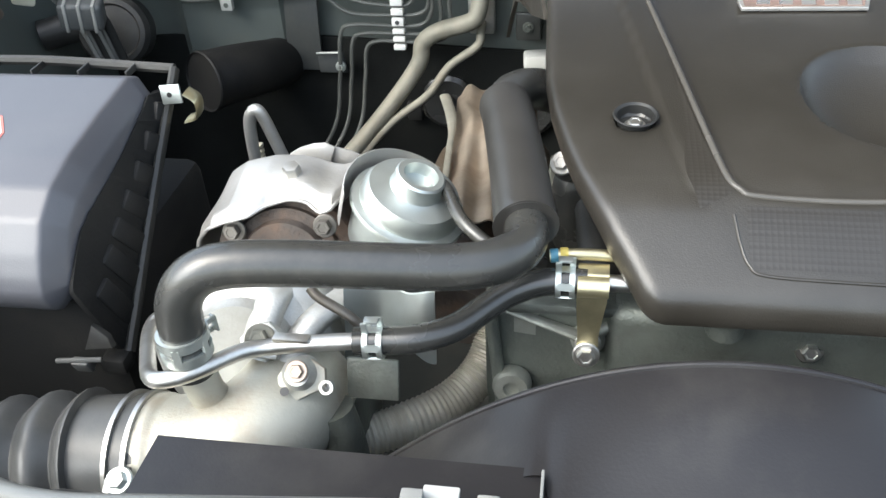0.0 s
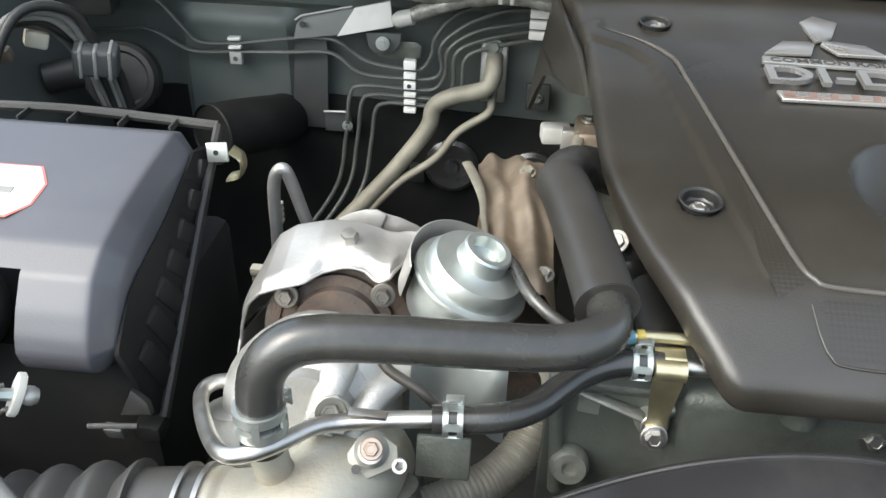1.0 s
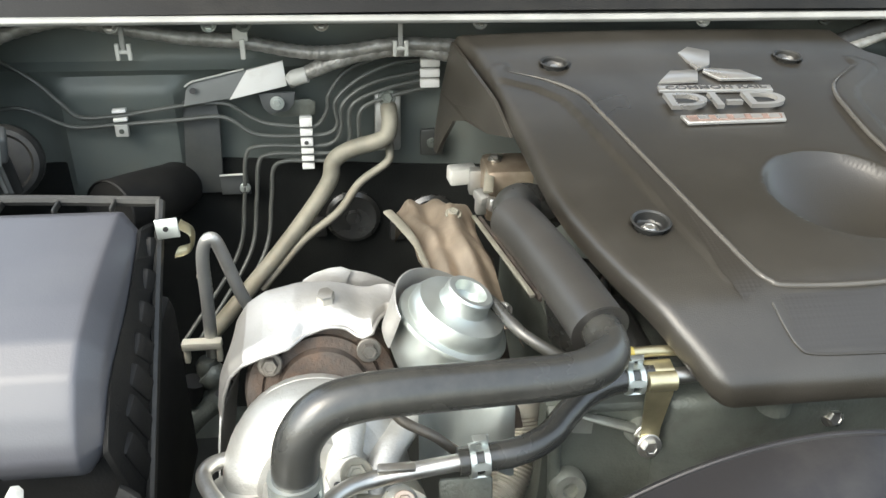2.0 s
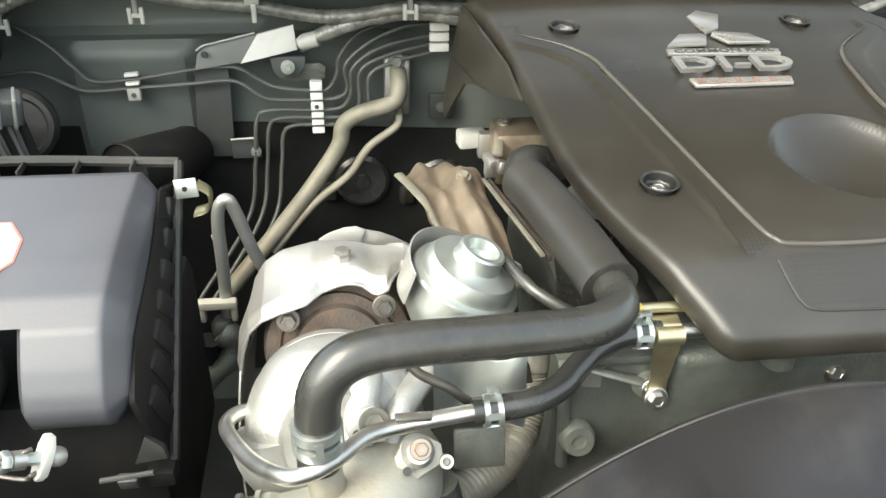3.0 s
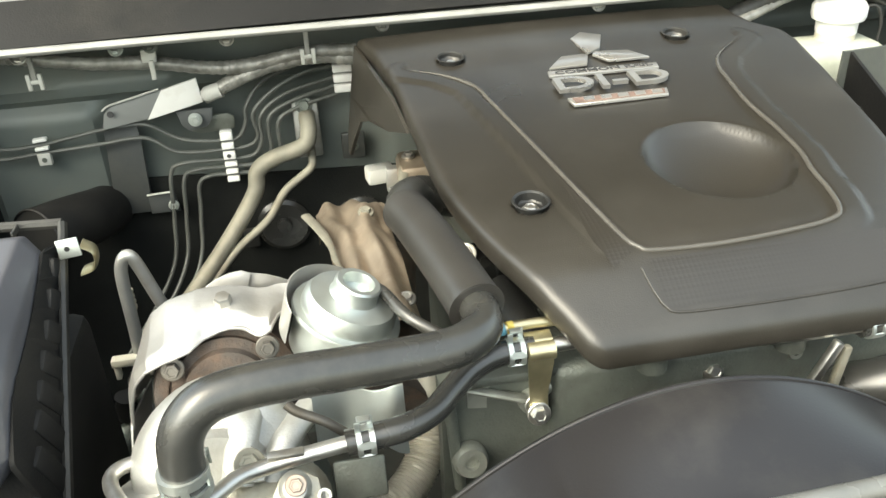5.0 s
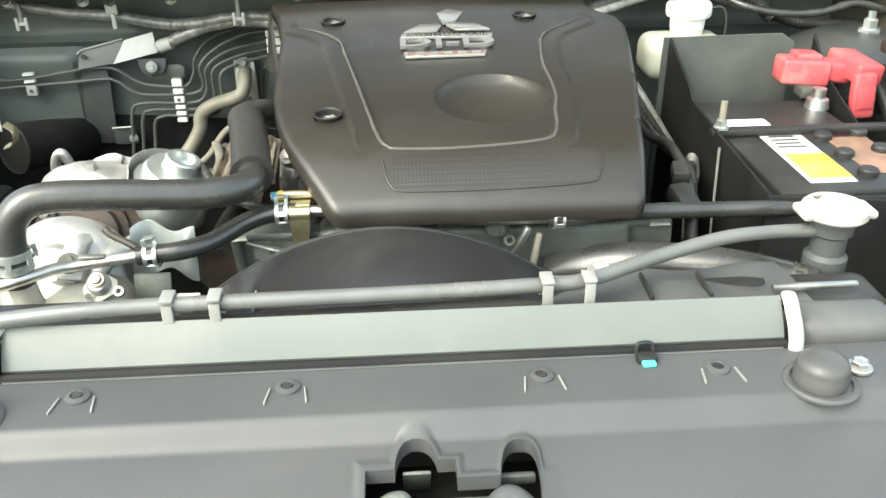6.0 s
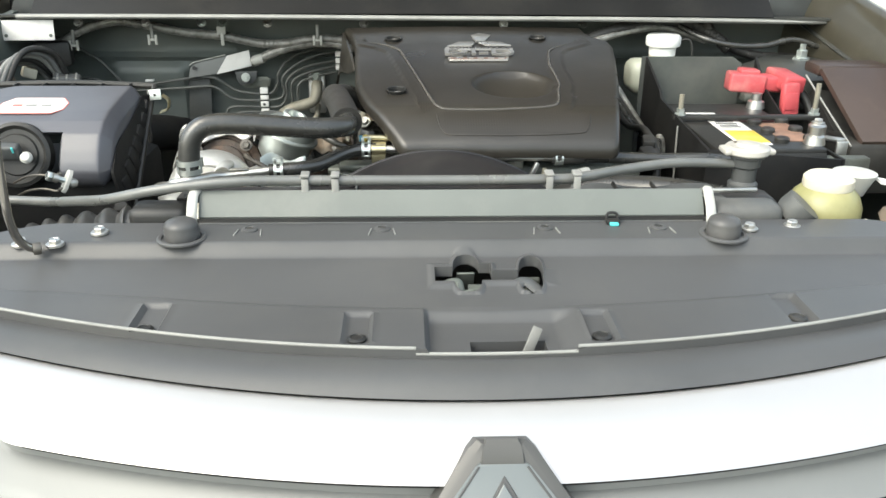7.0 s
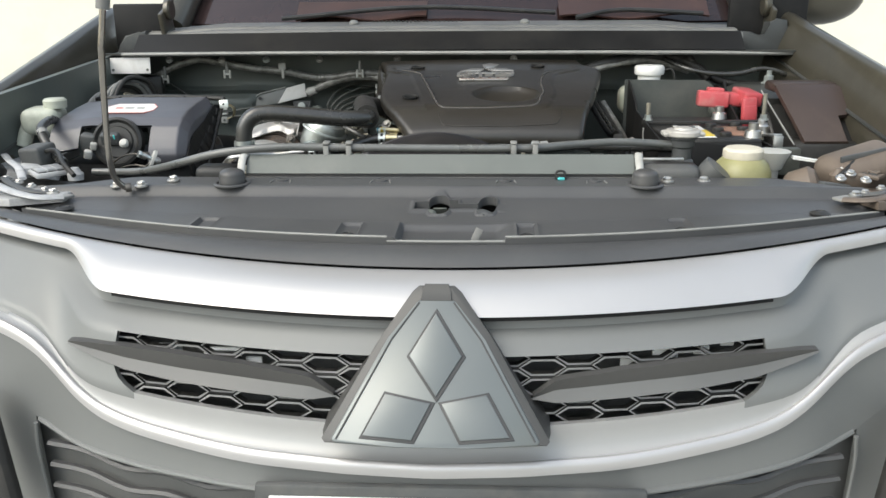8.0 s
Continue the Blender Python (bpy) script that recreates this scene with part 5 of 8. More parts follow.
def cylinder_head():
    t = thing("cylinder_head", (0.08, 0.5, 0.6), "dull grey cast alloy engine block and valve cover", "engine")
    part("valve_cover", rbox((0.08, 0.53, 0.930), (0.33, 0.50, 0.11), 0.012, seg=3), BLOCK, t)
    part("block", rbox((0.07, 0.55, 0.68), (0.36, 0.50, 0.40), 0.02), BLOCK, t)
    part("flange", rbox((0.055, 0.300, 0.978), (0.42, 0.030, 0.010), 0.004), BLOCK, t)
    def front(u, v):
        x = -0.17 + 0.46 * u
        z = 0.80 + 0.175 * v
        y = 0.300 - 0.008 * smooth01((0.5 - abs(v - 0.75)) * 3) + 0.003 * math.sin(x * 30)
        return Vector((x, y, z))
    part("timing_cover", sheet(front, 40, 16, (0, 0.02, 0)), TIMING, t)
    part("gasket_edge", tube([(-0.170, 0.2905, 0.975), (-0.05, 0.2895, 0.9765), (0.10, 0.2895, 0.9765), (0.285, 0.2905, 0.975)], 0.0042, 8, flat=0.6), ALLOY, t, "pale machined joint edge")
    part("side_ridge", tube([(-0.166, 0.289, 0.975), (-0.162, 0.290, 0.930), (-0.158, 0.291, 0.870)], 0.005, 10), TIMING, t)
    for x, z in ((-0.097, 0.950), (0.047, 0.958)):
        boss = part("boss", lathe([(0.014, -0.01), (0.012, 0.006), (0.009, 0.011), (0, 0.011)], facing((x, 0.293, z), (0, -1, 0.25))), ALLOY, t)
        bb = bolt_mesh(0.0062, 0.007)
        bmesh.ops.transform(bb, matrix=facing((x, 0.2815, z + 0.003), (0, -1, 0.25)), verts=bb.verts)
        part("bolt", bb, STEEL, boss, sharp=25)
        part("web", tube([(x - 0.006, 0.286, z + 0.006), (x - 0.030, 0.289, z + 0.013), (x - 0.058, 0.295, z + 0.019)], 0.0052, 10, rf=lambda q: 1 - 0.35 * q, flat=0.7), ALLOY, t)
        part("web", tube([(x + 0.006, 0.288, z + 0.008), (x + 0.020, 0.292, z + 0.016), (x + 0.030, 0.296, z + 0.022)], 0.0045, 10, rf=lambda q: 1 - 0.4 * q), ALLOY, t)
        part("lug_plate", sheet(lambda u, v: Vector((x - 0.052 + 0.075 * u, 0.2925 + 0.003 * math.sin(u * 3.1), z - 0.006 * math.sin(3.14 * u) + (0.024 - 0.004 * u) * v)), 10, 4, (0, 0.008, 0)), ALLOY, t, sharp=60)
    for x, z, r in ((-0.150, 0.902, 0.012), (0.115, 0.965, 0.006)):
        part("plug", lathe([(r * 1.2, 0), (r * 1.2, 0.008), (r, 0.013), (r * 0.5, 0.013), (r * 0.45, 0.009), (0, 0.009)], facing((x, 0.290, z), (0, -1, 0.3))), ALLOY, t)
    # alloy studs between cover and head
    for x in (-0.012, 0.10):
        part("spacer", lathe([(0.012, 0), (0.012, 0.016), (0.009, 0.018), (0.009, 0.03)], pose(x, 0.268, 0.985)), BLOCK, t)
    # front fuel rail pipes
    part("rail_pipe", tube([(0.04, 0.262, 1.001), (0.10, 0.257, 1.002), (0.155, 0.258, 1.001)], 0.0045, 10), STEEL, t, "bright steel pipe")
    part("stay", rbox(None, (0.007, 0.008, 0.055), 0.002, pose(0.118, 0.25, 0.972, 0, 25, 0)), STEEL, t)
    part("stay", rbox(None, (0.007, 0.007, 0.045), 0.002, pose(0.138, 0.255, 0.965, 0, 8, 0)), TUBE, t)


cylinder_head()


def exhaust_shield():
    t = thing("exhaust_heat_shield", (-0.20, 0.58, 0.90), "wrinkled brown baked heat shield over the exhaust manifold", "heat shield")
    def f(u, v):
        y = 0.40 + 0.345 * u
        half = 0.036 + 0.009 * smooth01((u - 0.6) * 3)
        x = -0.200 + (v - 0.5) * 2 * half - 0.006 * u
        z = 0.972 - 0.046 * u - 0.018 * abs(2 * v - 1) ** 3
        z += 0.006 * math.sin(9 * u + 4 * v) * smooth01(u * 3) + 0.004 * math.sin(17 * v + 6 * u)
        z += 0.020 * math.exp(-(((u - 0.78) / 0.09) ** 2 + ((v - 0.74) / 0.20) ** 2)) - 0.012 * math.exp(-(((u - 0.76) / 0.12) ** 2 + ((v - 0.30) / 0.22) ** 2))
        z += 0.005 * abs(math.sin(13 * u + 5 * v + 1.3 * math.sin(7 * v))) * smooth01((u - 0.25) * 4)
        if v < 0.14:
            z += 0.016 * (0.14 - v) / 0.14 * (0.5 + 0.5 * math.sin(u * 5))
        if u > 0.93:
            z -= 0.05 * (u - 0.93) / 0.07
        return Vector((x, y, z))
    part("sheet", sheet(f, 50, 28, (0, 0, -0.0015)), BROWN, t, sharp=60)
    part("curled_edge", tube([(-0.224, 0.45, 0.962), (-0.229, 0.50, 0.957), (-0.234, 0.545, 0.949), (-0.238, 0.590, 0.944), (-0.247, 0.64, 0.937), (-0.262, 0.695, 0.930)], 0.0055, 10, rf=lambda q: 0.6 + 0.5 * smooth01((q - 0.5) * 3), flat=0.45), TUBE, t, "pale curled edge")
    bolt((-0.194, 0.640, 0.953), (0, -0.3, 1), t, 0.006, TUBE)
    part("flange", rbox(None, (0.005, 0.22, 0.003), 0.001, pose(-0.160, 0.545, 0.960, -9, 0, 5)), TUBE, t)
    part("flange", rbox(None, (0.004, 0.22, 0.006), 0.001, pose(-0.153, 0.545, 0.957, -9, 0, 5)), RUST, t)
    bolt((-0.175, 0.446, 0.958), (0, -0.3, 1), t, 0.006)
    part("manifold", tube([(-0.20, 0.36, 0.90), (-0.19, 0.50, 0.900), (-0.17, 0.66, 0.87)], 0.030, 14), RUST, t, "rusty cast exhaust manifold")


exhaust_shield()


def sensor_block():
    t = thing("sensor_connector", (-0.15, 0.78, 0.90), "white plug and alloy bracket at the manifold rear", "connector")
    part("plug", rbox(None, (0.036, 0.024, 0.022), 0.004, pose(-0.163, 0.790, 0.930, 0, 0, 8)), PALE, t)
    part("bracket", rbox((-0.148, 0.780, 0.925), (0.016, 0.016, 0.034), 0.003), CAST, t)
    part("bracket", rbox((-0.146, 0.740, 0.915), (0.014, 0.014, 0.030), 0.003), CAST, t)
    part("block", rbox((-0.112, 0.760, 0.925), (0.060, 0.06, 0.07), 0.008), BROWN, t)
    part("clip", rbox(None, (0.014, 0.022, 0.012), 0.003, pose(-0.150, 0.715, 0.935, 10, 0, 20)), CAST, t)
    part("clip", rbox(None, (0.011, 0.014, 0.016), 0.003, pose(-0.142, 0.690, 0.938, -10, 8, 5)), STEEL, t)
    part("strap", tube([(-0.120, 0.775, 0.962), (-0.135, 0.745, 0.956), (-0.145, 0.705, 0.946)], 0.006, 8, flat=0.3), TUBE, t)
    bolt((-0.128, 0.762, 0.962), (0, 0, 1), t, 0.0055)


sensor_block()


def turbocharger():
    t = thing("turbocharger", (-0.33, 0.30, 0.80), "turbocharger with pale cast compressor and rusty turbine flange", "turbocharger")
    ax = Vector((0.05, -0.92, 0.38)).normalized()
    c = Vector((-0.333, 0.352, 0.957))
    m = facing(c, ax)
    tur = part("turbine_housing", lathe([(0.0, -0.07), (0.052, -0.07), (0.060, -0.05), (0.060, -0.010), (0.059, 0.0), (0.057, 0.006), (0.0465, 0.006), (0.046, 0.0035), (0.0445, 0.0035), (0.044, 0.009), (0.036, 0.010), (0.034, 0.018), (0.0, 0.020)], m, 48), RUST, t, "rusty cast iron turbine flange")
    for p in ((-0.371, 0.346, 0.988), (-0.297, 0.347, 0.996), (-0.383, 0.322, 0.935), (-0.285, 0.322, 0.935)):
        bb = bolt_mesh(0.0062, 0.009, 1.5)
        bmesh.ops.transform(bb, matrix=facing(p, ax), verts=bb.verts)
        part("flange_bolt", bb, DULL, tur, "dull steel flange bolt", sharp=25)
    # volute: a scroll that grows round the axis
    cc = Vector((-0.338, 0.276, 0.943))
    mv = facing(cc, ax)
    pts, rad = [], []
    for k in range(41):
        a = radians(150 - 330 * k / 40)
        r = 0.040 + 0.006 * k / 40
        pts.append(mv @ Vector((r * math.cos(a), r * math.sin(a), 0)))
    part("compressor_volute", tube(pts, 0.030, 20, n=1, rf=lambda s: 0.62 + 0.38 * s), CAST, t, "pale sand cast compressor scroll")
    part("compressor_drum", lathe([(0.0, -0.040), (0.048, -0.040), (0.058, -0.034), (0.0645, -0.018), (0.0650, -0.004), (0.060, 0.012), (0.050, 0.022), (0.040, 0.027), (0.036, 0.036), (0.0, 0.036)], mv, 56), CAST, t, "pale cast compressor drum")
    part("back_plate", lathe([(0.0, -0.048), (0.058, -0.048), (0.062, -0.040), (0.062, -0.030), (0.0, -0.028)], mv, 40), CAST, t)
    part("inlet_elbow", tube([(-0.300, 0.262, 0.918), (-0.305, 0.222, 0.925), (-0.322, 0.198, 0.922), (-0.345, 0.190, 0.917), (-0.384, 0.186, 0.912)], 0.0405, 28, rf=lambda s: 1.0 + 0.06 * smooth01((s - 0.9) * 20)), CREAM, t, "weathered cast inlet elbow")
    part("spigot", tube([(-0.335, 0.208, 0.930), (-0.343, 0.202, 0.965), (-0.346, 0.2, 1.012)], 0.0122, 20, rf=lambda q: 1.5 - 0.5 * smooth01(q * 2)), CREAM, t)
    part("boss", lathe([(0.012, 0), (0.011, 0.016), (0.008, 0.020), (0, 0.020)], facing((-0.283, 0.226, 0.962), (0.05, -0.72, 0.68))), CAST, t)
    # ribs and casting lumps
    part("rib", tube([(-0.304, 0.232, 0.955), (-0.287, 0.264, 0.972), (-0.268, 0.295, 0.974)], 0.011, 14, flat=0.7), CAST, t)
    part("rib", tube([(-0.322, 0.235, 0.962), (-0.316, 0.262, 0.984), (-0.312, 0.290, 0.985)], 0.012, 14, flat=0.7), CAST, t)
    fm = facing((-0.283, 0.216, 0.968), (0.05, -0.75, 0.65))
    fl = part("outlet_flange", plate([(-0.013, -0.013), (-0.004, -0.017), (0.018, -0.006), (0.017, 0.006), (0.008, 0.012), (-0.008, 0.011), (-0.015, 0.0)], 0.005, fm, b=0.0015), CREAM, t, "dull alloy clamp flange")
    part("hole", lathe([(0.0, 0.0), (0.0030, 0.0), (0.0030, 0.0006), (0.0, 0.0006)], fm @ pose(-0.008, -0.009, 0.0052), 14), INK, fl)
    part("eyelet", lathe([(0.0028, -0.004), (0.0048, -0.004), (0.0048, 0.003), (0.0028, 0.003), (0.0028, -0.004)], fm @ pose(0.019, -0.006, 0.001), 20), CAST, fl)
    saddle = part("saddle_lug", plate([(-0.014, -0.010), (0.010, -0.012), (0.014, 0.004), (0.004, 0.014), (-0.008, 0.012), (-0.017, 0.002)], 0.012, facing((-0.313, 0.236, 0.978), (0.05, -0.72, 0.68)), b=0.003), CAST, t, "cast saddle lug")
    part("hole", lathe([(0.0, 0.0), (0.0026, 0.0), (0.0026, 0.0006), (0.0, 0.0006)], facing((-0.313, 0.236, 0.978), (0.05, -0.72, 0.68)) @ pose(-0.010, -0.004, 0.0122), 14), INK, saddle)
    for p, r, mt in (((-0.310, 0.228, 0.988), 0.0070, TUBE), ((-0.281, 0.2105, 0.979), 0.0049, COPPER)):
        bb = bolt_mesh(r, r, 1.5)
        bmesh.ops.transform(bb, matrix=facing(p, (0.05, -0.72, 0.68)), verts=bb.verts)
        part("flange_bolt", bb, mt, t, sharp=25)
    part("lower_casting", rbox((-0.295, 0.29, 0.865), (0.07, 0.08, 0.10), 0.02, seg=3), BLOCK, t)
    part("heat_tab", rbox(None, (0.036, 0.004, 0.030), 0.002, pose(-0.238, 0.232, 0.955, -20, 0, 0)), BLOCK, t)
    part("drain_pipe", tube([(-0.268, 0.225, 0.93), (-0.262, 0.222, 0.90), (-0.262, 0.23, 0.85)], 0.015, 14), BLOCK, t)


turbocharger()


def turbo_shield():
    t = thing("turbo_heat_shield", (-0.33, 0.38, 0.95), "pale aluminised heat shield bolted over the turbine", "heat shield")
    arcx = [-0.412, -0.4085, -0.402, -0.391, -0.376, -0.352, -0.325, -0.298, -0.278, -0.266]
    edge_x = [-0.412, -0.390, -0.373, -0.356, -0.345, -0.331, -0.312, -0.301, -0.294, -0.289, -0.282, -0.266]
    edge_y0 = [0.346, 0.343, 0.343, 0.345, 0.356, 0.360, 0.360, 0.353, 0.355, 0.371, 0.381, 0.383]
    arcz = [0.940, 0.962, 0.982, 0.996, 1.005, 1.012, 1.0135, 1.012, 1.010, 1.004]
    def f(u, v):
        k = u * 9
        x, z = float(np.interp(k, range(10), arcx)), float(np.interp(k, range(10), arcz))
        front = float(np.interp(x, edge_x, edge_y0))
        back = 0.425 - 0.020 * abs(2 * u - 1) ** 2
        y = front + (back - front) * v
        z += 0.008 * v * smooth01(u * 4) - 0.016 * max(0.0, v - 0.80) / 0.2
        z -= 0.006 * smooth01((0.16 - v) * 7)
        z -= 0.005 * math.exp(-((x + 0.303) / 0.010) ** 2) * (1 - v)
        z += 0.0045 * math.exp(-(((x + 0.328) / 0.022) ** 2 + ((y - 0.375) / 0.020) ** 2))
        z += 0.0022 * math.sin(9 * u + 5 * v) * smooth01(u * 3) * smooth01((1 - u) * 4)
        return Vector((x - 0.004 * math.sin(5 * v) * smooth01((0.3 - u) * 5), y, z))
    part("sheet", sheet(f, 120, 34, (0, 0.0012, -0.0018)), SHIELD, t, sharp=60)
    part("front_bead", tube([f(k / 60, 0.0) + Vector((0, -0.0004, 0.0006)) for k in range(61)], 0.0016, 8, n=1), SHIELD, t)
    part("bolt", lathe([(0.0, -0.004), (0.0072, -0.004), (0.0072, 0.0070), (0.0062, 0.0088), (0.0, 0.0092)], facing((-0.328, 0.379, 1.021), (0, -0.25, 1), 15), 6), STEEL, t, "tall pale hexagon bolt", sharp=25)
    def skirt(u, v):
        return Vector((-0.412 - 0.004 * math.sin(u * 3.0) + (0.006 + 0.002 * (1 - u)) * v, 0.346 - 0.052 * u + (0.055 - 0.040 * u) * v, 0.945 - 0.110 * u - 0.004 * v + 0.002 * math.sin(u * 9)))
    part("side_skirt", sheet(skirt, 24, 6, (0.0015, 0, 0)), SHIELD, t)
    # overlapping folded leaves behind the arch
    leaves = ([(-0.380, 0.989), (-0.366, 0.998), (-0.352, 1.008), (-0.345, 0.994), (-0.360, 0.979)], [(-0.350, 1.000), (-0.347, 1.010), (-0.338, 1.0155), (-0.326, 1.0195), (-0.316, 1.0205), (-0.308, 1.017), (-0.314, 1.000)],
              [(-0.315, 1.000), (-0.309, 1.015), (-0.296, 1.012), (-0.284, 1.007), (-0.272, 1.000), (-0.262, 0.992), (-0.290, 0.980)])
    for k, pts in enumerate(leaves):
        part("rear_leaf", plate(pts, 0.0016, Matrix(((1, 0, 0, 0), (0, 0.10, -1, 0.322 + 0.004 * k), (0, 1, 0.10, 0), (0, 0, 0, 1))), b=0.0004), SHIELD, t, "folded rear leaf")


turbo_shield()


def actuator():
    t = thing("wastegate_actuator", (-0.24, 0.33, 0.95), "bright zinc plated vacuum actuator can with centre neck", "actuator")
    ax = Vector((0.42, -0.08, 1.0)).normalized()
    m = facing((-0.221, 0.352, 1.040), ax)
    prof = [(0.0, -0.075), (0.030, -0.075), (0.037, -0.066), (0.0385, -0.050), (0.0385, -0.0335), (0.0445, -0.0320), (0.0448, -0.0300), (0.0440, -0.0280), (0.0385, -0.0268), (0.0378, -0.0190), (0.0345, -0.0135), (0.024, -0.0118), (0.0200, -0.0108), (0.0188, -0.008), (0.0186, 0.0005), (0.0172, 0.002), (0.0130, 0.002), (0.0122, -0.001), (0.0116, -0.007), (0.0, -0.008)]
    part("can", lathe(prof, m, 64), ZINC, t)
    nip = m @ Vector((0.012, -0.012, -0.006))
    part("vacuum_hose", tube([nip, nip + Vector((0.008, -0.010, -0.001)), (-0.186, 0.322, 1.022), (-0.158, 0.306, 1.010), (-0.130, 0.315, 0.995)], 0.0048, 12), RUBBER, t, "thin black vacuum hose")
    back = Vector((0.0, 1.0, 0.0)) - ax * ax.y
    back.normalize()
    left = ax.cross(back)
    if left.x > 0:
        left = -left
    def guard(u, v):
        a = radians(-25 + 130 * u)
        return m.translation + (left * math.cos(a) + back * math.sin(a)) * (0.047 + 0.004 * v) + ax * (-0.055 + (0.031 + 0.005 * math.sin(u * 3)) * v)
    part("guard", sheet(guard, 24, 8, (-0.001, 0.001, 0)), SHIELD, t, "bent alloy guard plate")
    # bracket below the can
    def skirt(u, v):
        return Vector((-0.266 + 0.066 * u, 0.280 + 0.010 * math.sin(u * 5) - 0.012 * v, 0.996 - 0.045 * v + 0.005 * math.sin(u * 8 + v * 3)))
    part("support_plate", sheet(skirt, 24, 14, (0, 0.002, 0)), ZINC, t, "creased zinc support plate")
    part("signal_pipe", tube([(-0.283, 0.262, 1.006), (-0.276, 0.258, 1.001), (-0.258, 0.254, 0.992), (-0.246, 0.252, 0.982), (-0.232, 0.252, 0.970)], 0.0036, 10), DULL, t, "thin bent steel pipe")


actuator()


def breather():
    t = thing("breather_hose", (-0.345, 0.20, 0.98), "thick smooth black rubber breather hose bent over the turbo", "hose")
    part("hose", tube([(-0.346, 0.200, 0.984), (-0.3455, 0.201, 1.018), (-0.342, 0.203, 1.042), (-0.329, 0.207, 1.058), (-0.308, 0.212, 1.063), (-0.270, 0.219, 1.061), (-0.225, 0.227, 1.056), (-0.180, 0.236, 1.051), (-0.156, 0.246, 1.049), (-0.1415, 0.264, 1.047), (-0.1405, 0.290, 1.047), (-0.150, 0.345, 1.048)], 0.0142, 28), RUBBER, t)
    part("sleeve", tube([(-0.1405, 0.288, 1.046), (-0.1425, 0.30, 1.047), (-0.152, 0.36, 1.048), (-0.164, 0.425, 1.048), (-0.170, 0.452, 1.046)], 0.0205, 28, rf=lambda s: 1.0 + 0.05 * smooth01((0.06 - s) * 30)), FOAM, t, "grey-black foam protection sleeve")
    part("end_hose", tube([(-0.168, 0.44, 1.046), (-0.166, 0.475, 1.044), (-0.148, 0.505, 1.035), (-0.115, 0.515, 1.020)], 0.0175, 20), RUBBER, t)
    part("clamp", band((-0.346, 0.2005, 1.008), (-0.02, 0.02, 1), 0.0146, 0.012, 0.0016, roll=195, rim=0.0034), ZINC, t, "bright spring hose clamp")


breather()


def coolant_hose():
    t = thing("coolant_hose", (-0.20, 0.24, 0.95), "slim black rubber coolant hose with bright spring clamps", "hose")
    part("hose", tube([(-0.245, 0.2265, 0.994), (-0.225, 0.228, 0.995), (-0.203, 0.231, 0.996), (-0.182, 0.243, 0.996), (-0.166, 0.260, 0.998), (-0.150, 0.273, 1.002), (-0.132, 0.280, 1.006), (-0.112, 0.282, 1.008), (-0.100, 0.282, 1.008)], 0.0093, 22), RUBBER, t)
    part("clamp", band((-0.232, 0.227, 0.994), (1, 0.05, 0.02), 0.0097, 0.009, roll=90, rim=0.0018), ZINC, t, "bright spring hose clamp")
    part("clamp", band((-0.114, 0.2815, 1.0075), (1, 0.0, 0.0), 0.0097, 0.009, roll=90, rim=0.0018), ZINC, t, "bright spring hose clamp")
    part("pipe", tube([(-0.243, 0.2265, 0.994), (-0.268, 0.2245, 0.992), (-0.300, 0.221, 0.989), (-0.318, 0.212, 0.991), (-0.336, 0.193, 0.993), (-0.352, 0.184, 0.992), (-0.368, 0.187, 0.988), (-0.392, 0.222, 0.968), (-0.412, 0.262, 0.956), (-0.411, 0.278, 0.955), (-0.396, 0.288, 0.952), (-0.368, 0.298, 0.945)], 0.0056, 14), STEEL, t, "bent bright steel pipe")
    part("pipe", tube([(-0.102, 0.282, 1.008), (-0.075, 0.282, 1.008), (-0.03, 0.284, 1.008)], 0.0058, 14), STEEL, t, "straight steel pipe stub")
    part("tab", rbox((-0.285, 0.2215, 0.9975), (0.024, 0.007, 0.003), 0.0008), STEEL, t)


coolant_hose()


def pipe_bracket():
    t = thing("pipe_bracket", (-0.095, 0.27, 0.94), "yellow passivated steel bracket carrying small pipes", "bracket")
    def strap(u, v):
        k = [(-0.096, 0.289, 1.0175, 0.0100), (-0.096, 0.279, 1.0165, 0.0100), (-0.096, 0.2735, 1.0100, 0.0100), (-0.0965, 0.2725, 0.9985, 0.0098), (-0.097, 0.2730, 0.985, 0.0085), (-0.0975, 0.2735, 0.968, 0.0070), (-0.0975, 0.2735, 0.950, 0.0075)]
        f = u * 6
        i = min(int(f), 5)
        p = [k[i][j] + (k[i + 1][j] - k[i][j]) * (f - i) for j in range(4)]
        return Vector((p[0] + (2 * v - 1) * p[3], p[1], p[2]))
    part("strap", sheet(strap, 36, 4, (0, 0.0016, -0.0008)), GOLD, t, sharp=60)
    part("saddle", tube([(-0.106, 0.275, 1.0095), (-0.086, 0.275, 1.0095)], 0.0072, 16, smooth=False), GOLD, t)
    bolt((-0.098, 0.271, 0.953), (0, -1, 0.3), t, 0.0062, STEEL)
    part("upper_pipe", tube([(-0.125, 0.291, 1.021), (-0.105, 0.293, 1.022), (-0.075, 0.295, 1.020), (-0.04, 0.296, 1.018)], 0.0042, 10), GOLD, t)
    part("tape", tube([(-0.1245, 0.2911, 1.021), (-0.1195, 0.2917, 1.0213)], 0.0047, 12, smooth=False), BLUE, t, "blue tape wrap")
    part("marker", tube([(-0.118, 0.2918, 1.0214), (-0.113, 0.2923, 1.0216)], 0.0051, 12, smooth=False), YELLOW, t, "yellow paint mark")


pipe_bracket()


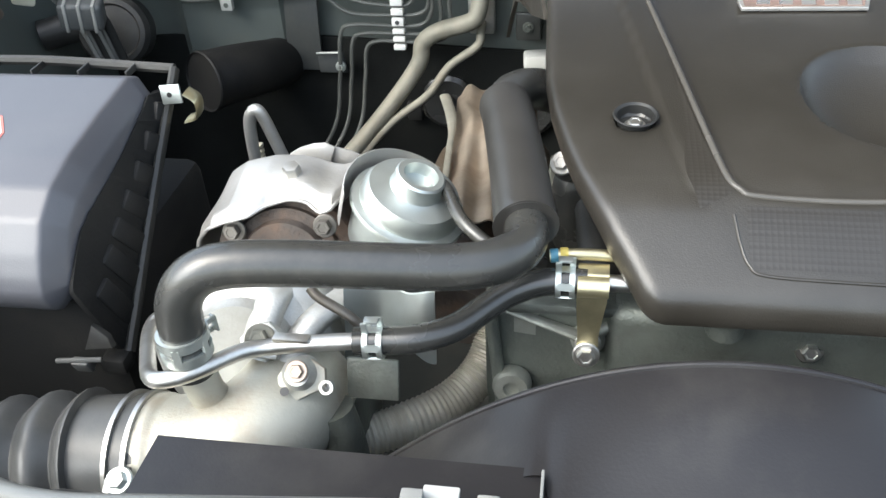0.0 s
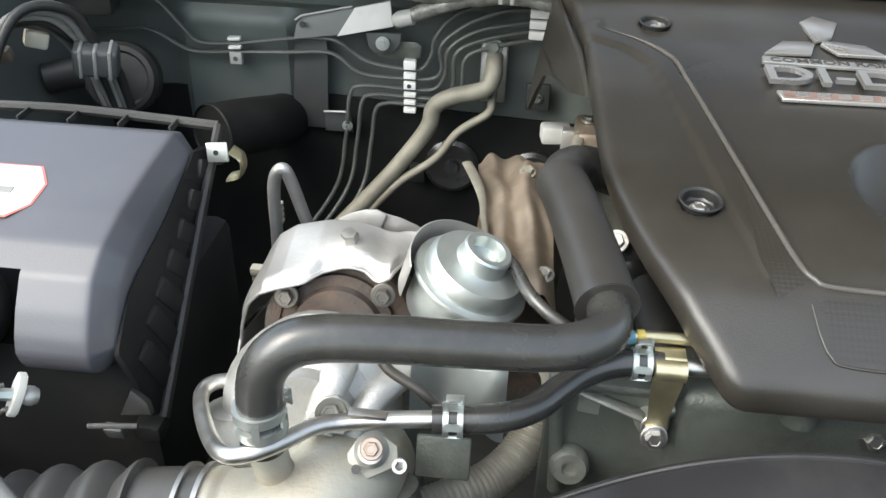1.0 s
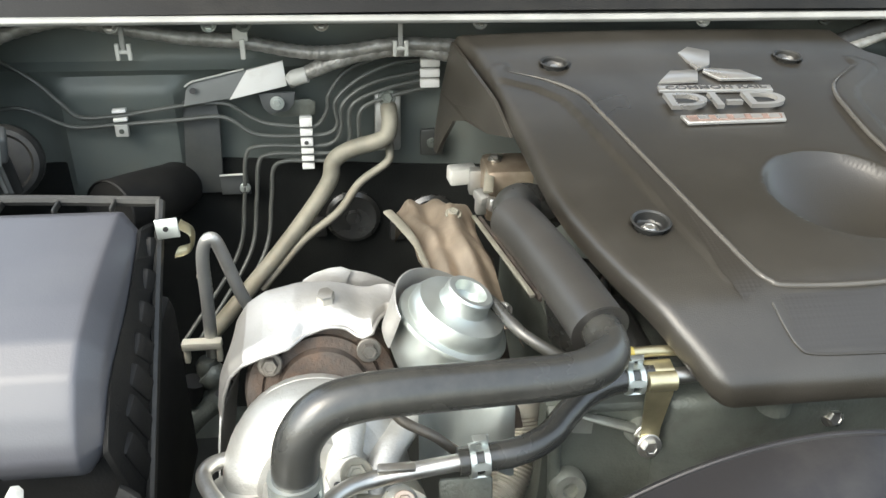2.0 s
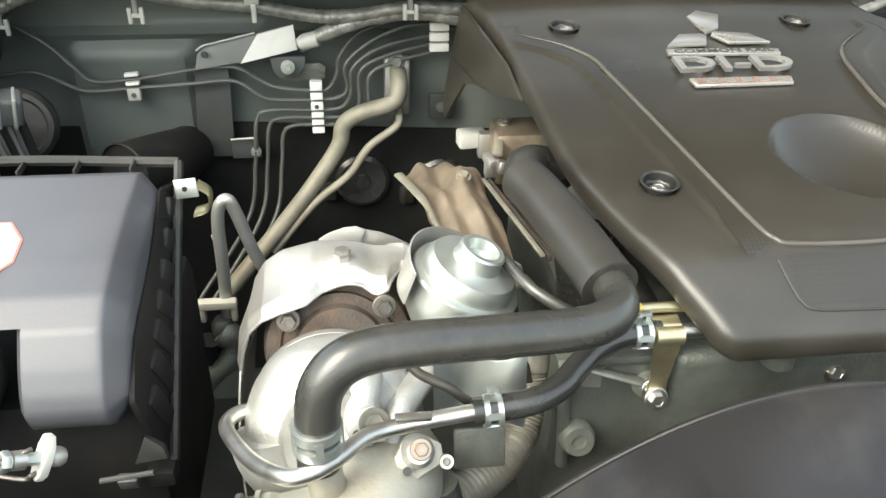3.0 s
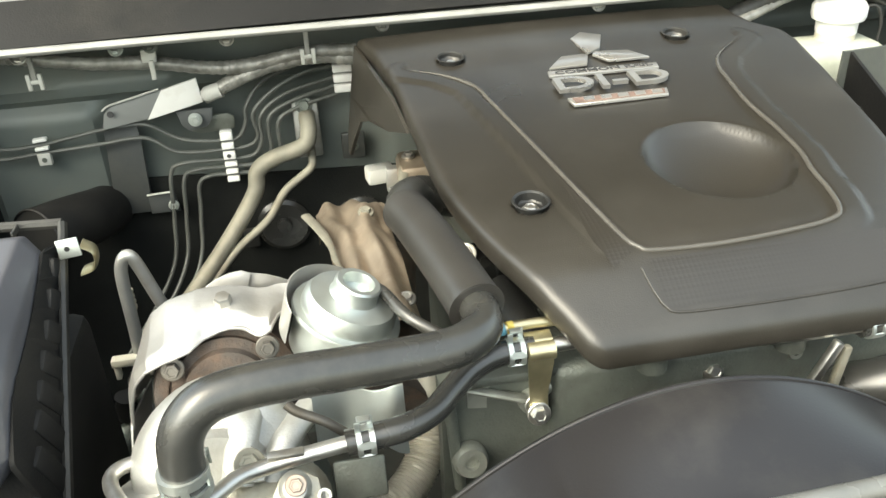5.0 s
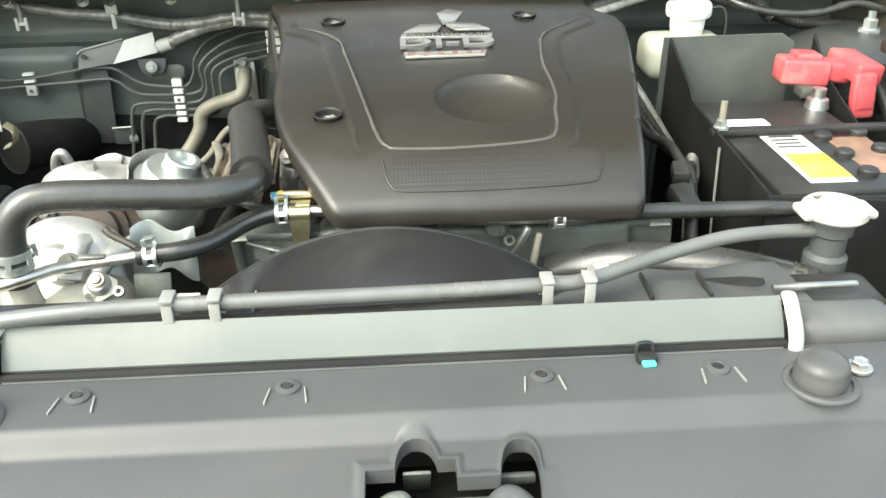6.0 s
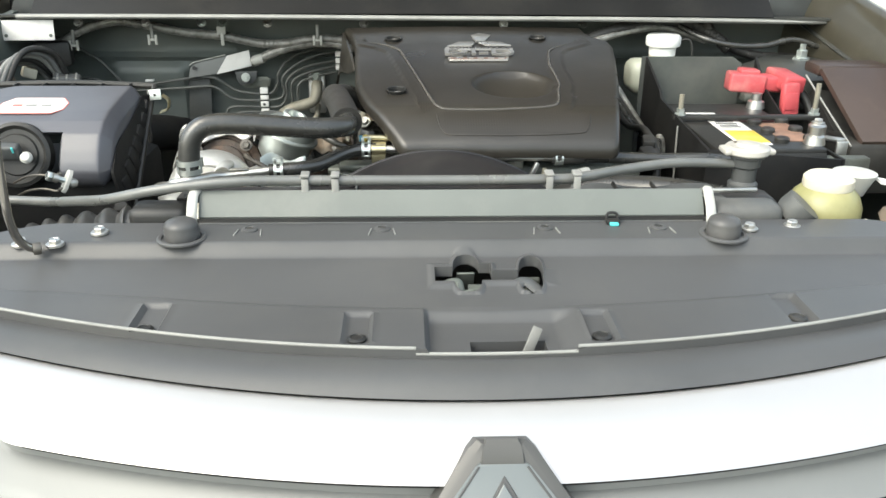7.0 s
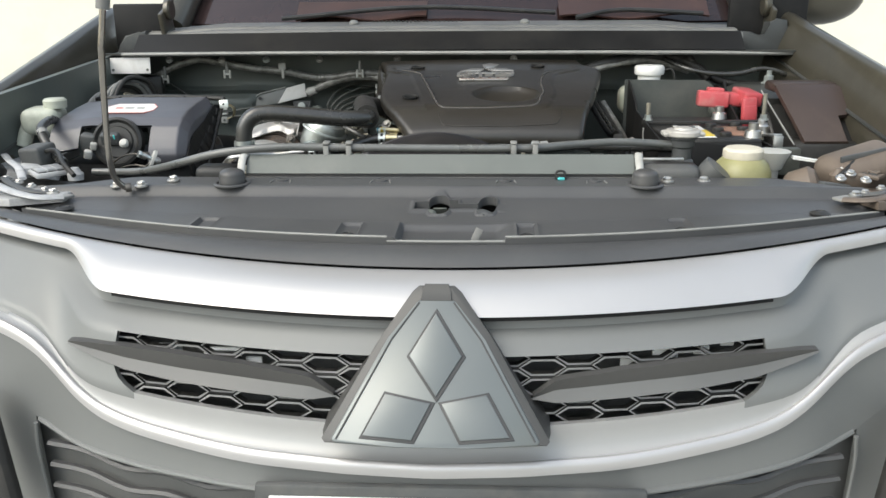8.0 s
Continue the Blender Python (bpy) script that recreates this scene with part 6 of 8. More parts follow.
def air_hose():
    t = thing("intake_bellows", (-0.45, 0.18, 0.87), "ribbed black rubber intake bellows with screw clamp", "hose")
    part("bellows", tube([(-0.380, 0.186, 0.912), (-0.43, 0.182, 0.908), (-0.49, 0.172, 0.903), (-0.535, 0.160, 0.896), (-0.575, 0.150, 0.885)], 0.043, 32, n=60, rf=lambda s: (1.0 if s < 0.24 else 0.94 + 0.20 * (0.5 + 0.5 * math.cos((s - 0.24) * 2 * math.pi * 9.2)) ** 0.6)), BELLOWS, t)
    part("clamp_band", lathe([(0.043, -0.0016), (0.0455, -0.0016), (0.0455, 0.0016), (0.043, 0.0016)], facing((-0.386, 0.186, 0.912), (-1, -0.05, -0.03)), 40, False), STEEL, t, "thin steel clamp wire")
    part("clamp_band", lathe([(0.0435, -0.0015), (0.0455, -0.0015), (0.0455, 0.0015), (0.0435, 0.0015)], facing((-0.399, 0.185, 0.911), (-1, -0.05, -0.03)), 40), STEEL, t)
    part("clamp_lug", rbox(None, (0.022, 0.014, 0.012), 0.003, pose(-0.385, 0.145, 0.930, 20, 0, 10)), STEEL, t)
    bolt((-0.383, 0.143, 0.940), (0, -0.5, 1), t, 0.006, ZINC)


air_hose()


def braided_pipe():
    t = thing("flexible_exhaust_pipe", (-0.21, 0.28, 0.80), "ribbed bare metal flexible pipe beside the engine block", "pipe")
    part("pipe", tube([(-0.170, 0.378, 0.900), (-0.172, 0.362, 0.876), (-0.183, 0.340, 0.856), (-0.205, 0.315, 0.846), (-0.240, 0.288, 0.845), (-0.275, 0.268, 0.845)], 0.0165, 18, n=40, rf=lambda s: 1 + 0.045 * math.sin(s * 2 * math.pi * 46)), BRAID, t)
    part("elbow", tube([(-0.170, 0.376, 0.897), (-0.168, 0.388, 0.915)], 0.0185, 16, smooth=False), BRAID, t)
    part("end_flange", lathe([(0.0, -0.004), (0.021, -0.004), (0.023, 0.0), (0.021, 0.005), (0.0, 0.006)], facing((-0.279, 0.266, 0.845), (-0.85, -0.5, 0.05)), 24), RUST, t, "rusty end flange")


braided_pipe()


# ---- radiator group ----
def radiator():
    t = thing("radiator", (0, 0.06, 0.6), "radiator with grey painted top rail and dark end tanks", "radiator")
    def rail(u, v):
        x = -0.303 + 0.607 * u
        return Vector((x, 0.052 + 0.020 * v, 0.9910 + 0.0265 * v + 0.002 * math.sin(v * 3.14)))
    part("top_rail", sheet(rail, 30, 6, (0, 0.006, -0.02)), GREYP, t, "grey painted top rail")
    part("core", rbox((0, 0.075, 0.72), (0.62, 0.03, 0.50), 0.004), BLACK, t)
    # black tube paints the shade line at the rail's foot, a grey thread splits it
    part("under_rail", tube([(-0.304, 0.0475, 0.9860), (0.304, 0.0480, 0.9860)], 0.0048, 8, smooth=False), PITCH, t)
    part("under_rail", tube([(-0.30, 0.0425, 0.9865), (0.30, 0.0435, 0.9865)], 0.0009, 6, smooth=False), DIMGREY, t)
    for x in (-0.309, 0.310):
        part("end_bracket", tube([(x, 0.040, 0.968), (x, 0.045, 0.995), (x, 0.062, 1.014), (x + 0.002, 0.074, 1.017)], 0.0062, 12, flat=0.6), PALE, t, "pale plastic end bracket")
    part("end_tank", rbox((0.362, 0.075, 0.975), (0.088, 0.045, 0.05), 0.012, seg=3), DIMGREY, t)
    part("outlet", lathe([(0.021, 0), (0.024, 0.01), (0.024, 0.025), (0.0, 0.027)], facing((0.420, 0.075, 0.978), (0.6, -0.2, 0.75)), 28), DIMGREY, t)
    part("end_tank", rbox((-0.352, 0.075, 0.975), (0.07, 0.045, 0.05), 0.010, seg=3), BLACK, t)
    part("crimp_plate", rbox((0.352, 0.108, 1.003), (0.075, 0.006, 0.006), 0.002), STEEL, t)
    part("filler_neck", lathe([(0.020, 0), (0.020, 0.020), (0.0160, 0.024), (0.0160, 0.042), (0.0195, 0.045), (0.0200, 0.056), (0.0240, 0.058), (0.0240, 0.062)], pose(0.405, 0.193, 0.965), 28), DIMGREY, t, "dusty filler neck")
    cap = part("radiator_cap", lathe([(0.020, 0.0), (0.0285, 0.0), (0.0300, 0.002), (0.0296, 0.008), (0.0270, 0.0105), (0.0160, 0.0112), (0.0140, 0.0140), (0.0, 0.0146)], pose(0.405, 0.194, 1.027), 36), CAPM, t, "pale metal pressure cap")
    for sg in (-1, 1):
        part("ear", rbox(None, (0.013, 0.030, 0.0085), 0.0035, pose(0.405 + sg * 0.0285, 0.194, 1.031, 0, sg * 6, 0)), CAPM, cap)
    part("warning_print", plate([(-0.010, -0.003), (0.010, -0.003), (0.010, 0.004), (-0.010, 0.004)], 0.0004, pose(0.400, 0.206, 1.0390)), HORN, cap, "faded orange print")
    part("top_tank", rbox((0.33, 0.125, 0.968), (0.18, 0.06, 0.05), 0.014, seg=3), BLACK, t)


radiator()


def shroud():
    t = thing("fan_shroud", (0, 0.13, 0.6), "black plastic fan shroud with arched top over the fan", "fan shroud")
    def ring(x):
        return 1.033 - (x + 0.012) ** 2 / 0.42
    def strip(u, v):
        x = -0.335 + 0.221 * u
        return Vector((x, 0.084 + 0.048 * v, 1.0035 - 0.0015 * v))
    part("top_strip", sheet(strip, 30, 6, (0, 0.001, -0.006)), SHROUD, t, sharp=50)
    def side(u, v):
        x = 0.120 + 0.225 * u
        return Vector((x, 0.092 + (0.040 + 0.040 * smooth01(u * 3)) * v, 1.001 - 0.012 * v + 0.003 * math.sin(u * 11 + v * 4)))
    part("top_strip", sheet(side, 40, 10, (0, 0.001, -0.006)), DIMGREY, t, "dusty grey side panel", sharp=50)
    def dome(u, v):
        x = -0.235 + 0.455 * u
        z1 = ring(x)
        z0 = min(1.0045, z1 + 0.002)
        y0 = 0.126 - 0.034 * smooth01((x + 0.118) / 0.006) * smooth01((0.13 - x) / 0.02)
        w = v ** 0.8
        return Vector((x, y0 + (0.187 - y0) * w, z0 + (z1 - z0) * math.sin(w * math.pi / 2)))
    part("fan_ring", sheet(dome, 110, 20, (0, 0.002, -0.005)), SHROUD, t, sharp=50)
    def drop(u, v):
        x = -0.235 + 0.455 * u
        return Vector((x, 0.187 + 0.006 * v, ring(x) - 0.12 * v))
    part("rear_lip", sheet(drop, 60, 6, (0, 0.004, 0)), SHROUD, t)
    part("lip_bead", tube([(x, 0.1875, ring(x)) for x in np.linspace(-0.230, 0.215, 50)], 0.0018, 8, n=2), SHROUD, t)
    part("front_lip", tube([(-0.325, 0.083, 1.006), (0.0, 0.090, 1.009), (0.12, 0.091, 1.008)], 0.005, 10, flat=0.7), BLACK, t)
    part("corner_tab", rbox((-0.119, 0.112, 1.007), (0.0016, 0.026, 0.008), 0.0005), CLIP, t)
    for k in range(3):
        part("rib", rbox((0.16 + 0.05 * k, 0.118, 1.003), (0.003, 0.04, 0.006), 0.001), BLACK, t)


shroud()


def overflow_hose():
    t = thing("overflow_hose", (0, 0.10, 1.0), "long thin grey-black overflow hose clipped along the radiator", "hose")
    pts = [(-0.62, 0.200, 0.962), (-0.58, 0.195, 0.963), (-0.522, 0.172, 0.969), (-0.468, 0.132, 0.984), (-0.420, 0.092, 1.000), (-0.362, 0.072, 1.017), (-0.298, 0.070, 1.026), (-0.240, 0.073, 1.029), (-0.172, 0.080, 1.027), (0.0, 0.088, 1.024), (0.115, 0.094, 1.023), (0.155, 0.100, 1.023), (0.215, 0.130, 1.023), (0.29, 0.166, 1.021), (0.345, 0.184, 1.016), (0.388, 0.192, 1.012)]
    part("hose", tube(pts, 0.0064, 16), HOSEGREY, t)
    part("band", tube([(0.160, 0.110, 1.0235), (0.172, 0.115, 1.024)], 0.0078, 12, smooth=False), CLIP, t)
    for x in (-0.178, -0.142, 0.118, 0.152):
        o = 0.008 * smooth01((0.05 - x) / 0.15)
        c = part("clip", rbox((x, 0.0795 - o, 1.016), (0.0085, 0.0030, 0.030), 0.0008), CLIP, t, "grey hose clip")
        part("jaw", rbox(None, (0.0105, 0.017, 0.0026), 0.0008, pose(x, 0.0865 - o, 1.0335 + 0.2 * o, 4)), CLIP, c)
        part("jaw", rbox((x, 0.0975 - o, 1.022), (0.0085, 0.0026, 0.020), 0.0008), CLIP, c)
    for x in (-0.178, 0.118):
        part("clip_plate", rbox((x + 0.012, 0.093 if x < 0 else 0.097, 1.026), (0.018, 0.008, 0.003), 0.001), PALE, t, "pale clip tongue")


overflow_hose()


def upper_hose():
    t = thing("upper_radiator_hose", (0.25, 0.2, 0.9), "fat black rubber upper radiator hose", "hose")
    part("hose", tube([(0.13, 0.31, 0.90), (0.165, 0.262, 0.935), (0.215, 0.240, 0.957), (0.275, 0.222, 0.963), (0.335, 0.195, 0.965), (0.385, 0.165, 0.962)], 0.022, 24), RUBBER, t)
    for at, ax in (((0.372, 0.173, 0.9625), (0.85, -0.5, -0.05)), ((0.150, 0.283, 0.920), (0.55, -0.6, 0.5))):
        part("clamp", band(at, ax, 0.0222, 0.010, roll=250), DULL, t, "dull spring hose clamp")


upper_hose()


def heater_hose():
    t = thing("heater_hose", (0.25, 0.27, 0.99), "slim black heater hose with bright clamp beside the cover", "hose")
    part("hose", tube([(0.150, 0.258, 1.001), (0.180, 0.260, 1.001), (0.225, 0.272, 0.998), (0.270, 0.284, 0.993), (0.330, 0.284, 0.992), (0.385, 0.280, 0.993), (0.430, 0.292, 0.985), (0.46, 0.30, 0.96)], 0.0085, 18), RUBBER, t)
    part("clamp", band((0.160, 0.258, 1.001), (1, 0.05, 0), 0.0088, 0.009, roll=60), ZINC, t, "bright spring clamp")


heater_hose()


# ---- battery side ----
def battery():
    t = thing("battery", (0.485, 0.45, 0.80), "black car battery with labels in its plastic box", "battery")
    part("case", rbox((0.487, 0.445, 0.900), (0.172, 0.300, 0.195), 0.006), BLACK, t)
    part("lid", rbox((0.487, 0.445, 0.997), (0.168, 0.296, 0.012), 0.004), BLACK, t)
    lab = part("label", rbox((0.470, 0.392, 1.0035), (0.052, 0.15, 0.0012), 0.0004), PAPER, t, "white warning label")
    part("yellow_panel", rbox((0.472, 0.362, 1.0045), (0.047, 0.070, 0.0010), 0.0003), YELLOW, lab, "yellow warning panel")
    for k in range(4):
        part("print_bar", rbox((0.468, 0.420 + 0.011 * k, 1.0045), (0.034 - 0.004 * (k % 2), 0.004, 0.0006), 0), INK, lab)
    part("label", rbox((0.444, 0.508, 1.0035), (0.060, 0.024, 0.0012), 0.0004), PAPER, t, "white warning label")
    part("label", rbox((0.545, 0.392, 1.0035), (0.050, 0.11, 0.0012), 0.0004), mat("copper brown label", (0.27, 0.155, 0.105), 0.5, var=0.3, vscale=40, dirt=(0.10, 0.09, 0.08), dscale=30, damount=0.6), t, "worn copper brown label")
    for k in range(3):
        part("cell_cap", lathe([(0.011, 0), (0.011, 0.006), (0.009, 0.008), (0, 0.008)], pose(0.516, 0.335 + 0.055 * k, 1.003), 20), BLACK, t)
        part("cell_cap", lathe([(0.011, 0), (0.011, 0.006), (0.009, 0.008), (0, 0.008)], pose(0.565, 0.345 + 0.055 * k, 1.003), 20), BLACK, t)
    for y in (0.325, 0.560):
        part("terminal", lathe([(0.016, 0), (0.014, 0.012), (0.009, 0.014), (0.009, 0.026), (0.0, 0.027)], pose(0.562, y, 1.003), 20), STEEL, t)


battery()


def battery_box():
    t = thing("battery_box", (0.47, 0.45, 0.75), "matt black plastic battery box with a tall grey rear wall", "battery box")
    def wall(pts, depth, m, mt=PITCH, lab=""):
        part("wall", plate(pts, depth, m, b=0.001), mt, t, lab)
    side = Matrix(((0, 0, -1, 0.386), (1, 0, 0, 0), (0, 1, 0, 0), (0, 0, 0, 1)))
    wall([(0.285, 0.70), (0.285, 1.004), (0.44, 1.014), (0.545, 1.022), (0.556, 1.034), (0.662, 1.074), (0.664, 0.70)], 0.004, side)
    side2 = Matrix(((0, 0, -1, 0.590), (1, 0, 0, 0), (0, 1, 0, 0), (0, 0, 0, 1)))
    wall([(0.285, 0.70), (0.285, 0.990), (0.48, 0.990), (0.60, 1.03), (0.66, 1.075), (0.66, 0.70)], 0.004, side2)
    front = Matrix(((1, 0, 0, 0), (0, 0, -1, 0.283), (0, 1, 0, 0), (0, 0, 0, 1)))
    wall([(0.384, 0.70), (0.588, 0.70), (0.588, 0.990), (0.384, 1.005)], 0.004, front)
    def back(u, v):
        return Vector((0.380 + 0.200 * u, 0.664 + 0.028 * u + 0.01 * (1 - v), 0.80 + (0.274 - 0.005 * u - 0.012 * smooth01((u - 0.92) * 12)) * v))
    part("rear_wall", sheet(back, 10, 10, (0, 0.004, 0)), BOXGREY, t, "dusty grey rear wall")
    part("edge_seam", tube([(0.3805, 0.405, 0.86), (0.3805, 0.42, 1.006)], 0.0016, 6, smooth=False), CLIP, t)
    part("floor", rbox((0.487, 0.46, 0.785), (0.21, 0.36, 0.02), 0.004), PITCH, t)


battery_box()


def hold_down():
    t = thing("battery_hold_down", (0.5, 0.46, 1.0), "black hold-down bar with threaded rods over the battery", "hold-down")
    part("bar", rbox(None, (0.245, 0.014, 0.008), 0.002, pose(0.507, 0.462, 1.010)), BLACK, t)
    for x, z in ((0.396, 1.048), (0.622, 1.066)):
        r = part("rod", tube([(x, 0.462, 0.85), (x, 0.462, z)], 0.0042, 10, smooth=False), TUBE, t, "dull threaded rod")
        part("nut", lathe([(0.010, 0), (0.010, 0.003), (0.007, 0.003), (0.007, 0.011), (0.0, 0.011)], pose(x, 0.462, 1.014), 6), ZINC, r)


hold_down()


def terminal_cover():
    t = thing("terminal_cover", (0.58, 0.58, 1.0), "red plastic cover over the positive battery terminal", "terminal cover")
    part("cap", rbox(None, (0.064, 0.050, 0.034), 0.005, pose(0.561, 0.618, 1.037, -4, 3, -8), seg=3), RED, t)
    part("collar", rbox(None, (0.034, 0.040, 0.012), 0.004, pose(0.566, 0.622, 1.055, -4, 3, -8), seg=3), RED, t)
    part("bridge", rbox(None, (0.040, 0.036, 0.028), 0.006, pose(0.603, 0.612, 1.037, 0, 6, -4), seg=3), RED, t)
    part("cap", rbox(None, (0.040, 0.078, 0.028), 0.005, pose(0.629, 0.608, 1.043, 4, 6, 6), seg=3), RED, t)
    part("flap", rbox(None, (0.032, 0.016, 0.060), 0.005, pose(0.624, 0.564, 1.016, -8, 0, 6), seg=3), RED, t)
    part("flap_rib", rbox(None, (0.026, 0.004, 0.030), 0.002, pose(0.624, 0.555, 1.015, -8, 0, 6)), RED, t)
    part("clamp", rbox((0.562, 0.590, 1.016), (0.030, 0.026, 0.014), 0.003), BLOCK, t, "dull metal terminal clamp")
    part("cable", tube([(0.61, 0.61, 1.03), (0.66, 0.60, 1.02), (0.68, 0.56, 0.96), (0.67, 0.50, 0.90)], 0.009, 12), BLACK, t)


terminal_cover()


def negative_clamp():
    t = thing("negative_terminal_clamp", (0.60, 0.40, 0.98), "dull metal negative terminal clamp with earth strap", "terminal clamp")
    part("clamp", lathe([(0.012, 0), (0.014, 0.004), (0.014, 0.018), (0.010, 0.022), (0, 0.022)], pose(0.598, 0.395, 0.995), 20), STEEL, t)
    part("strap", rbox(None, (0.018, 0.05, 0.005), 0.0015, pose(0.607, 0.365, 1.000, -8, 0, 15)), STEEL, t)
    part("strap", rbox(None, (0.018, 0.005, 0.035), 0.0015, pose(0.613, 0.338, 0.985)), STEEL, t)
    bolt((0.598, 0.395, 1.017), (0, 0, 1), t, 0.007)
    part("bracket", rbox((0.612, 0.318, 0.960), (0.07, 0.02, 0.05), 0.004), BLOCK, t)


negative_clamp()


def fuse_box():
    t = thing("fuse_box", (0.72, 0.5, 0.9), "dark brown-black fuse box with sloping lid", "fuse box")
    slope = Matrix(((1, 0, 0, 0), (0, 0.819, -0.573, 0.425), (0, 0.573, 0.819, 0.978), (0, 0, 0, 1)))
    part("lid", plate([(0.694, 0.0), (0.778, 0.0), (0.772, 0.076), (0.848, 0.082), (0.822, 0.140), (0.794, 0.168), (0.670, 0.168)], 0.010, slope, b=0.003), FUSE, t)
    part("notch_panel", plate([(0.774, 0.0), (0.850, 0.010), (0.846, 0.080), (0.774, 0.074)], 0.006, slope @ pose(0, 0, -0.016), b=0.002), PITCH, t, "black recessed corner")
    part("rear_top", rbox((0.735, 0.600, 1.066), (0.13, 0.06, 0.020), 0.006), FUSE, t)
    part("body", plate([(0.690, 0.004), (0.845, 0.012), (0.830, 0.160), (0.672, 0.160)], 0.030, slope @ pose(0, 0, -0.047), b=0.004), BLACK, t)
    part("base", rbox((0.755, 0.52, 0.93), (0.16, 0.19, 0.09), 0.01), BLACK, t)
    part("edge_rail", tube([(0.672, 0.418, 0.972), (0.655, 0.49, 1.020), (0.642, 0.555, 1.062)], 0.0016, 8), CLIP, t)


fuse_box()


def brake_reservoir():
    t = thing("brake_fluid_reservoir", (0.457, 0.80, 1.0), "hazy grey green brake fluid reservoir with white cap", "reservoir")
    part("tank", rbox((0.450, 0.792, 1.014), (0.125, 0.085, 0.065), 0.020, seg=4), HAZYTANK, t)
    part("neck", lathe([(0.026, 0), (0.025, 0.02), (0.024, 0.03)], pose(0.457, 0.800, 1.036), 28), IVORY, t)
    part("cap", lathe([(0.026, 0), (0.0265, 0.016), (0.033, 0.018), (0.0345, 0.022), (0.0345, 0.034), (0.031, 0.039), (0.0, 0.041)], pose(0.457, 0.800, 1.055), 32), WHITE, t, "white screw cap")
    part("lead", tube([(0.482, 0.80, 1.080), (0.507, 0.795, 1.085), (0.515, 0.79, 1.06), (0.512, 0.79, 1.02)], 0.0022, 8), BLACK, t)


brake_reservoir()


def steering_reservoir():
    t = thing("steering_fluid_reservoir", (0.48, 0.10, 0.93), "yellowed round power steering reservoir with cream cap", "reservoir")
    part("tank", lathe([(0.0, 0.0), (0.034, 0.0), (0.042, 0.008), (0.046, 0.022), (0.0455, 0.040), (0.040, 0.054), (0.032, 0.062), (0.028, 0.064)], pose(0.484, 0.115, 0.942), 40), TANK, t)
    part("cap", lathe([(0.026, 0.0), (0.030, 0.001), (0.0315, 0.005), (0.031, 0.014), (0.027, 0.018), (0.0, 0.020)], pose(0.484, 0.115, 1.003), 36), IVORY, t, "cream screw cap")
    part("bracket", rbox(None, (0.05, 0.02, 0.008), 0.003, pose(0.515, 0.075, 0.957, 0, 0, 20)), TANK, t)
    part("stub", tube([(0.52, 0.08, 0.965), (0.545, 0.062, 0.96)], 0.009, 12, smooth=False), IVORY, t)


steering_reservoir()


def washer_filler():
    t = thing("washer_filler", (0.56, 0.18, 0.95), "white translucent washer filler cup with pull tab", "washer filler")
    part("cup", lathe([(0.016, 0.0), (0.019, 0.008), (0.027, 0.026), (0.0285, 0.030), (0.026, 0.031), (0.0, 0.027)], pose(0.552, 0.178, 0.974), 32), CUP, t)
    part("tab", plate([(0, -0.010), (0.035, -0.006), (0.048, -0.010), (0.058, 0.0), (0.048, 0.010), (0.035, 0.006), (0, 0.010)], 0.004, pose(0.580, 0.165, 0.998, 0, 8, -8), b=0.001), WHITE, t)
    part("neck", tube([(0.548, 0.18, 0.985), (0.55, 0.19, 0.93), (0.57, 0.21, 0.85)], 0.017, 16), CUP, t)


washer_filler()


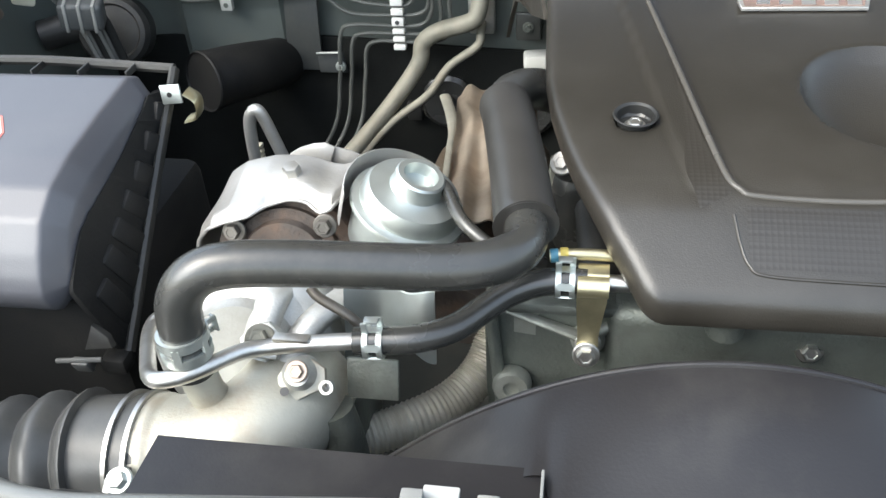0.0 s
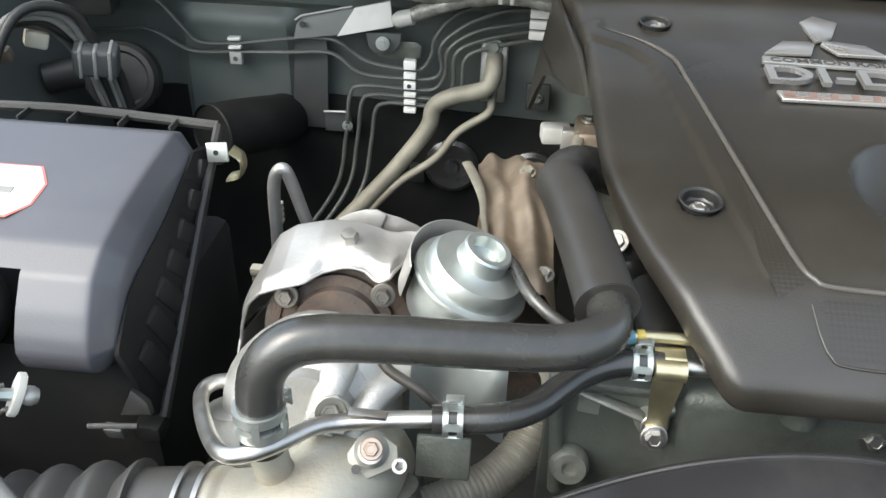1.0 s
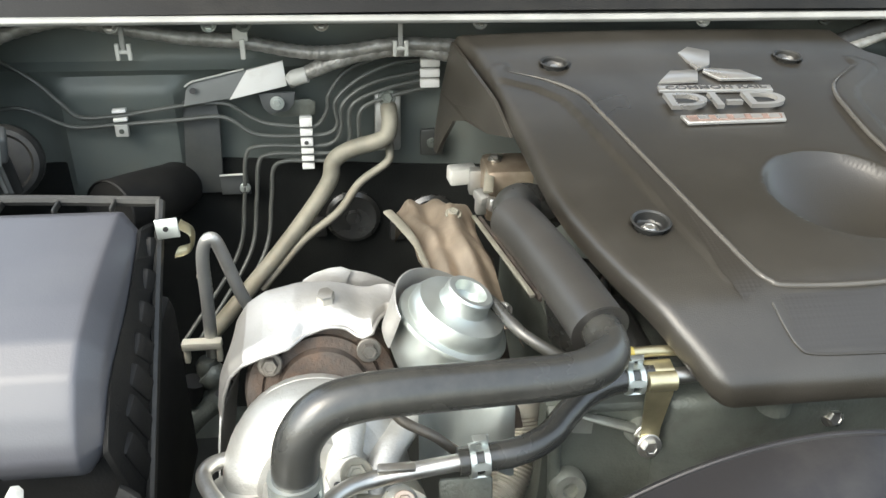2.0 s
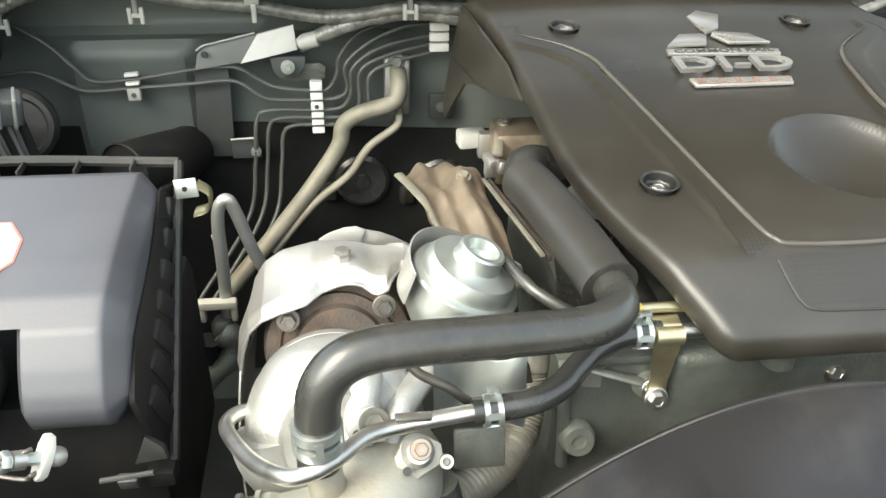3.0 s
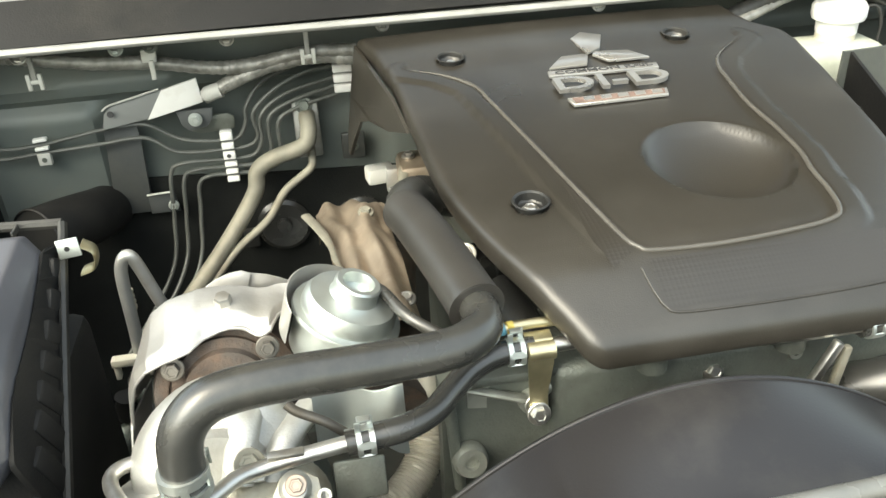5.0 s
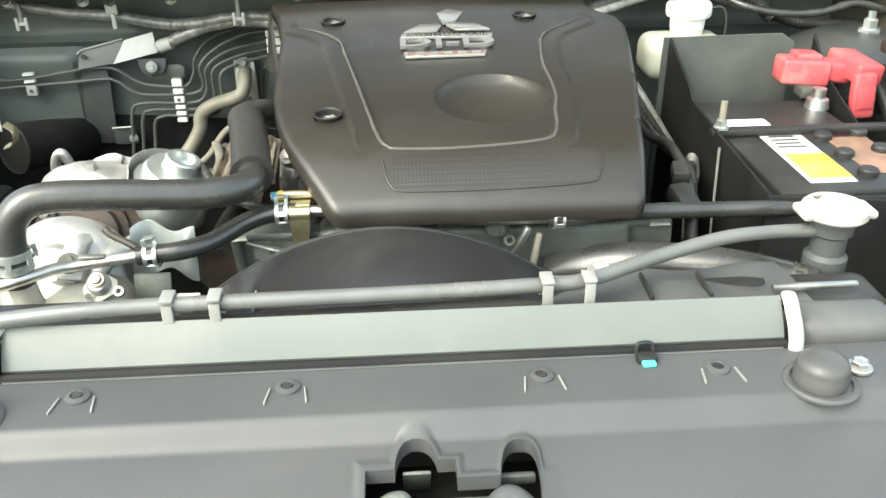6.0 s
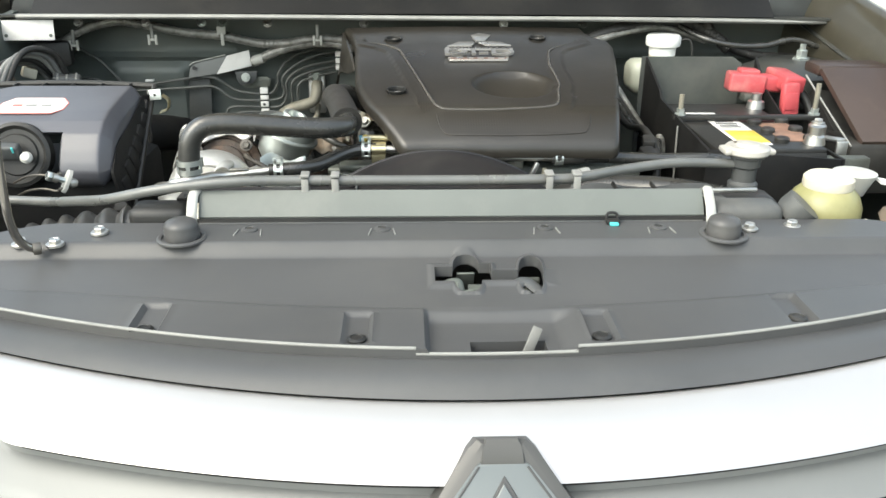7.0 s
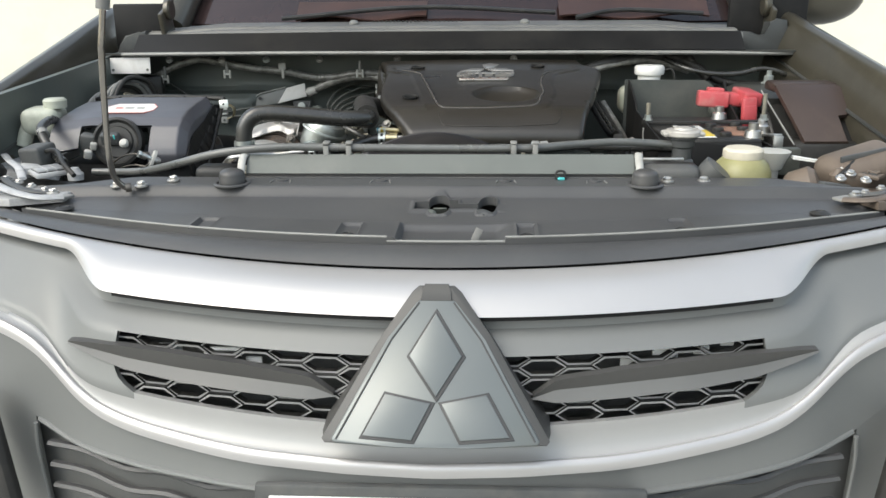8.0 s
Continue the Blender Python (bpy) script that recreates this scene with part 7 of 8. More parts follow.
# ---- air intake side ----
def air_box():
    t = thing("air_filter_box", (-0.56, 0.35, 0.80), "dark grey plastic air filter box with a rounded lid", "air box")
    prof = [(0.470, 1.057), (0.455, 1.063), (0.40, 1.058), (0.345, 1.050), (0.315, 1.042), (0.292, 1.028), (0.277, 1.008), (0.268, 0.992), (0.264, 0.980), (0.266, 0.970), (0.271, 0.961), (0.279, 0.955)]
    pl = [0.0]
    for a, b in zip(prof, prof[1:]):
        pl.append(pl[-1] + math.hypot(b[0] - a[0], b[1] - a[1]))
    def at(v):
        s = v * pl[-1]
        return float(np.interp(s, pl, [p[0] for p in prof])), float(np.interp(s, pl, [p[1] for p in prof]))
    x0, x1 = -0.735, -0.488
    bm = bmesh.new()
    nv = 72
    g = {}
    def open_at(x, y, z):
        return (-0.674 < x < -0.541 or (x < -0.60 and z < 0.995)) and z < 1.030 and y < 0.315
    def normal(v):
        a, b = at(max(0, v - 0.05)), at(min(1, v + 0.05))
        n = Vector((0, b[0] - a[0], b[1] - a[1])).normalized()
        return Vector((0, n.z, -n.y)) if n.y > 0 else Vector((0, n.z, -n.y))
    # columns across the lid: place and fall below the top surface
    cols = [(x, 0.0) for x in np.linspace(x0, -0.495, 46)] + [(-0.4920, 0.0002), (-0.4905, 0.0008), (-0.4893, 0.0020), (-0.4850, 0.0080), (-0.4795, 0.0155), (-0.4782, 0.0180), (-0.4775, 0.0210), (-0.4765, 0.028), (-0.4750, 0.040)]
    for j in range(nv + 1):
        y, z = at(j / nv)
        n = normal(j / nv)
        if n.z < 0 and n.y > 0:
            n = -n
        for i, (x, fall) in enumerate(cols):
            p = Vector((x, y, z)) - n * fall
            p.z -= 0.010 * smooth01((x0 + 0.08 - x) / 0.08)
            g[i, j] = bm.verts.new(p)
    for i in range(len(cols) - 1):
        for j in range(nv):
            if not open_at((cols[i][0] + cols[i + 1][0]) / 2, *at((j + 0.5) / nv)):
                bm.faces.new((g[i, j], g[i + 1, j], g[i + 1, j + 1], g[i, j + 1]))
    rim = [e for e in bm.edges if e.is_boundary]
    ex = bmesh.ops.extrude_edge_only(bm, edges=rim)
    for v in [v for v in ex["geom"] if isinstance(v, bmesh.types.BMVert)]:
        v.co += Vector((-0.007, 0.012, -0.006))
    bmesh.ops.delete(bm, geom=[v for v in bm.verts if not v.link_faces], context="VERTS")
    part("lid", bm, LID, t, sharp=45)
    # pocketed side wall between the lid's foot and the seam flange
    def foot(u):
        y, z = at(0.02 + 0.90 * u)
        n = normal(0.02 + 0.90 * u)
        return Vector((-0.4745, y, z)) - n * (0.012 + 0.020 * math.sin(math.pi * u))
    def seam(u):
        return Vector((-0.4645, 0.486 - 0.188 * u, 1.052 - 0.156 * u))
    part("side_wall", sheet(lambda u, v: foot(u) * (1 - v) + (seam(u) + Vector((0, 0, -0.010))) * v, 40, 6, (-0.004, 0, -0.003)), PITCH, t)
    for k in range(8):
        u = 0.06 + 0.125 * k
        a, b = foot(u), seam(u)
        part("rib", sheet(lambda p, q: a * (1 - p) + b * p + Vector((0, 0.001, 0.0015)) * q + Vector((0, 0, -0.010)) * (1 - q), 4, 1, (0, 0.0024, 0)), PITCH, t)
    # moulded steps between the pockets
    for k in range(7):
        u = 0.12 + 0.125 * k
        a, b = foot(u), seam(u) + Vector((0, 0, -0.010))
        ax = (b - a).normalized()
        az = ax.cross(seam(u + 0.01) - seam(u)).normalized()
        az = az if az.z > 0 else -az
        ay = az.cross(ax)
        c = a * 0.36 + b * 0.64
        m = Matrix(((ax.x, ay.x, az.x, c.x), (ax.y, ay.y, az.y, c.y), (ax.z, ay.z, az.z, c.z), (0, 0, 0, 1)))
        part("moulded_step", rbox(None, ((b - a).length * 0.56, 0.0185, 0.009), 0.003, m @ pose(0, 0, -0.0008, 7)), PITCH, t)
    part("flange", tube([(-0.464, 0.488, 1.056), (-0.463, 0.40, 0.985), (-0.462, 0.297, 0.897)], 0.004, 8, flat=1.4), BLACK, t)
    part("flange", tube([(-0.464, 0.488, 1.056), (-0.60, 0.492, 1.060), (-0.735, 0.492, 1.056)], 0.004, 8, flat=1.2), BLACK, t)
    for k in range(6):
        part("flange_rib", rbox((-0.50 - 0.045 * k, 0.480, 1.058), (0.002, 0.022, 0.006), 0.0005), BLACK, t)
    part("lower_box", rbox((-0.60, 0.40, 0.86), (0.265, 0.21, 0.20), 0.015), PITCH, t)
    part("front_step", rbox((-0.470, 0.290, 0.893), (0.022, 0.02, 0.016), 0.004), PITCH, t)
    cl = part("snap_clip", rbox(None, (0.0185, 0.0022, 0.0165), 0.0008, pose(-0.454, 0.453, 1.049, -12, -6, 0)), ZINC, t, "bright sprung metal clip")
    part("spring", tube([(-0.447, 0.466, 1.046), (-0.438, 0.466, 1.038), (-0.440, 0.466, 1.024), (-0.452, 0.468, 1.018)], 0.0085, 8, flat=0.2), GOLD, cl)
    part("hole", lathe([(0.0, 0.0), (0.0022, 0.0), (0.0022, 0.0006), (0.0, 0.0006)], facing((-0.455, 0.4517, 1.049), (0, -1, 0.2)), 14), PITCH, cl)
    # decal
    dz = Vector((-0.607, 0.362, 1.0526))
    m = facing(dz, (0, -0.15, 1))
    octa = [(-0.049, -0.015), (-0.036, -0.031), (0.036, -0.031), (0.049, -0.015), (0.049, 0.010), (0.036, 0.031), (-0.036, 0.031), (-0.049, 0.010)]
    dec = part("decal", plate(octa, 0.0006, m @ pose(0, 0, 0.0004)), REDINK, t, "red edged white decal")
    part("decal_face", plate([(x * 0.965, y * 0.945) for x, y in octa], 0.0006, m @ pose(0, 0, 0.0008)), PAPER, dec, "white face")
    for k, (dx, w, mt) in enumerate(((-0.022, 0.014, REDINK), (-0.002, 0.016, CLIP), (0.020, 0.014, CLIP))):
        part("print_bar", rbox(None, (w, 0.007, 0.0004), 0, m @ pose(dx, -0.001, 0.0012)), mt, dec)
    # sensor duct seen in the lid's opening
    ring = part("duct_ring", lathe([(0.040, 0), (0.046, 0.003), (0.046, 0.022), (0.041, 0.025), (0.036, 0.020), (0.030, 0.020), (0.028, 0.023), (0.0, 0.023)], facing((-0.606, 0.298, 0.996), (0.05, -1, 0.30)), 40), BLACK, t)
    part("sensor_plug", rbox(None, (0.034, 0.016, 0.022), 0.004, pose(-0.612, 0.268, 1.010, 20, 0, 0), seg=3), DIMGREY, ring)
    part("plug_mark", rbox(None, (0.0026, 0.002, 0.009), 0.0005, pose(-0.601, 0.258, 1.014, 20, 0, 0)), TEAL, ring, "teal mark")
    part("knob", lathe([(0.0, -0.006), (0.0075, -0.006), (0.0085, 0.0), (0.006, 0.004), (0.0, 0.005)], facing((-0.586, 0.262, 1.003), (0.1, -0.8, 0.6)), 18), PALE, ring, "pale round knob")
    part("support", rbox(None, (0.030, 0.020, 0.034), 0.005, pose(-0.660, 0.285, 1.000, 10, 8, 0), seg=3), DIMGREY, t)
    for p, q in (((-0.655, 0.262, 0.982), 0.0085), ((-0.645, 0.266, 0.996), 0.0070)):
        part("pale_plug", rbox(None, (q * 1.7, q * 1.5, q * 1.9), q * 0.35, pose(*p, 15, 12, 20), seg=3), PALE, t, "pale plastic plug")
    # duct clamp: star-head screw through a folded lug into a barrel, two wire loops
    ca = Vector((-0.72, -0.52, 0.46)).normalized()
    cl = Vector((-0.5235, 0.222, 0.9825))
    qm = facing(cl + ca * 0.0165, ca)
    screw = part("clamp_screw", lathe([(0.0, -0.030), (0.0042, -0.030), (0.0042, 0.0), (0.0064, 0.0), (0.0070, 0.0012), (0.0070, 0.0046), (0.0060, 0.0058), (0.0, 0.0058)], qm, 6), ZINC, t, "bright star-head clamp screw")
    for a in (0, 60, 120):
        part("slot", rbox(None, (0.0084, 0.0014, 0.0010), 0.0002, qm @ pose(0, 0, 0.0058, 0, 0, a)), INK, screw)
    part("collar", lathe([(0.0, -0.009), (0.0062, -0.009), (0.0062, -0.001), (0.0, -0.001)], qm, 20), STEEL, screw)
    lug = [(-0.0060, -0.0165), (0.0020, -0.0165), (0.0066, -0.0100), (0.0074, 0.0020), (0.0062, 0.0110), (0.0020, 0.0165), (-0.0050, 0.0150), (-0.0080, 0.0060), (-0.0078, -0.0080)]
    part("clamp_lug", plate(lug, 0.0055, facing(cl - ca * 0.002, ca), b=0.0016), PALE, t, "folded pale clamp lug")
    part("clamp_barrel", lathe([(0.0, -0.006), (0.0050, -0.005), (0.0066, -0.002), (0.0066, 0.002), (0.0050, 0.005), (0.0, 0.006)], facing(cl - ca * 0.013, ca), 20), CAST, t)
    for dz in (0.0095, -0.0105):
        p = cl + Vector((-0.004, -0.004, dz))
        part("clamp_wire", tube([p + Vector((0.004, 0.003, 0.0)), p, p + Vector((-0.006, 0.001, -0.004)), p + Vector((-0.025, 0.004, -0.002)), p + Vector((-0.050, 0.014, -0.008)), p + Vector((-0.075, 0.030, -0.022))], 0.0016, 8), DULL, t)
    # lower front ledge with a hinge lug
    part("ledge", plate([(-0.484, 0.917), (-0.460, 0.920), (-0.463, 0.929), (-0.475, 0.938)], 0.006, Matrix(((1, 0, 0, 0), (0, 0.3, -1, 0.0), (0, 1, 0.3, 0), (0, 0, 0, 1))), b=0.001), BLACK, t)
    hinge = part("hinge_lug", rbox(None, (0.015, 0.008, 0.014), 0.002, pose(-0.491, 0.276, 0.900, 20, 0, 0)), DIMGREY, t)
    part("hinge_bar", tube([(-0.510, 0.272, 0.906), (-0.472, 0.275, 0.908)], 0.0022, 8, smooth=False), DIMGREY, hinge)


air_box()

sd = thing("snorkel_duct", (-0.56, 0.88, 0.88), "black plastic snorkel duct mouth on the firewall", "duct")
part("duct", tube([(-0.595, 0.793, 0.893), (-0.575, 0.825, 0.888), (-0.556, 0.865, 0.878), (-0.545, 0.905, 0.866), (-0.540, 0.938, 0.858)], 0.0390, 36, rf=lambda q: 1.0 - 0.12 * q), PITCH, sd)
part("rim", lathe([(0.0390, -0.003), (0.0402, -0.002), (0.0404, 0.001), (0.0390, 0.003), (0.0376, 0.0), (0.0366, -0.030), (0.0, -0.030)], facing((-0.5955, 0.7925, 0.893), (-0.55, -0.83, 0.12)), 40, False), PITCH, sd)

lt = thing("coolant_tank", (-0.75, 0.30, 0.95), "pale translucent coolant expansion tank by the wing", "reservoir")
part("tank", rbox(None, (0.070, 0.085, 0.050), 0.016, pose(-0.782, 0.365, 1.030, 0, 0, 10), seg=4), HAZYTANK, lt)
part("spout", tube([(-0.800, 0.345, 1.030), (-0.806, 0.335, 1.008), (-0.812, 0.330, 0.985)], 0.014, 16), HAZYTANK, lt)
part("cap", lathe([(0.021, 0), (0.022, 0.014), (0.018, 0.018), (0, 0.019)], pose(-0.757, 0.365, 1.054), 24), HAZYTANK, lt)
part("hose", tube([(-0.745, 0.345, 1.028), (-0.735, 0.30, 1.040), (-0.715, 0.22, 1.034), (-0.680, 0.18, 1.004), (-0.640, 0.14, 0.990)], 0.008, 12), RUBBER, lt, "black rubber hose")
part("hose_clamp", tube([(-0.7105, 0.214, 1.031), (-0.703, 0.206, 1.026)], 0.0098, 12, smooth=False), CLIP, lt)

# ---- firewall pipes ----
def ac_pipes():
    t = thing("air_conditioning_pipes", (-0.25, 0.9, 0.9), "dull bare alloy air conditioning pipes bolted to the firewall", "pipe")
    part("suction_pipe", tube([(-0.247, 0.935, 0.970), (-0.247, 0.912, 0.968), (-0.247, 0.900, 0.955), (-0.256, 0.892, 0.938), (-0.300, 0.894, 0.923), (-0.324, 0.896, 0.905), (-0.334, 0.892, 0.872), (-0.386, 0.868, 0.806), (-0.456, 0.83, 0.735), (-0.50, 0.81, 0.69)], 0.0115, 18), TUBE, t)
    part("liquid_pipe", tube([(-0.247, 0.935, 0.925), (-0.247, 0.905, 0.915), (-0.252, 0.898, 0.900), (-0.290, 0.892, 0.873), (-0.320, 0.882, 0.835), (-0.370, 0.866, 0.800), (-0.43, 0.84, 0.74)], 0.0058, 12), TUBE, t)
    part("flange", rbox((-0.248, 0.930, 0.948), (0.036, 0.012, 0.085), 0.004), CAST, t)
    bolt((-0.249, 0.922, 0.985), (0, -1, 0.2), t, 0.008, BLOCK)


ac_pipes()


def brake_lines():
    t = thing("brake_lines", (-0.4, 0.92, 0.95), "thin grey brake pipes held by pale clips on the firewall", "brake pipes")
    runs = (
        [(-0.80, 0.925, 1.075), (-0.74, 0.922, 1.046), (-0.696, 0.916, 1.019), (-0.667, 0.912, 0.989), (-0.646, 0.912, 0.970), (-0.592, 0.912, 0.972), (-0.519, 0.912, 0.983), (-0.474, 0.912, 0.986), (-0.455, 0.912, 0.982), (-0.430, 0.914, 0.964), (-0.407, 0.912, 0.955), (-0.358, 0.912, 0.950), (-0.340, 0.912, 0.955), (-0.329, 0.913, 0.975), (-0.326, 0.914, 0.995), (-0.299, 0.918, 1.026), (-0.24, 0.924, 1.046), (-0.20, 0.925, 1.050)],
        [(-0.82, 0.922, 0.972), (-0.76, 0.916, 0.979), (-0.714, 0.912, 0.983), (-0.673, 0.912, 0.962), (-0.650, 0.912, 0.956), (-0.602, 0.912, 0.959), (-0.53, 0.912, 0.963), (-0.477, 0.912, 0.967), (-0.455, 0.912, 0.961), (-0.424, 0.912, 0.940), (-0.359, 0.912, 0.937), (-0.328, 0.912, 0.940), (-0.316, 0.912, 0.954), (-0.318, 0.913, 0.985), (-0.285, 0.917, 1.014), (-0.24, 0.922, 1.032), (-0.20, 0.925, 1.036)],
        [(-0.54, 0.80, 0.68), (-0.465, 0.88, 0.77), (-0.449, 0.906, 0.847), (-0.442, 0.912, 0.908), (-0.423, 0.912, 0.923), (-0.36, 0.912, 0.922), (-0.326, 0.912, 0.925), (-0.312, 0.912, 0.945), (-0.308, 0.914, 0.980), (-0.270, 0.918, 1.006), (-0.20, 0.925, 1.020)],
        [(-0.52, 0.80, 0.68), (-0.448, 0.88, 0.77), (-0.433, 0.906, 0.842), (-0.426, 0.912, 0.898), (-0.408, 0.912, 0.911), (-0.36, 0.912, 0.911), (-0.318, 0.912, 0.912), (-0.301, 0.912, 0.930), (-0.298, 0.914, 0.975), (-0.262, 0.918, 0.995), (-0.20, 0.925, 1.008)],
        [(-0.50, 0.80, 0.68), (-0.428, 0.88, 0.77), (-0.413, 0.906, 0.842), (-0.407, 0.912, 0.888), (-0.390, 0.912, 0.900), (-0.36, 0.912, 0.900), (-0.308, 0.912, 0.901), (-0.289, 0.912, 0.920), (-0.286, 0.914, 0.968), (-0.255, 0.918, 0.985), (-0.20, 0.925, 0.996)])
    for pts in runs:
        part("pipe", tube(pts, 0.0029, 8), LINE, t)
    comb = part("comb_clip", rbox((-0.359, 0.917, 0.928), (0.015, 0.004, 0.074), 0.001), CLIP, t, "ivory comb clip")
    for z0, z1 in ((0.9525, 0.9645), (0.9395, 0.9480), (0.9245, 0.9350), (0.9135, 0.9195), (0.9025, 0.9085), (0.8905, 0.8975)):
        part("segment", rbox((-0.3585, 0.909, (z0 + z1) / 2), (0.0165, 0.010, z1 - z0), 0.001), WHITE, comb)
    part("rivet_hole", lathe([(0.0, 0.0), (0.0030, 0.0), (0.0030, 0.0006), (0.0, 0.0006)], facing((-0.359, 0.9038, 0.9298), (0, -1, 0)), 14), INK, comb)
    side = part("side_clip", rbox((-0.597, 0.912, 0.9515), (0.0165, 0.009, 0.0165), 0.001), PALE, t, "pale pipe clip")
    for z in (0.9795, 0.9675):
        part("tab", rbox(None, (0.0175, 0.009, 0.0042), 0.0008, pose(-0.596, 0.909, z, 0, -4, 0)), WHITE, side)
    part("rivet_hole", lathe([(0.0, 0.0), (0.0034, 0.0), (0.0034, 0.0006), (0.0, 0.0006)], facing((-0.597, 0.9073, 0.951), (0, -1, 0)), 14), BLOCK, side)
    for k in range(3):
        part("clip", rbox((-0.192, 0.915, 1.035 - 0.014 * k), (0.026, 0.010, 0.011), 0.0015), PAPER, t, "white pipe clip")


brake_lines()


def wall_bracket():
    t = thing("firewall_bracket", (-0.47, 0.91, 0.9), "grey folded steel bracket with a pale flap on the firewall", "bracket")
    def upright(y):
        return Matrix(((1, 0, 0, 0), (0, 0, -1, y), (0, 1, 0, 0), (0, 0, 0, 1)))
    body = part("plate", plate([(-0.513, 0.985), (-0.508, 1.006), (-0.499, 1.016), (-0.484, 1.020), (-0.383, 1.044), (-0.380, 1.012), (-0.454, 0.995)], 0.003, upright(0.903), b=0.0008), BUMPER, t)
    part("edge_fold", tube([(-0.508, 0.899, 1.013), (-0.499, 0.899, 1.0190), (-0.484, 0.899, 1.0228), (-0.432, 0.899, 1.0352)], 0.0013, 6), PALE, body, "pale line along the fold")
    part("pale_flap", plate([(-0.4535, 0.9945), (-0.429, 1.0330), (-0.3825, 1.0450), (-0.3790, 1.0120)], 0.003, upright(0.898), b=0.0008), PAPER, body, "pale grey upper flap")
    part("small_hole", lathe([(0.0042, 0), (0.0042, 0.001), (0, 0.001)], facing((-0.4985, 0.8992, 1.0075), (0, -1, 0)), 14), INK, body)
    part("column", plate([(-0.518, 0.985), (-0.474, 0.985), (-0.473, 0.960), (-0.478, 0.850), (-0.529, 0.850), (-0.520, 0.950)], 0.003, upright(0.924), b=0.0008), COLUMN, t)
    part("foot", plate([(-0.480, 0.880), (-0.444, 0.8815), (-0.440, 0.850), (-0.480, 0.850)], 0.003, upright(0.916), b=0.0008), COLUMN, t)
    part("foot_edge", tube([(-0.480, 0.911, 0.8815), (-0.444, 0.911, 0.8830)], 0.0014, 6, smooth=False), PALE, t)
    part("tab", plate([(-0.417, 1.000), (-0.370, 1.000), (-0.372, 0.985), (-0.380, 0.975), (-0.405, 0.971), (-0.413, 0.980)], 0.004, upright(0.906), b=0.0012), DIMGREY, t)
    part("olive_arm", plate([(-0.412, 0.976), (-0.402, 0.9655), (-0.390, 0.962), (-0.346, 0.965), (-0.3445, 0.982), (-0.352, 0.987), (-0.372, 0.986)], 0.003, upright(0.916), b=0.0008), TIMING, t, "dull olive support arm")
    part("nut_seat", lathe([(0.0092, 0), (0.0092, 0.0022), (0.0, 0.0022)], facing((-0.3935, 0.9015, 0.9880), (0, -1, 0.1)), 24), ZINC, t)
    bolt((-0.3935, 0.8995, 0.9880), (0, -1, 0.1), t, 0.0052, ZINC)
    bolt((-0.447, 0.911, 0.862), (0, -1, 0.1), t, 0.005, ZINC)


wall_bracket()


def harness(name, pts, r, label, rings=60, material=None):
    t = thing(name, pts[len(pts) // 2], label, "wiring")
    part("conduit", tube(pts, r, 14, n=24, rf=lambda s: 1 + 0.05 * math.sin(s * 2 * math.pi * rings) + 0.04 * math.sin(s * 37)), material or WRAP, t)
    return t


h1 = harness("wiring_loom", [(-0.80, 0.86, 1.045), (-0.745, 0.865, 1.067), (-0.702, 0.870, 1.090), (-0.641, 0.870, 1.106), (-0.60, 0.870, 1.102), (-0.567, 0.872, 1.096), (-0.502, 0.874, 1.084), (-0.43, 0.876, 1.077), (-0.36, 0.878, 1.063), (-0.31, 0.878, 1.062), (-0.235, 0.876, 1.072), (-0.16, 0.876, 1.068), (-0.05, 0.86, 1.07)], 0.0085, "ribbed grey wiring loom clipped along the bulkhead")
h2 = harness("wiring_loom", [(-0.375, 0.894, 1.020), (-0.33, 0.886, 1.042), (-0.28, 0.882, 1.058), (-0.22, 0.88, 1.064), (-0.15, 0.88, 1.052)], 0.0095, "ribbed grey wiring branch joining the loom", 30)
harness("wiring_loom", [(0.20, 0.82, 1.03), (0.28, 0.81, 1.07), (0.36, 0.82, 1.10), (0.45, 0.86, 1.108), (0.53, 0.865, 1.105), (0.575, 0.84, 1.085), (0.60, 0.82, 1.06)], 0.012, "black wiring loom arching over the bulkhead", 50, BLACK)
h4 = harness("wiring_loom", [(0.548, 0.86, 1.128), (0.560, 0.85, 1.105), (0.592, 0.848, 1.072), (0.635, 0.845, 1.053), (0.680, 0.84, 1.045), (0.770, 0.83, 1.042)], 0.0095, "thick black wiring loom beside the battery", 40, BLACK)
harness("wiring_loom", [(0.24, 0.80, 1.055), (0.32, 0.80, 1.082), (0.40, 0.83, 1.098), (0.48, 0.86, 1.098), (0.56, 0.85, 1.075)], 0.007, "grey wiring loom above the reservoir", 50)
harness("wiring_loom", [(0.50, 0.845, 1.105), (0.545, 0.80, 1.085), (0.60, 0.79, 1.075), (0.66, 0.79, 1.075), (0.72, 0.80, 1.085), (0.78, 0.80, 1.070)], 0.006, "black wiring loom round the suspension tower", 40, RUBBER)
for hh, x, y, z in ((h1, -0.722, 0.858, 1.070), (h1, -0.565, 0.858, 1.082), (h1, -0.235, 0.858, 1.082)):
    c = part("clip", rbox((x, y, z - 0.010), (0.018, 0.006, 0.005), 0.0012), PALE, hh, "pale loom clip")
    for k in (-1, 1):
        part("prong", rbox((x + k * 0.007, y - 0.001, z - 0.010), (0.005, 0.005, 0.020), 0.001), PALE, c)
    part("stem", rbox((x, y, z + 0.006), (0.006, 0.004, 0.030), 0.001), CLIP, c)
saddle = part("clip", rbox((-0.428, 0.862, 1.090), (0.018, 0.006, 0.016), 0.0015), PALE, h1, "pale loom clip")
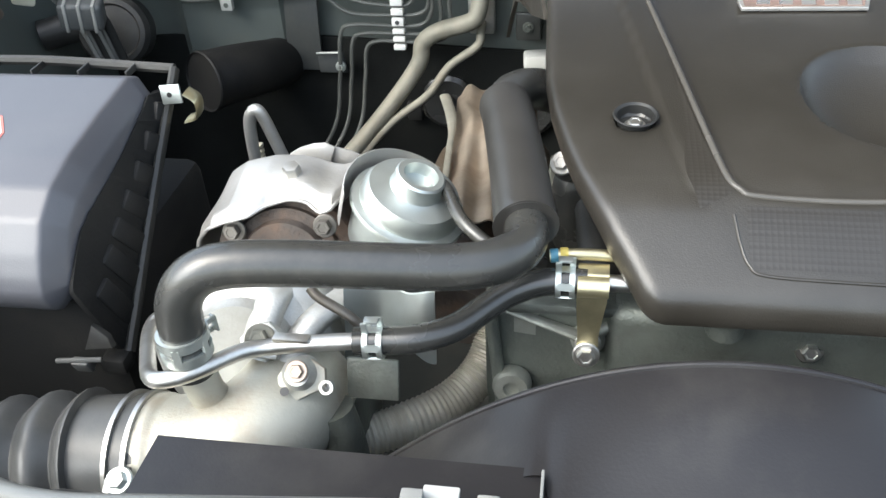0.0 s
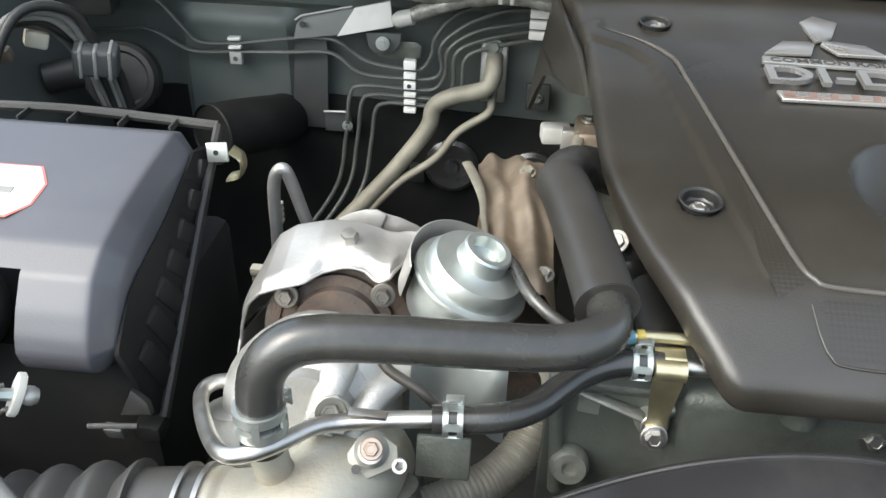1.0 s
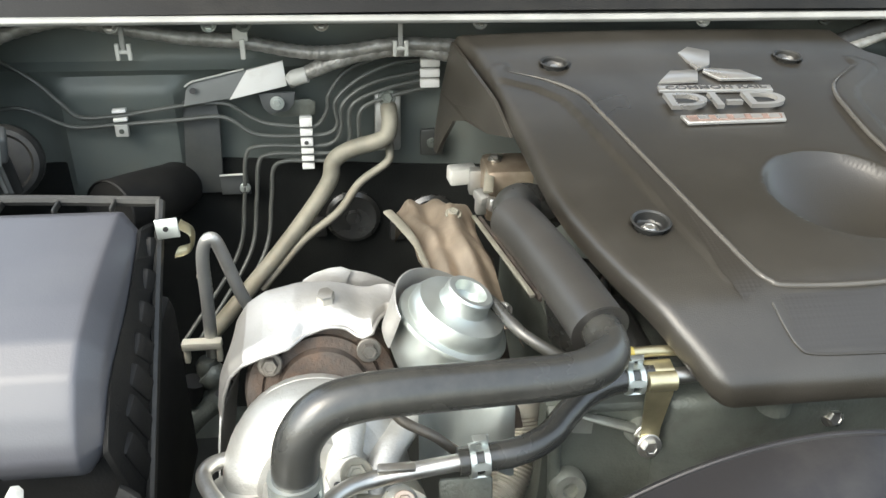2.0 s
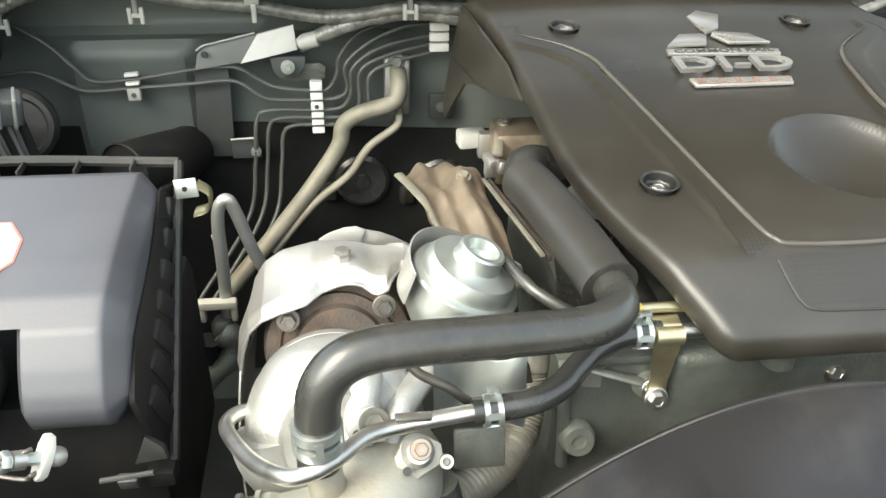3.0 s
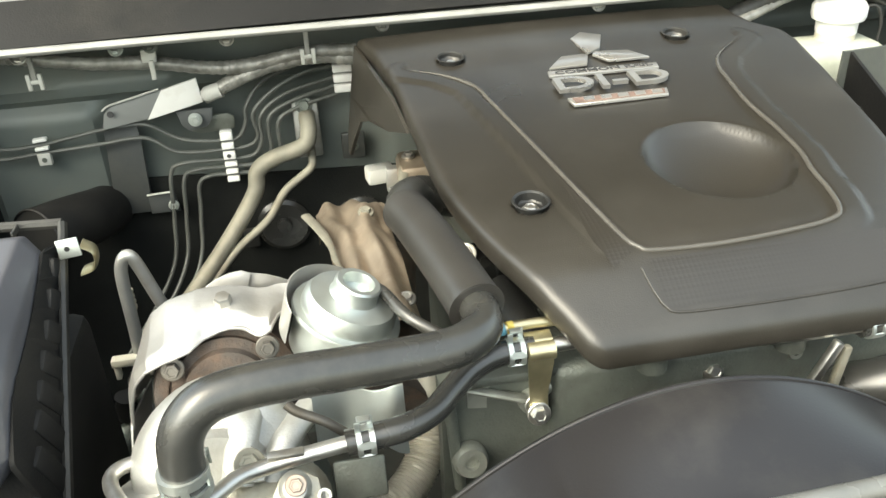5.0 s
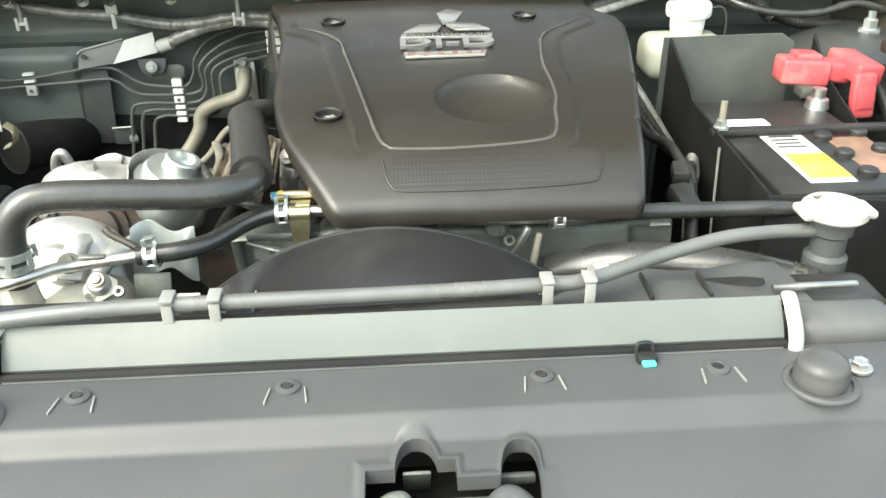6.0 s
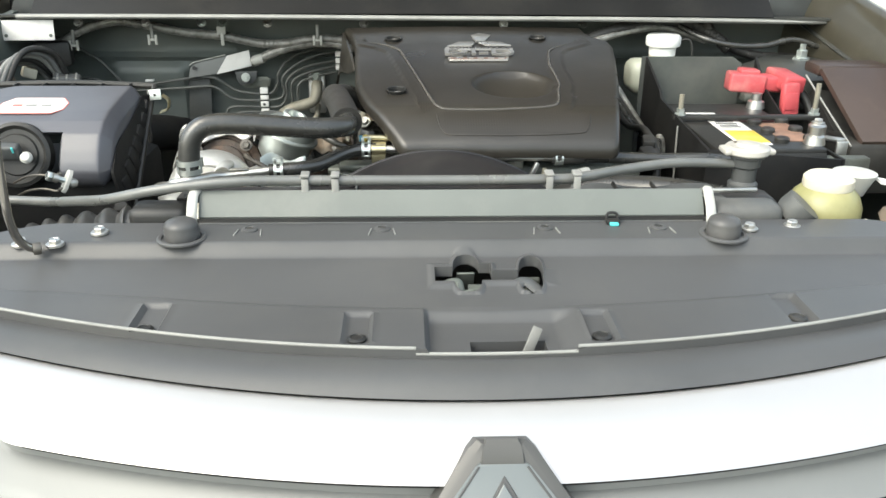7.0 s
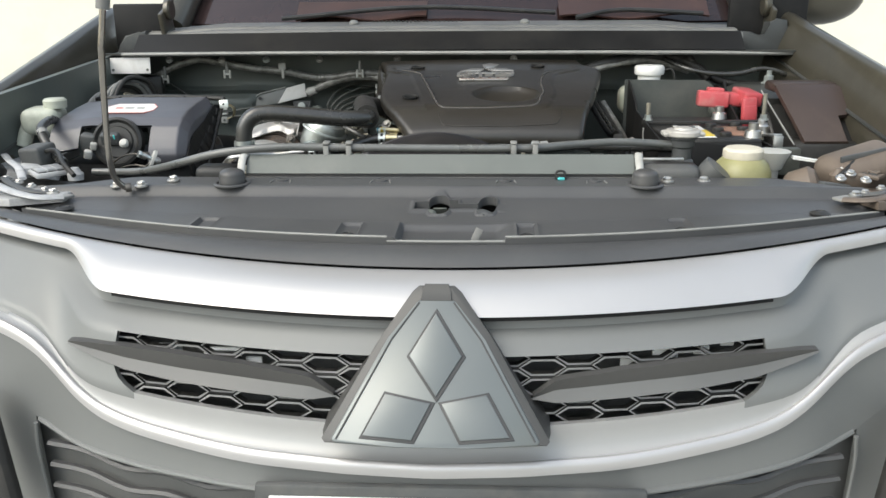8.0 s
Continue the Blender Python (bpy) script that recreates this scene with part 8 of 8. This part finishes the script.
part("stem", rbox((-0.426, 0.858, 1.073), (0.006, 0.005, 0.024), 0.001), PALE, saddle)
part("sleeve", tube([(-0.376, 0.892, 1.0215), (-0.366, 0.890, 1.0262), (-0.352, 0.8885, 1.0300)], 0.0098, 14, rf=lambda q: 0.8 + 0.25 * smooth01(3 * q)), PALE, h2, "pale taped sleeve")
part("coil", lathe([(0.010, -0.006), (0.020, -0.004), (0.020, 0.004), (0.010, 0.006), (0.009, 0), (0.010, -0.006)], facing((0.548, 0.845, 1.132), (0.2, -1, 0.2)), 20), BLACK, h4)

idp = thing("identification_plate", (-0.76, 0.80, 1.07), "worn white identification plate riveted to the bulkhead", "plate")
part("plate", rbox(None, (0.096, 0.002, 0.038), 0.001, pose(-0.783, 0.800, 1.098, -8, 0, 4)), PAPER, idp)
for k in (-1, 1):
    part("rivet", lathe([(0.0, 0.0), (0.0038, 0.0), (0.003, 0.002), (0.0, 0.0026)], facing((-0.783 + 0.041 * k, 0.7985 + 0.003 * k, 1.088), (0, -1, 0.1)), 14), BLOCK, idp, "dark rivet")

wt = thing("vacuum_pipe", (-0.45, 0.62, 0.85), "bent bare alloy pipe hooked behind the turbo", "pipe")
part("pipe", tube([(-0.462, 0.60, 0.80), (-0.4595, 0.60, 0.87), (-0.4585, 0.60, 0.925), (-0.455, 0.60, 0.948), (-0.447, 0.60, 0.957), (-0.440, 0.601, 0.945), (-0.425, 0.603, 0.890), (-0.412, 0.61, 0.85)], 0.0068, 14), CAST, wt)
hold = part("holder", rbox((-0.4695, 0.592, 0.8315), (0.042, 0.012, 0.010), 0.002), IVORY, wt, "ivory plastic holder")
for k in (-1, 1):
    part("leg", rbox((-0.4695 + 0.017 * k, 0.593, 0.818), (0.006, 0.010, 0.018), 0.0015), IVORY, hold)
part("union", lathe([(0.0, -0.012), (0.011, -0.012), (0.013, -0.006), (0.013, 0.004), (0.009, 0.010), (0.0, 0.011)], pose(-0.467, 0.594, 0.800), 18), BLOCK, wt)
cast = part("arm", tube([(-0.470, 0.590, 0.796), (-0.458, 0.588, 0.784), (-0.461, 0.586, 0.766), (-0.476, 0.580, 0.751), (-0.500, 0.570, 0.735), (-0.522, 0.545, 0.735), (-0.540, 0.49, 0.775)], 0.0150, 14, rf=lambda q: 1 + 0.10 * math.sin(q * 21)), TIMING, wt, "knobbly dull cast arm")
for p in ((-0.456, 0.5735, 0.778), (-0.498, 0.556, 0.741)):
    part("pit", lathe([(0.0, 0.0), (0.0036, 0.0), (0.0036, 0.0008), (0.0, 0.0008)], facing(p, (0.05, -0.9, 0.35)), 12), INK, cast)
part("bushing", lathe([(0.0, -0.020), (0.010, -0.020), (0.013, -0.010), (0.011, 0.006), (0.013, 0.010), (0.0, 0.012)], pose(-0.484, 0.580, 0.782, 0, 12, 0), 18), PITCH, wt, "black rubber bushing")

gm = thing("firewall_grommet", (-0.31, 0.93, 0.80), "round black rubber grommet in the firewall", "grommet", "grommets")
part("disc", lathe([(0.040, 0), (0.040, 0.006), (0.034, 0.010), (0.012, 0.008), (0.010, 0.014), (0, 0.014)], facing((-0.300, 0.936, 0.800), (0, -1, 0.05)), 32), RUBBER, gm)
part("lug", rbox((-0.35, 0.932, 0.785), (0.022, 0.010, 0.03), 0.003), BLACK, gm)
copy_thing(gm, Matrix.Translation((-0.195, 0.93, 0.79)))
st = thing("firewall_stud_plate", (-0.185, 0.93, 0.91), "small dark square stud plate on the firewall", "plate")
part("plate", rbox((-0.186, 0.932, 0.915), (0.034, 0.008, 0.040), 0.004), BODY, st)
bolt((-0.186, 0.927, 0.915), (0, -1, 0), st, 0.005, BLOCK)

tw = thing("suspension_tower_nut", (0.665, 0.70, 1.06), "dark suspension tower with a dull steel nut", "suspension tower")
part("tower", lathe([(0.11, 0), (0.10, 0.05), (0.06, 0.07), (0.0, 0.072)], pose(0.700, 0.74, 0.985), 32), BODY, tw)
part("nut", lathe([(0.017, 0), (0.017, 0.004), (0.011, 0.006), (0.011, 0.018), (0.006, 0.02), (0.006, 0.030), (0, 0.030)], pose(0.715, 0.740, 1.056), 6), ZINC, tw, "bright hexagon nut")

# left wing cables
lw = thing("cable_bundle", (-0.78, 0.62, 1.05), "tangle of pale and black cables near the wing", "wiring")
for k in range(6):
    a = 0.011 * k
    part("cable", tube([(-0.815 + a * 0.6, 0.56 + a, 0.98), (-0.805 + a, 0.63 + a * 0.8, 1.040 + 0.6 * a), (-0.780 + a * 1.2, 0.70 + 0.4 * a, 1.052 + 0.3 * a), (-0.755 + a, 0.745, 1.035 - 0.3 * a), (-0.735 + a * 0.7, 0.77, 0.985), (-0.725 + a * 0.6, 0.78, 0.93)], 0.0042 + 0.0008 * (k % 3), 10), (CLIP, COWLM, BLACK, CLIP, COWLM, BLACK)[k], lw)
part("connector", rbox(None, (0.050, 0.030, 0.034), 0.005, pose(-0.700, 0.735, 1.008, 10, 8, 18), seg=3), DIMGREY, lw, "dark square connector")
for k in range(3):
    part("connector_rib", rbox(None, (0.004, 0.032, 0.036), 0.001, pose(-0.700, 0.735, 1.008, 10, 8, 18) @ pose(-0.016 + 0.016 * k, 0, 0)), CLIP, lw)
part("plug", rbox(None, (0.026, 0.018, 0.020), 0.004, pose(-0.765, 0.73, 1.030, 0, 20, 35)), IVORY, lw, "aged ivory plug")
part("plug", rbox(None, (0.020, 0.016, 0.016), 0.004, pose(-0.790, 0.70, 1.020, 10, -10, 10)), HORN, lw, "brown plug")


# ---- small items in the bay ----
rm = thing("rubber_mount", (-0.10, 0.40, 0.95), "black rubber cover mount with a bright bolt", "mount")
part("boot", lathe([(0.0, -0.08), (0.026, -0.08), (0.030, -0.04), (0.024, -0.010), (0.018, -0.002), (0.0, 0.0)], facing((-0.112, 0.430, 1.006), (-0.1, -0.2, 1)), 28), RUBBER, rm)
part("stay", rbox(None, (0.022, 0.006, 0.030), 0.003, pose(-0.122, 0.428, 0.999, -25, 10, 15)), TUBE, rm, "pale alloy stay")
bolt((-0.122, 0.423, 1.012), (-0.2, -0.7, 0.7), rm, 0.0065, STEEL)
part("pipe", tube([(-0.095, 0.40, 0.985), (-0.090, 0.34, 0.980), (-0.085, 0.30, 0.965)], 0.016, 14), BLACK, rm)

cn = thing("ribbed_connector", (-0.46, 0.58, 0.93), "small ribbed ivory connector hanging by the air box", "connector")
for k in range(4):
    part("rib", rbox((-0.462 + 0.001 * k, 0.615, 0.905 - 0.007 * k), (0.014 - 0.002 * k, 0.009, 0.005), 0.001), IVORY, cn)

el = thing("engine_loom", (0.345, 0.50, 0.95), "dark cables and plugs between engine cover and battery box", "wiring")
for k in range(4):
    x = 0.338 + 0.010 * k
    part("cable", tube([(x - 0.02, 0.30 + 0.03 * k, 0.93 - 0.02 * k), (x, 0.38 + 0.03 * k, 0.97), (x + 0.006, 0.48, 0.985 - 0.015 * k), (x, 0.58 + 0.02 * k, 0.97), (x - 0.03, 0.70, 1.02)], 0.006 + 0.001 * (k % 2), 10), (BLACK, RUBBER, BLACK, WRAP)[k], el)
part("plug", rbox(None, (0.024, 0.040, 0.020), 0.004, pose(0.318, 0.345, 0.975, 20, 0, 15)), BLACK, el)
part("plug", rbox(None, (0.020, 0.030, 0.016), 0.004, pose(0.330, 0.40, 0.985, 10, 0, -10)), BLACK, el)

ub = thing("bulkhead_fasteners", (-0.3, 0.82, 1.10), "small pale clips and bolts along the bulkhead edge", "fasteners")
for k, (x, mt) in enumerate(((-0.70, CLIP), (-0.57, STEEL), (-0.46, ZINC), (-0.42, BLOCK), (-0.33, STEEL), (-0.14, CLIP), (0.14, PAPER), (0.30, BLOCK))):
    bolt((x, 0.838, 1.108), (0, -0.8, 0.6), ub, 0.006, mt, "stud")

hn = thing("horn", (0.575, 0.06, 0.95), "dusty brown round horn beside the steering reservoir", "horn")
part("drum", lathe([(0.0, -0.024), (0.030, -0.024), (0.036, -0.016), (0.036, 0.014), (0.028, 0.022), (0.0, 0.024)], facing((0.572, 0.072, 0.960), (0.85, -0.35, 0.4)), 32), HORN, hn)
part("bracket", rbox(None, (0.05, 0.016, 0.006), 0.002, pose(0.60, 0.035, 0.978, 0, 10, 20)), DIMGREY, hn)
for k, (x, y, z) in enumerate(((0.612, 0.045, 0.986), (0.632, 0.060, 0.990), (0.645, 0.035, 0.985), (0.628, 0.078, 0.992))):
    bolt((x, y, z), (0, -0.3, 1), hn, 0.0055, STEEL)
hb = thing("headlamp_rear_cover", (0.665, 0.12, 0.95), "red brown plastic headlamp rear cover", "lamp cover")
part("shell", rbox(None, (0.13, 0.09, 0.06), 0.022, pose(0.672, 0.115, 0.985, 10, -12, 18), seg=4), HORN, hb)
part("ridge", rbox(None, (0.09, 0.006, 0.012), 0.003, pose(0.668, 0.098, 1.012, 0, -8, 16)), DIMGREY, hb)

bu = thing("blower_cover", (-0.64, 0.86, 1.0), "round dusty black blower cover on the firewall", "cover")
part("dome", lathe([(0.046, -0.03), (0.046, 0), (0.047, 0.004), (0.042, 0.012), (0.036, 0.013), (0.033, 0.009), (0.014, 0.012), (0, 0.012)], facing((-0.720, 0.823, 0.948), (0.25, -1, 0.35)), 40), BLACK, bu)
part("spout", tube([(-0.735, 0.83, 0.95), (-0.77, 0.82, 0.955), (-0.81, 0.80, 0.95)], 0.020, 18), BLACK, bu)
part("box", rbox(None, (0.07, 0.05, 0.05), 0.008, pose(-0.765, 0.86, 1.045, 0, 0, 12)), BLACK, bu)
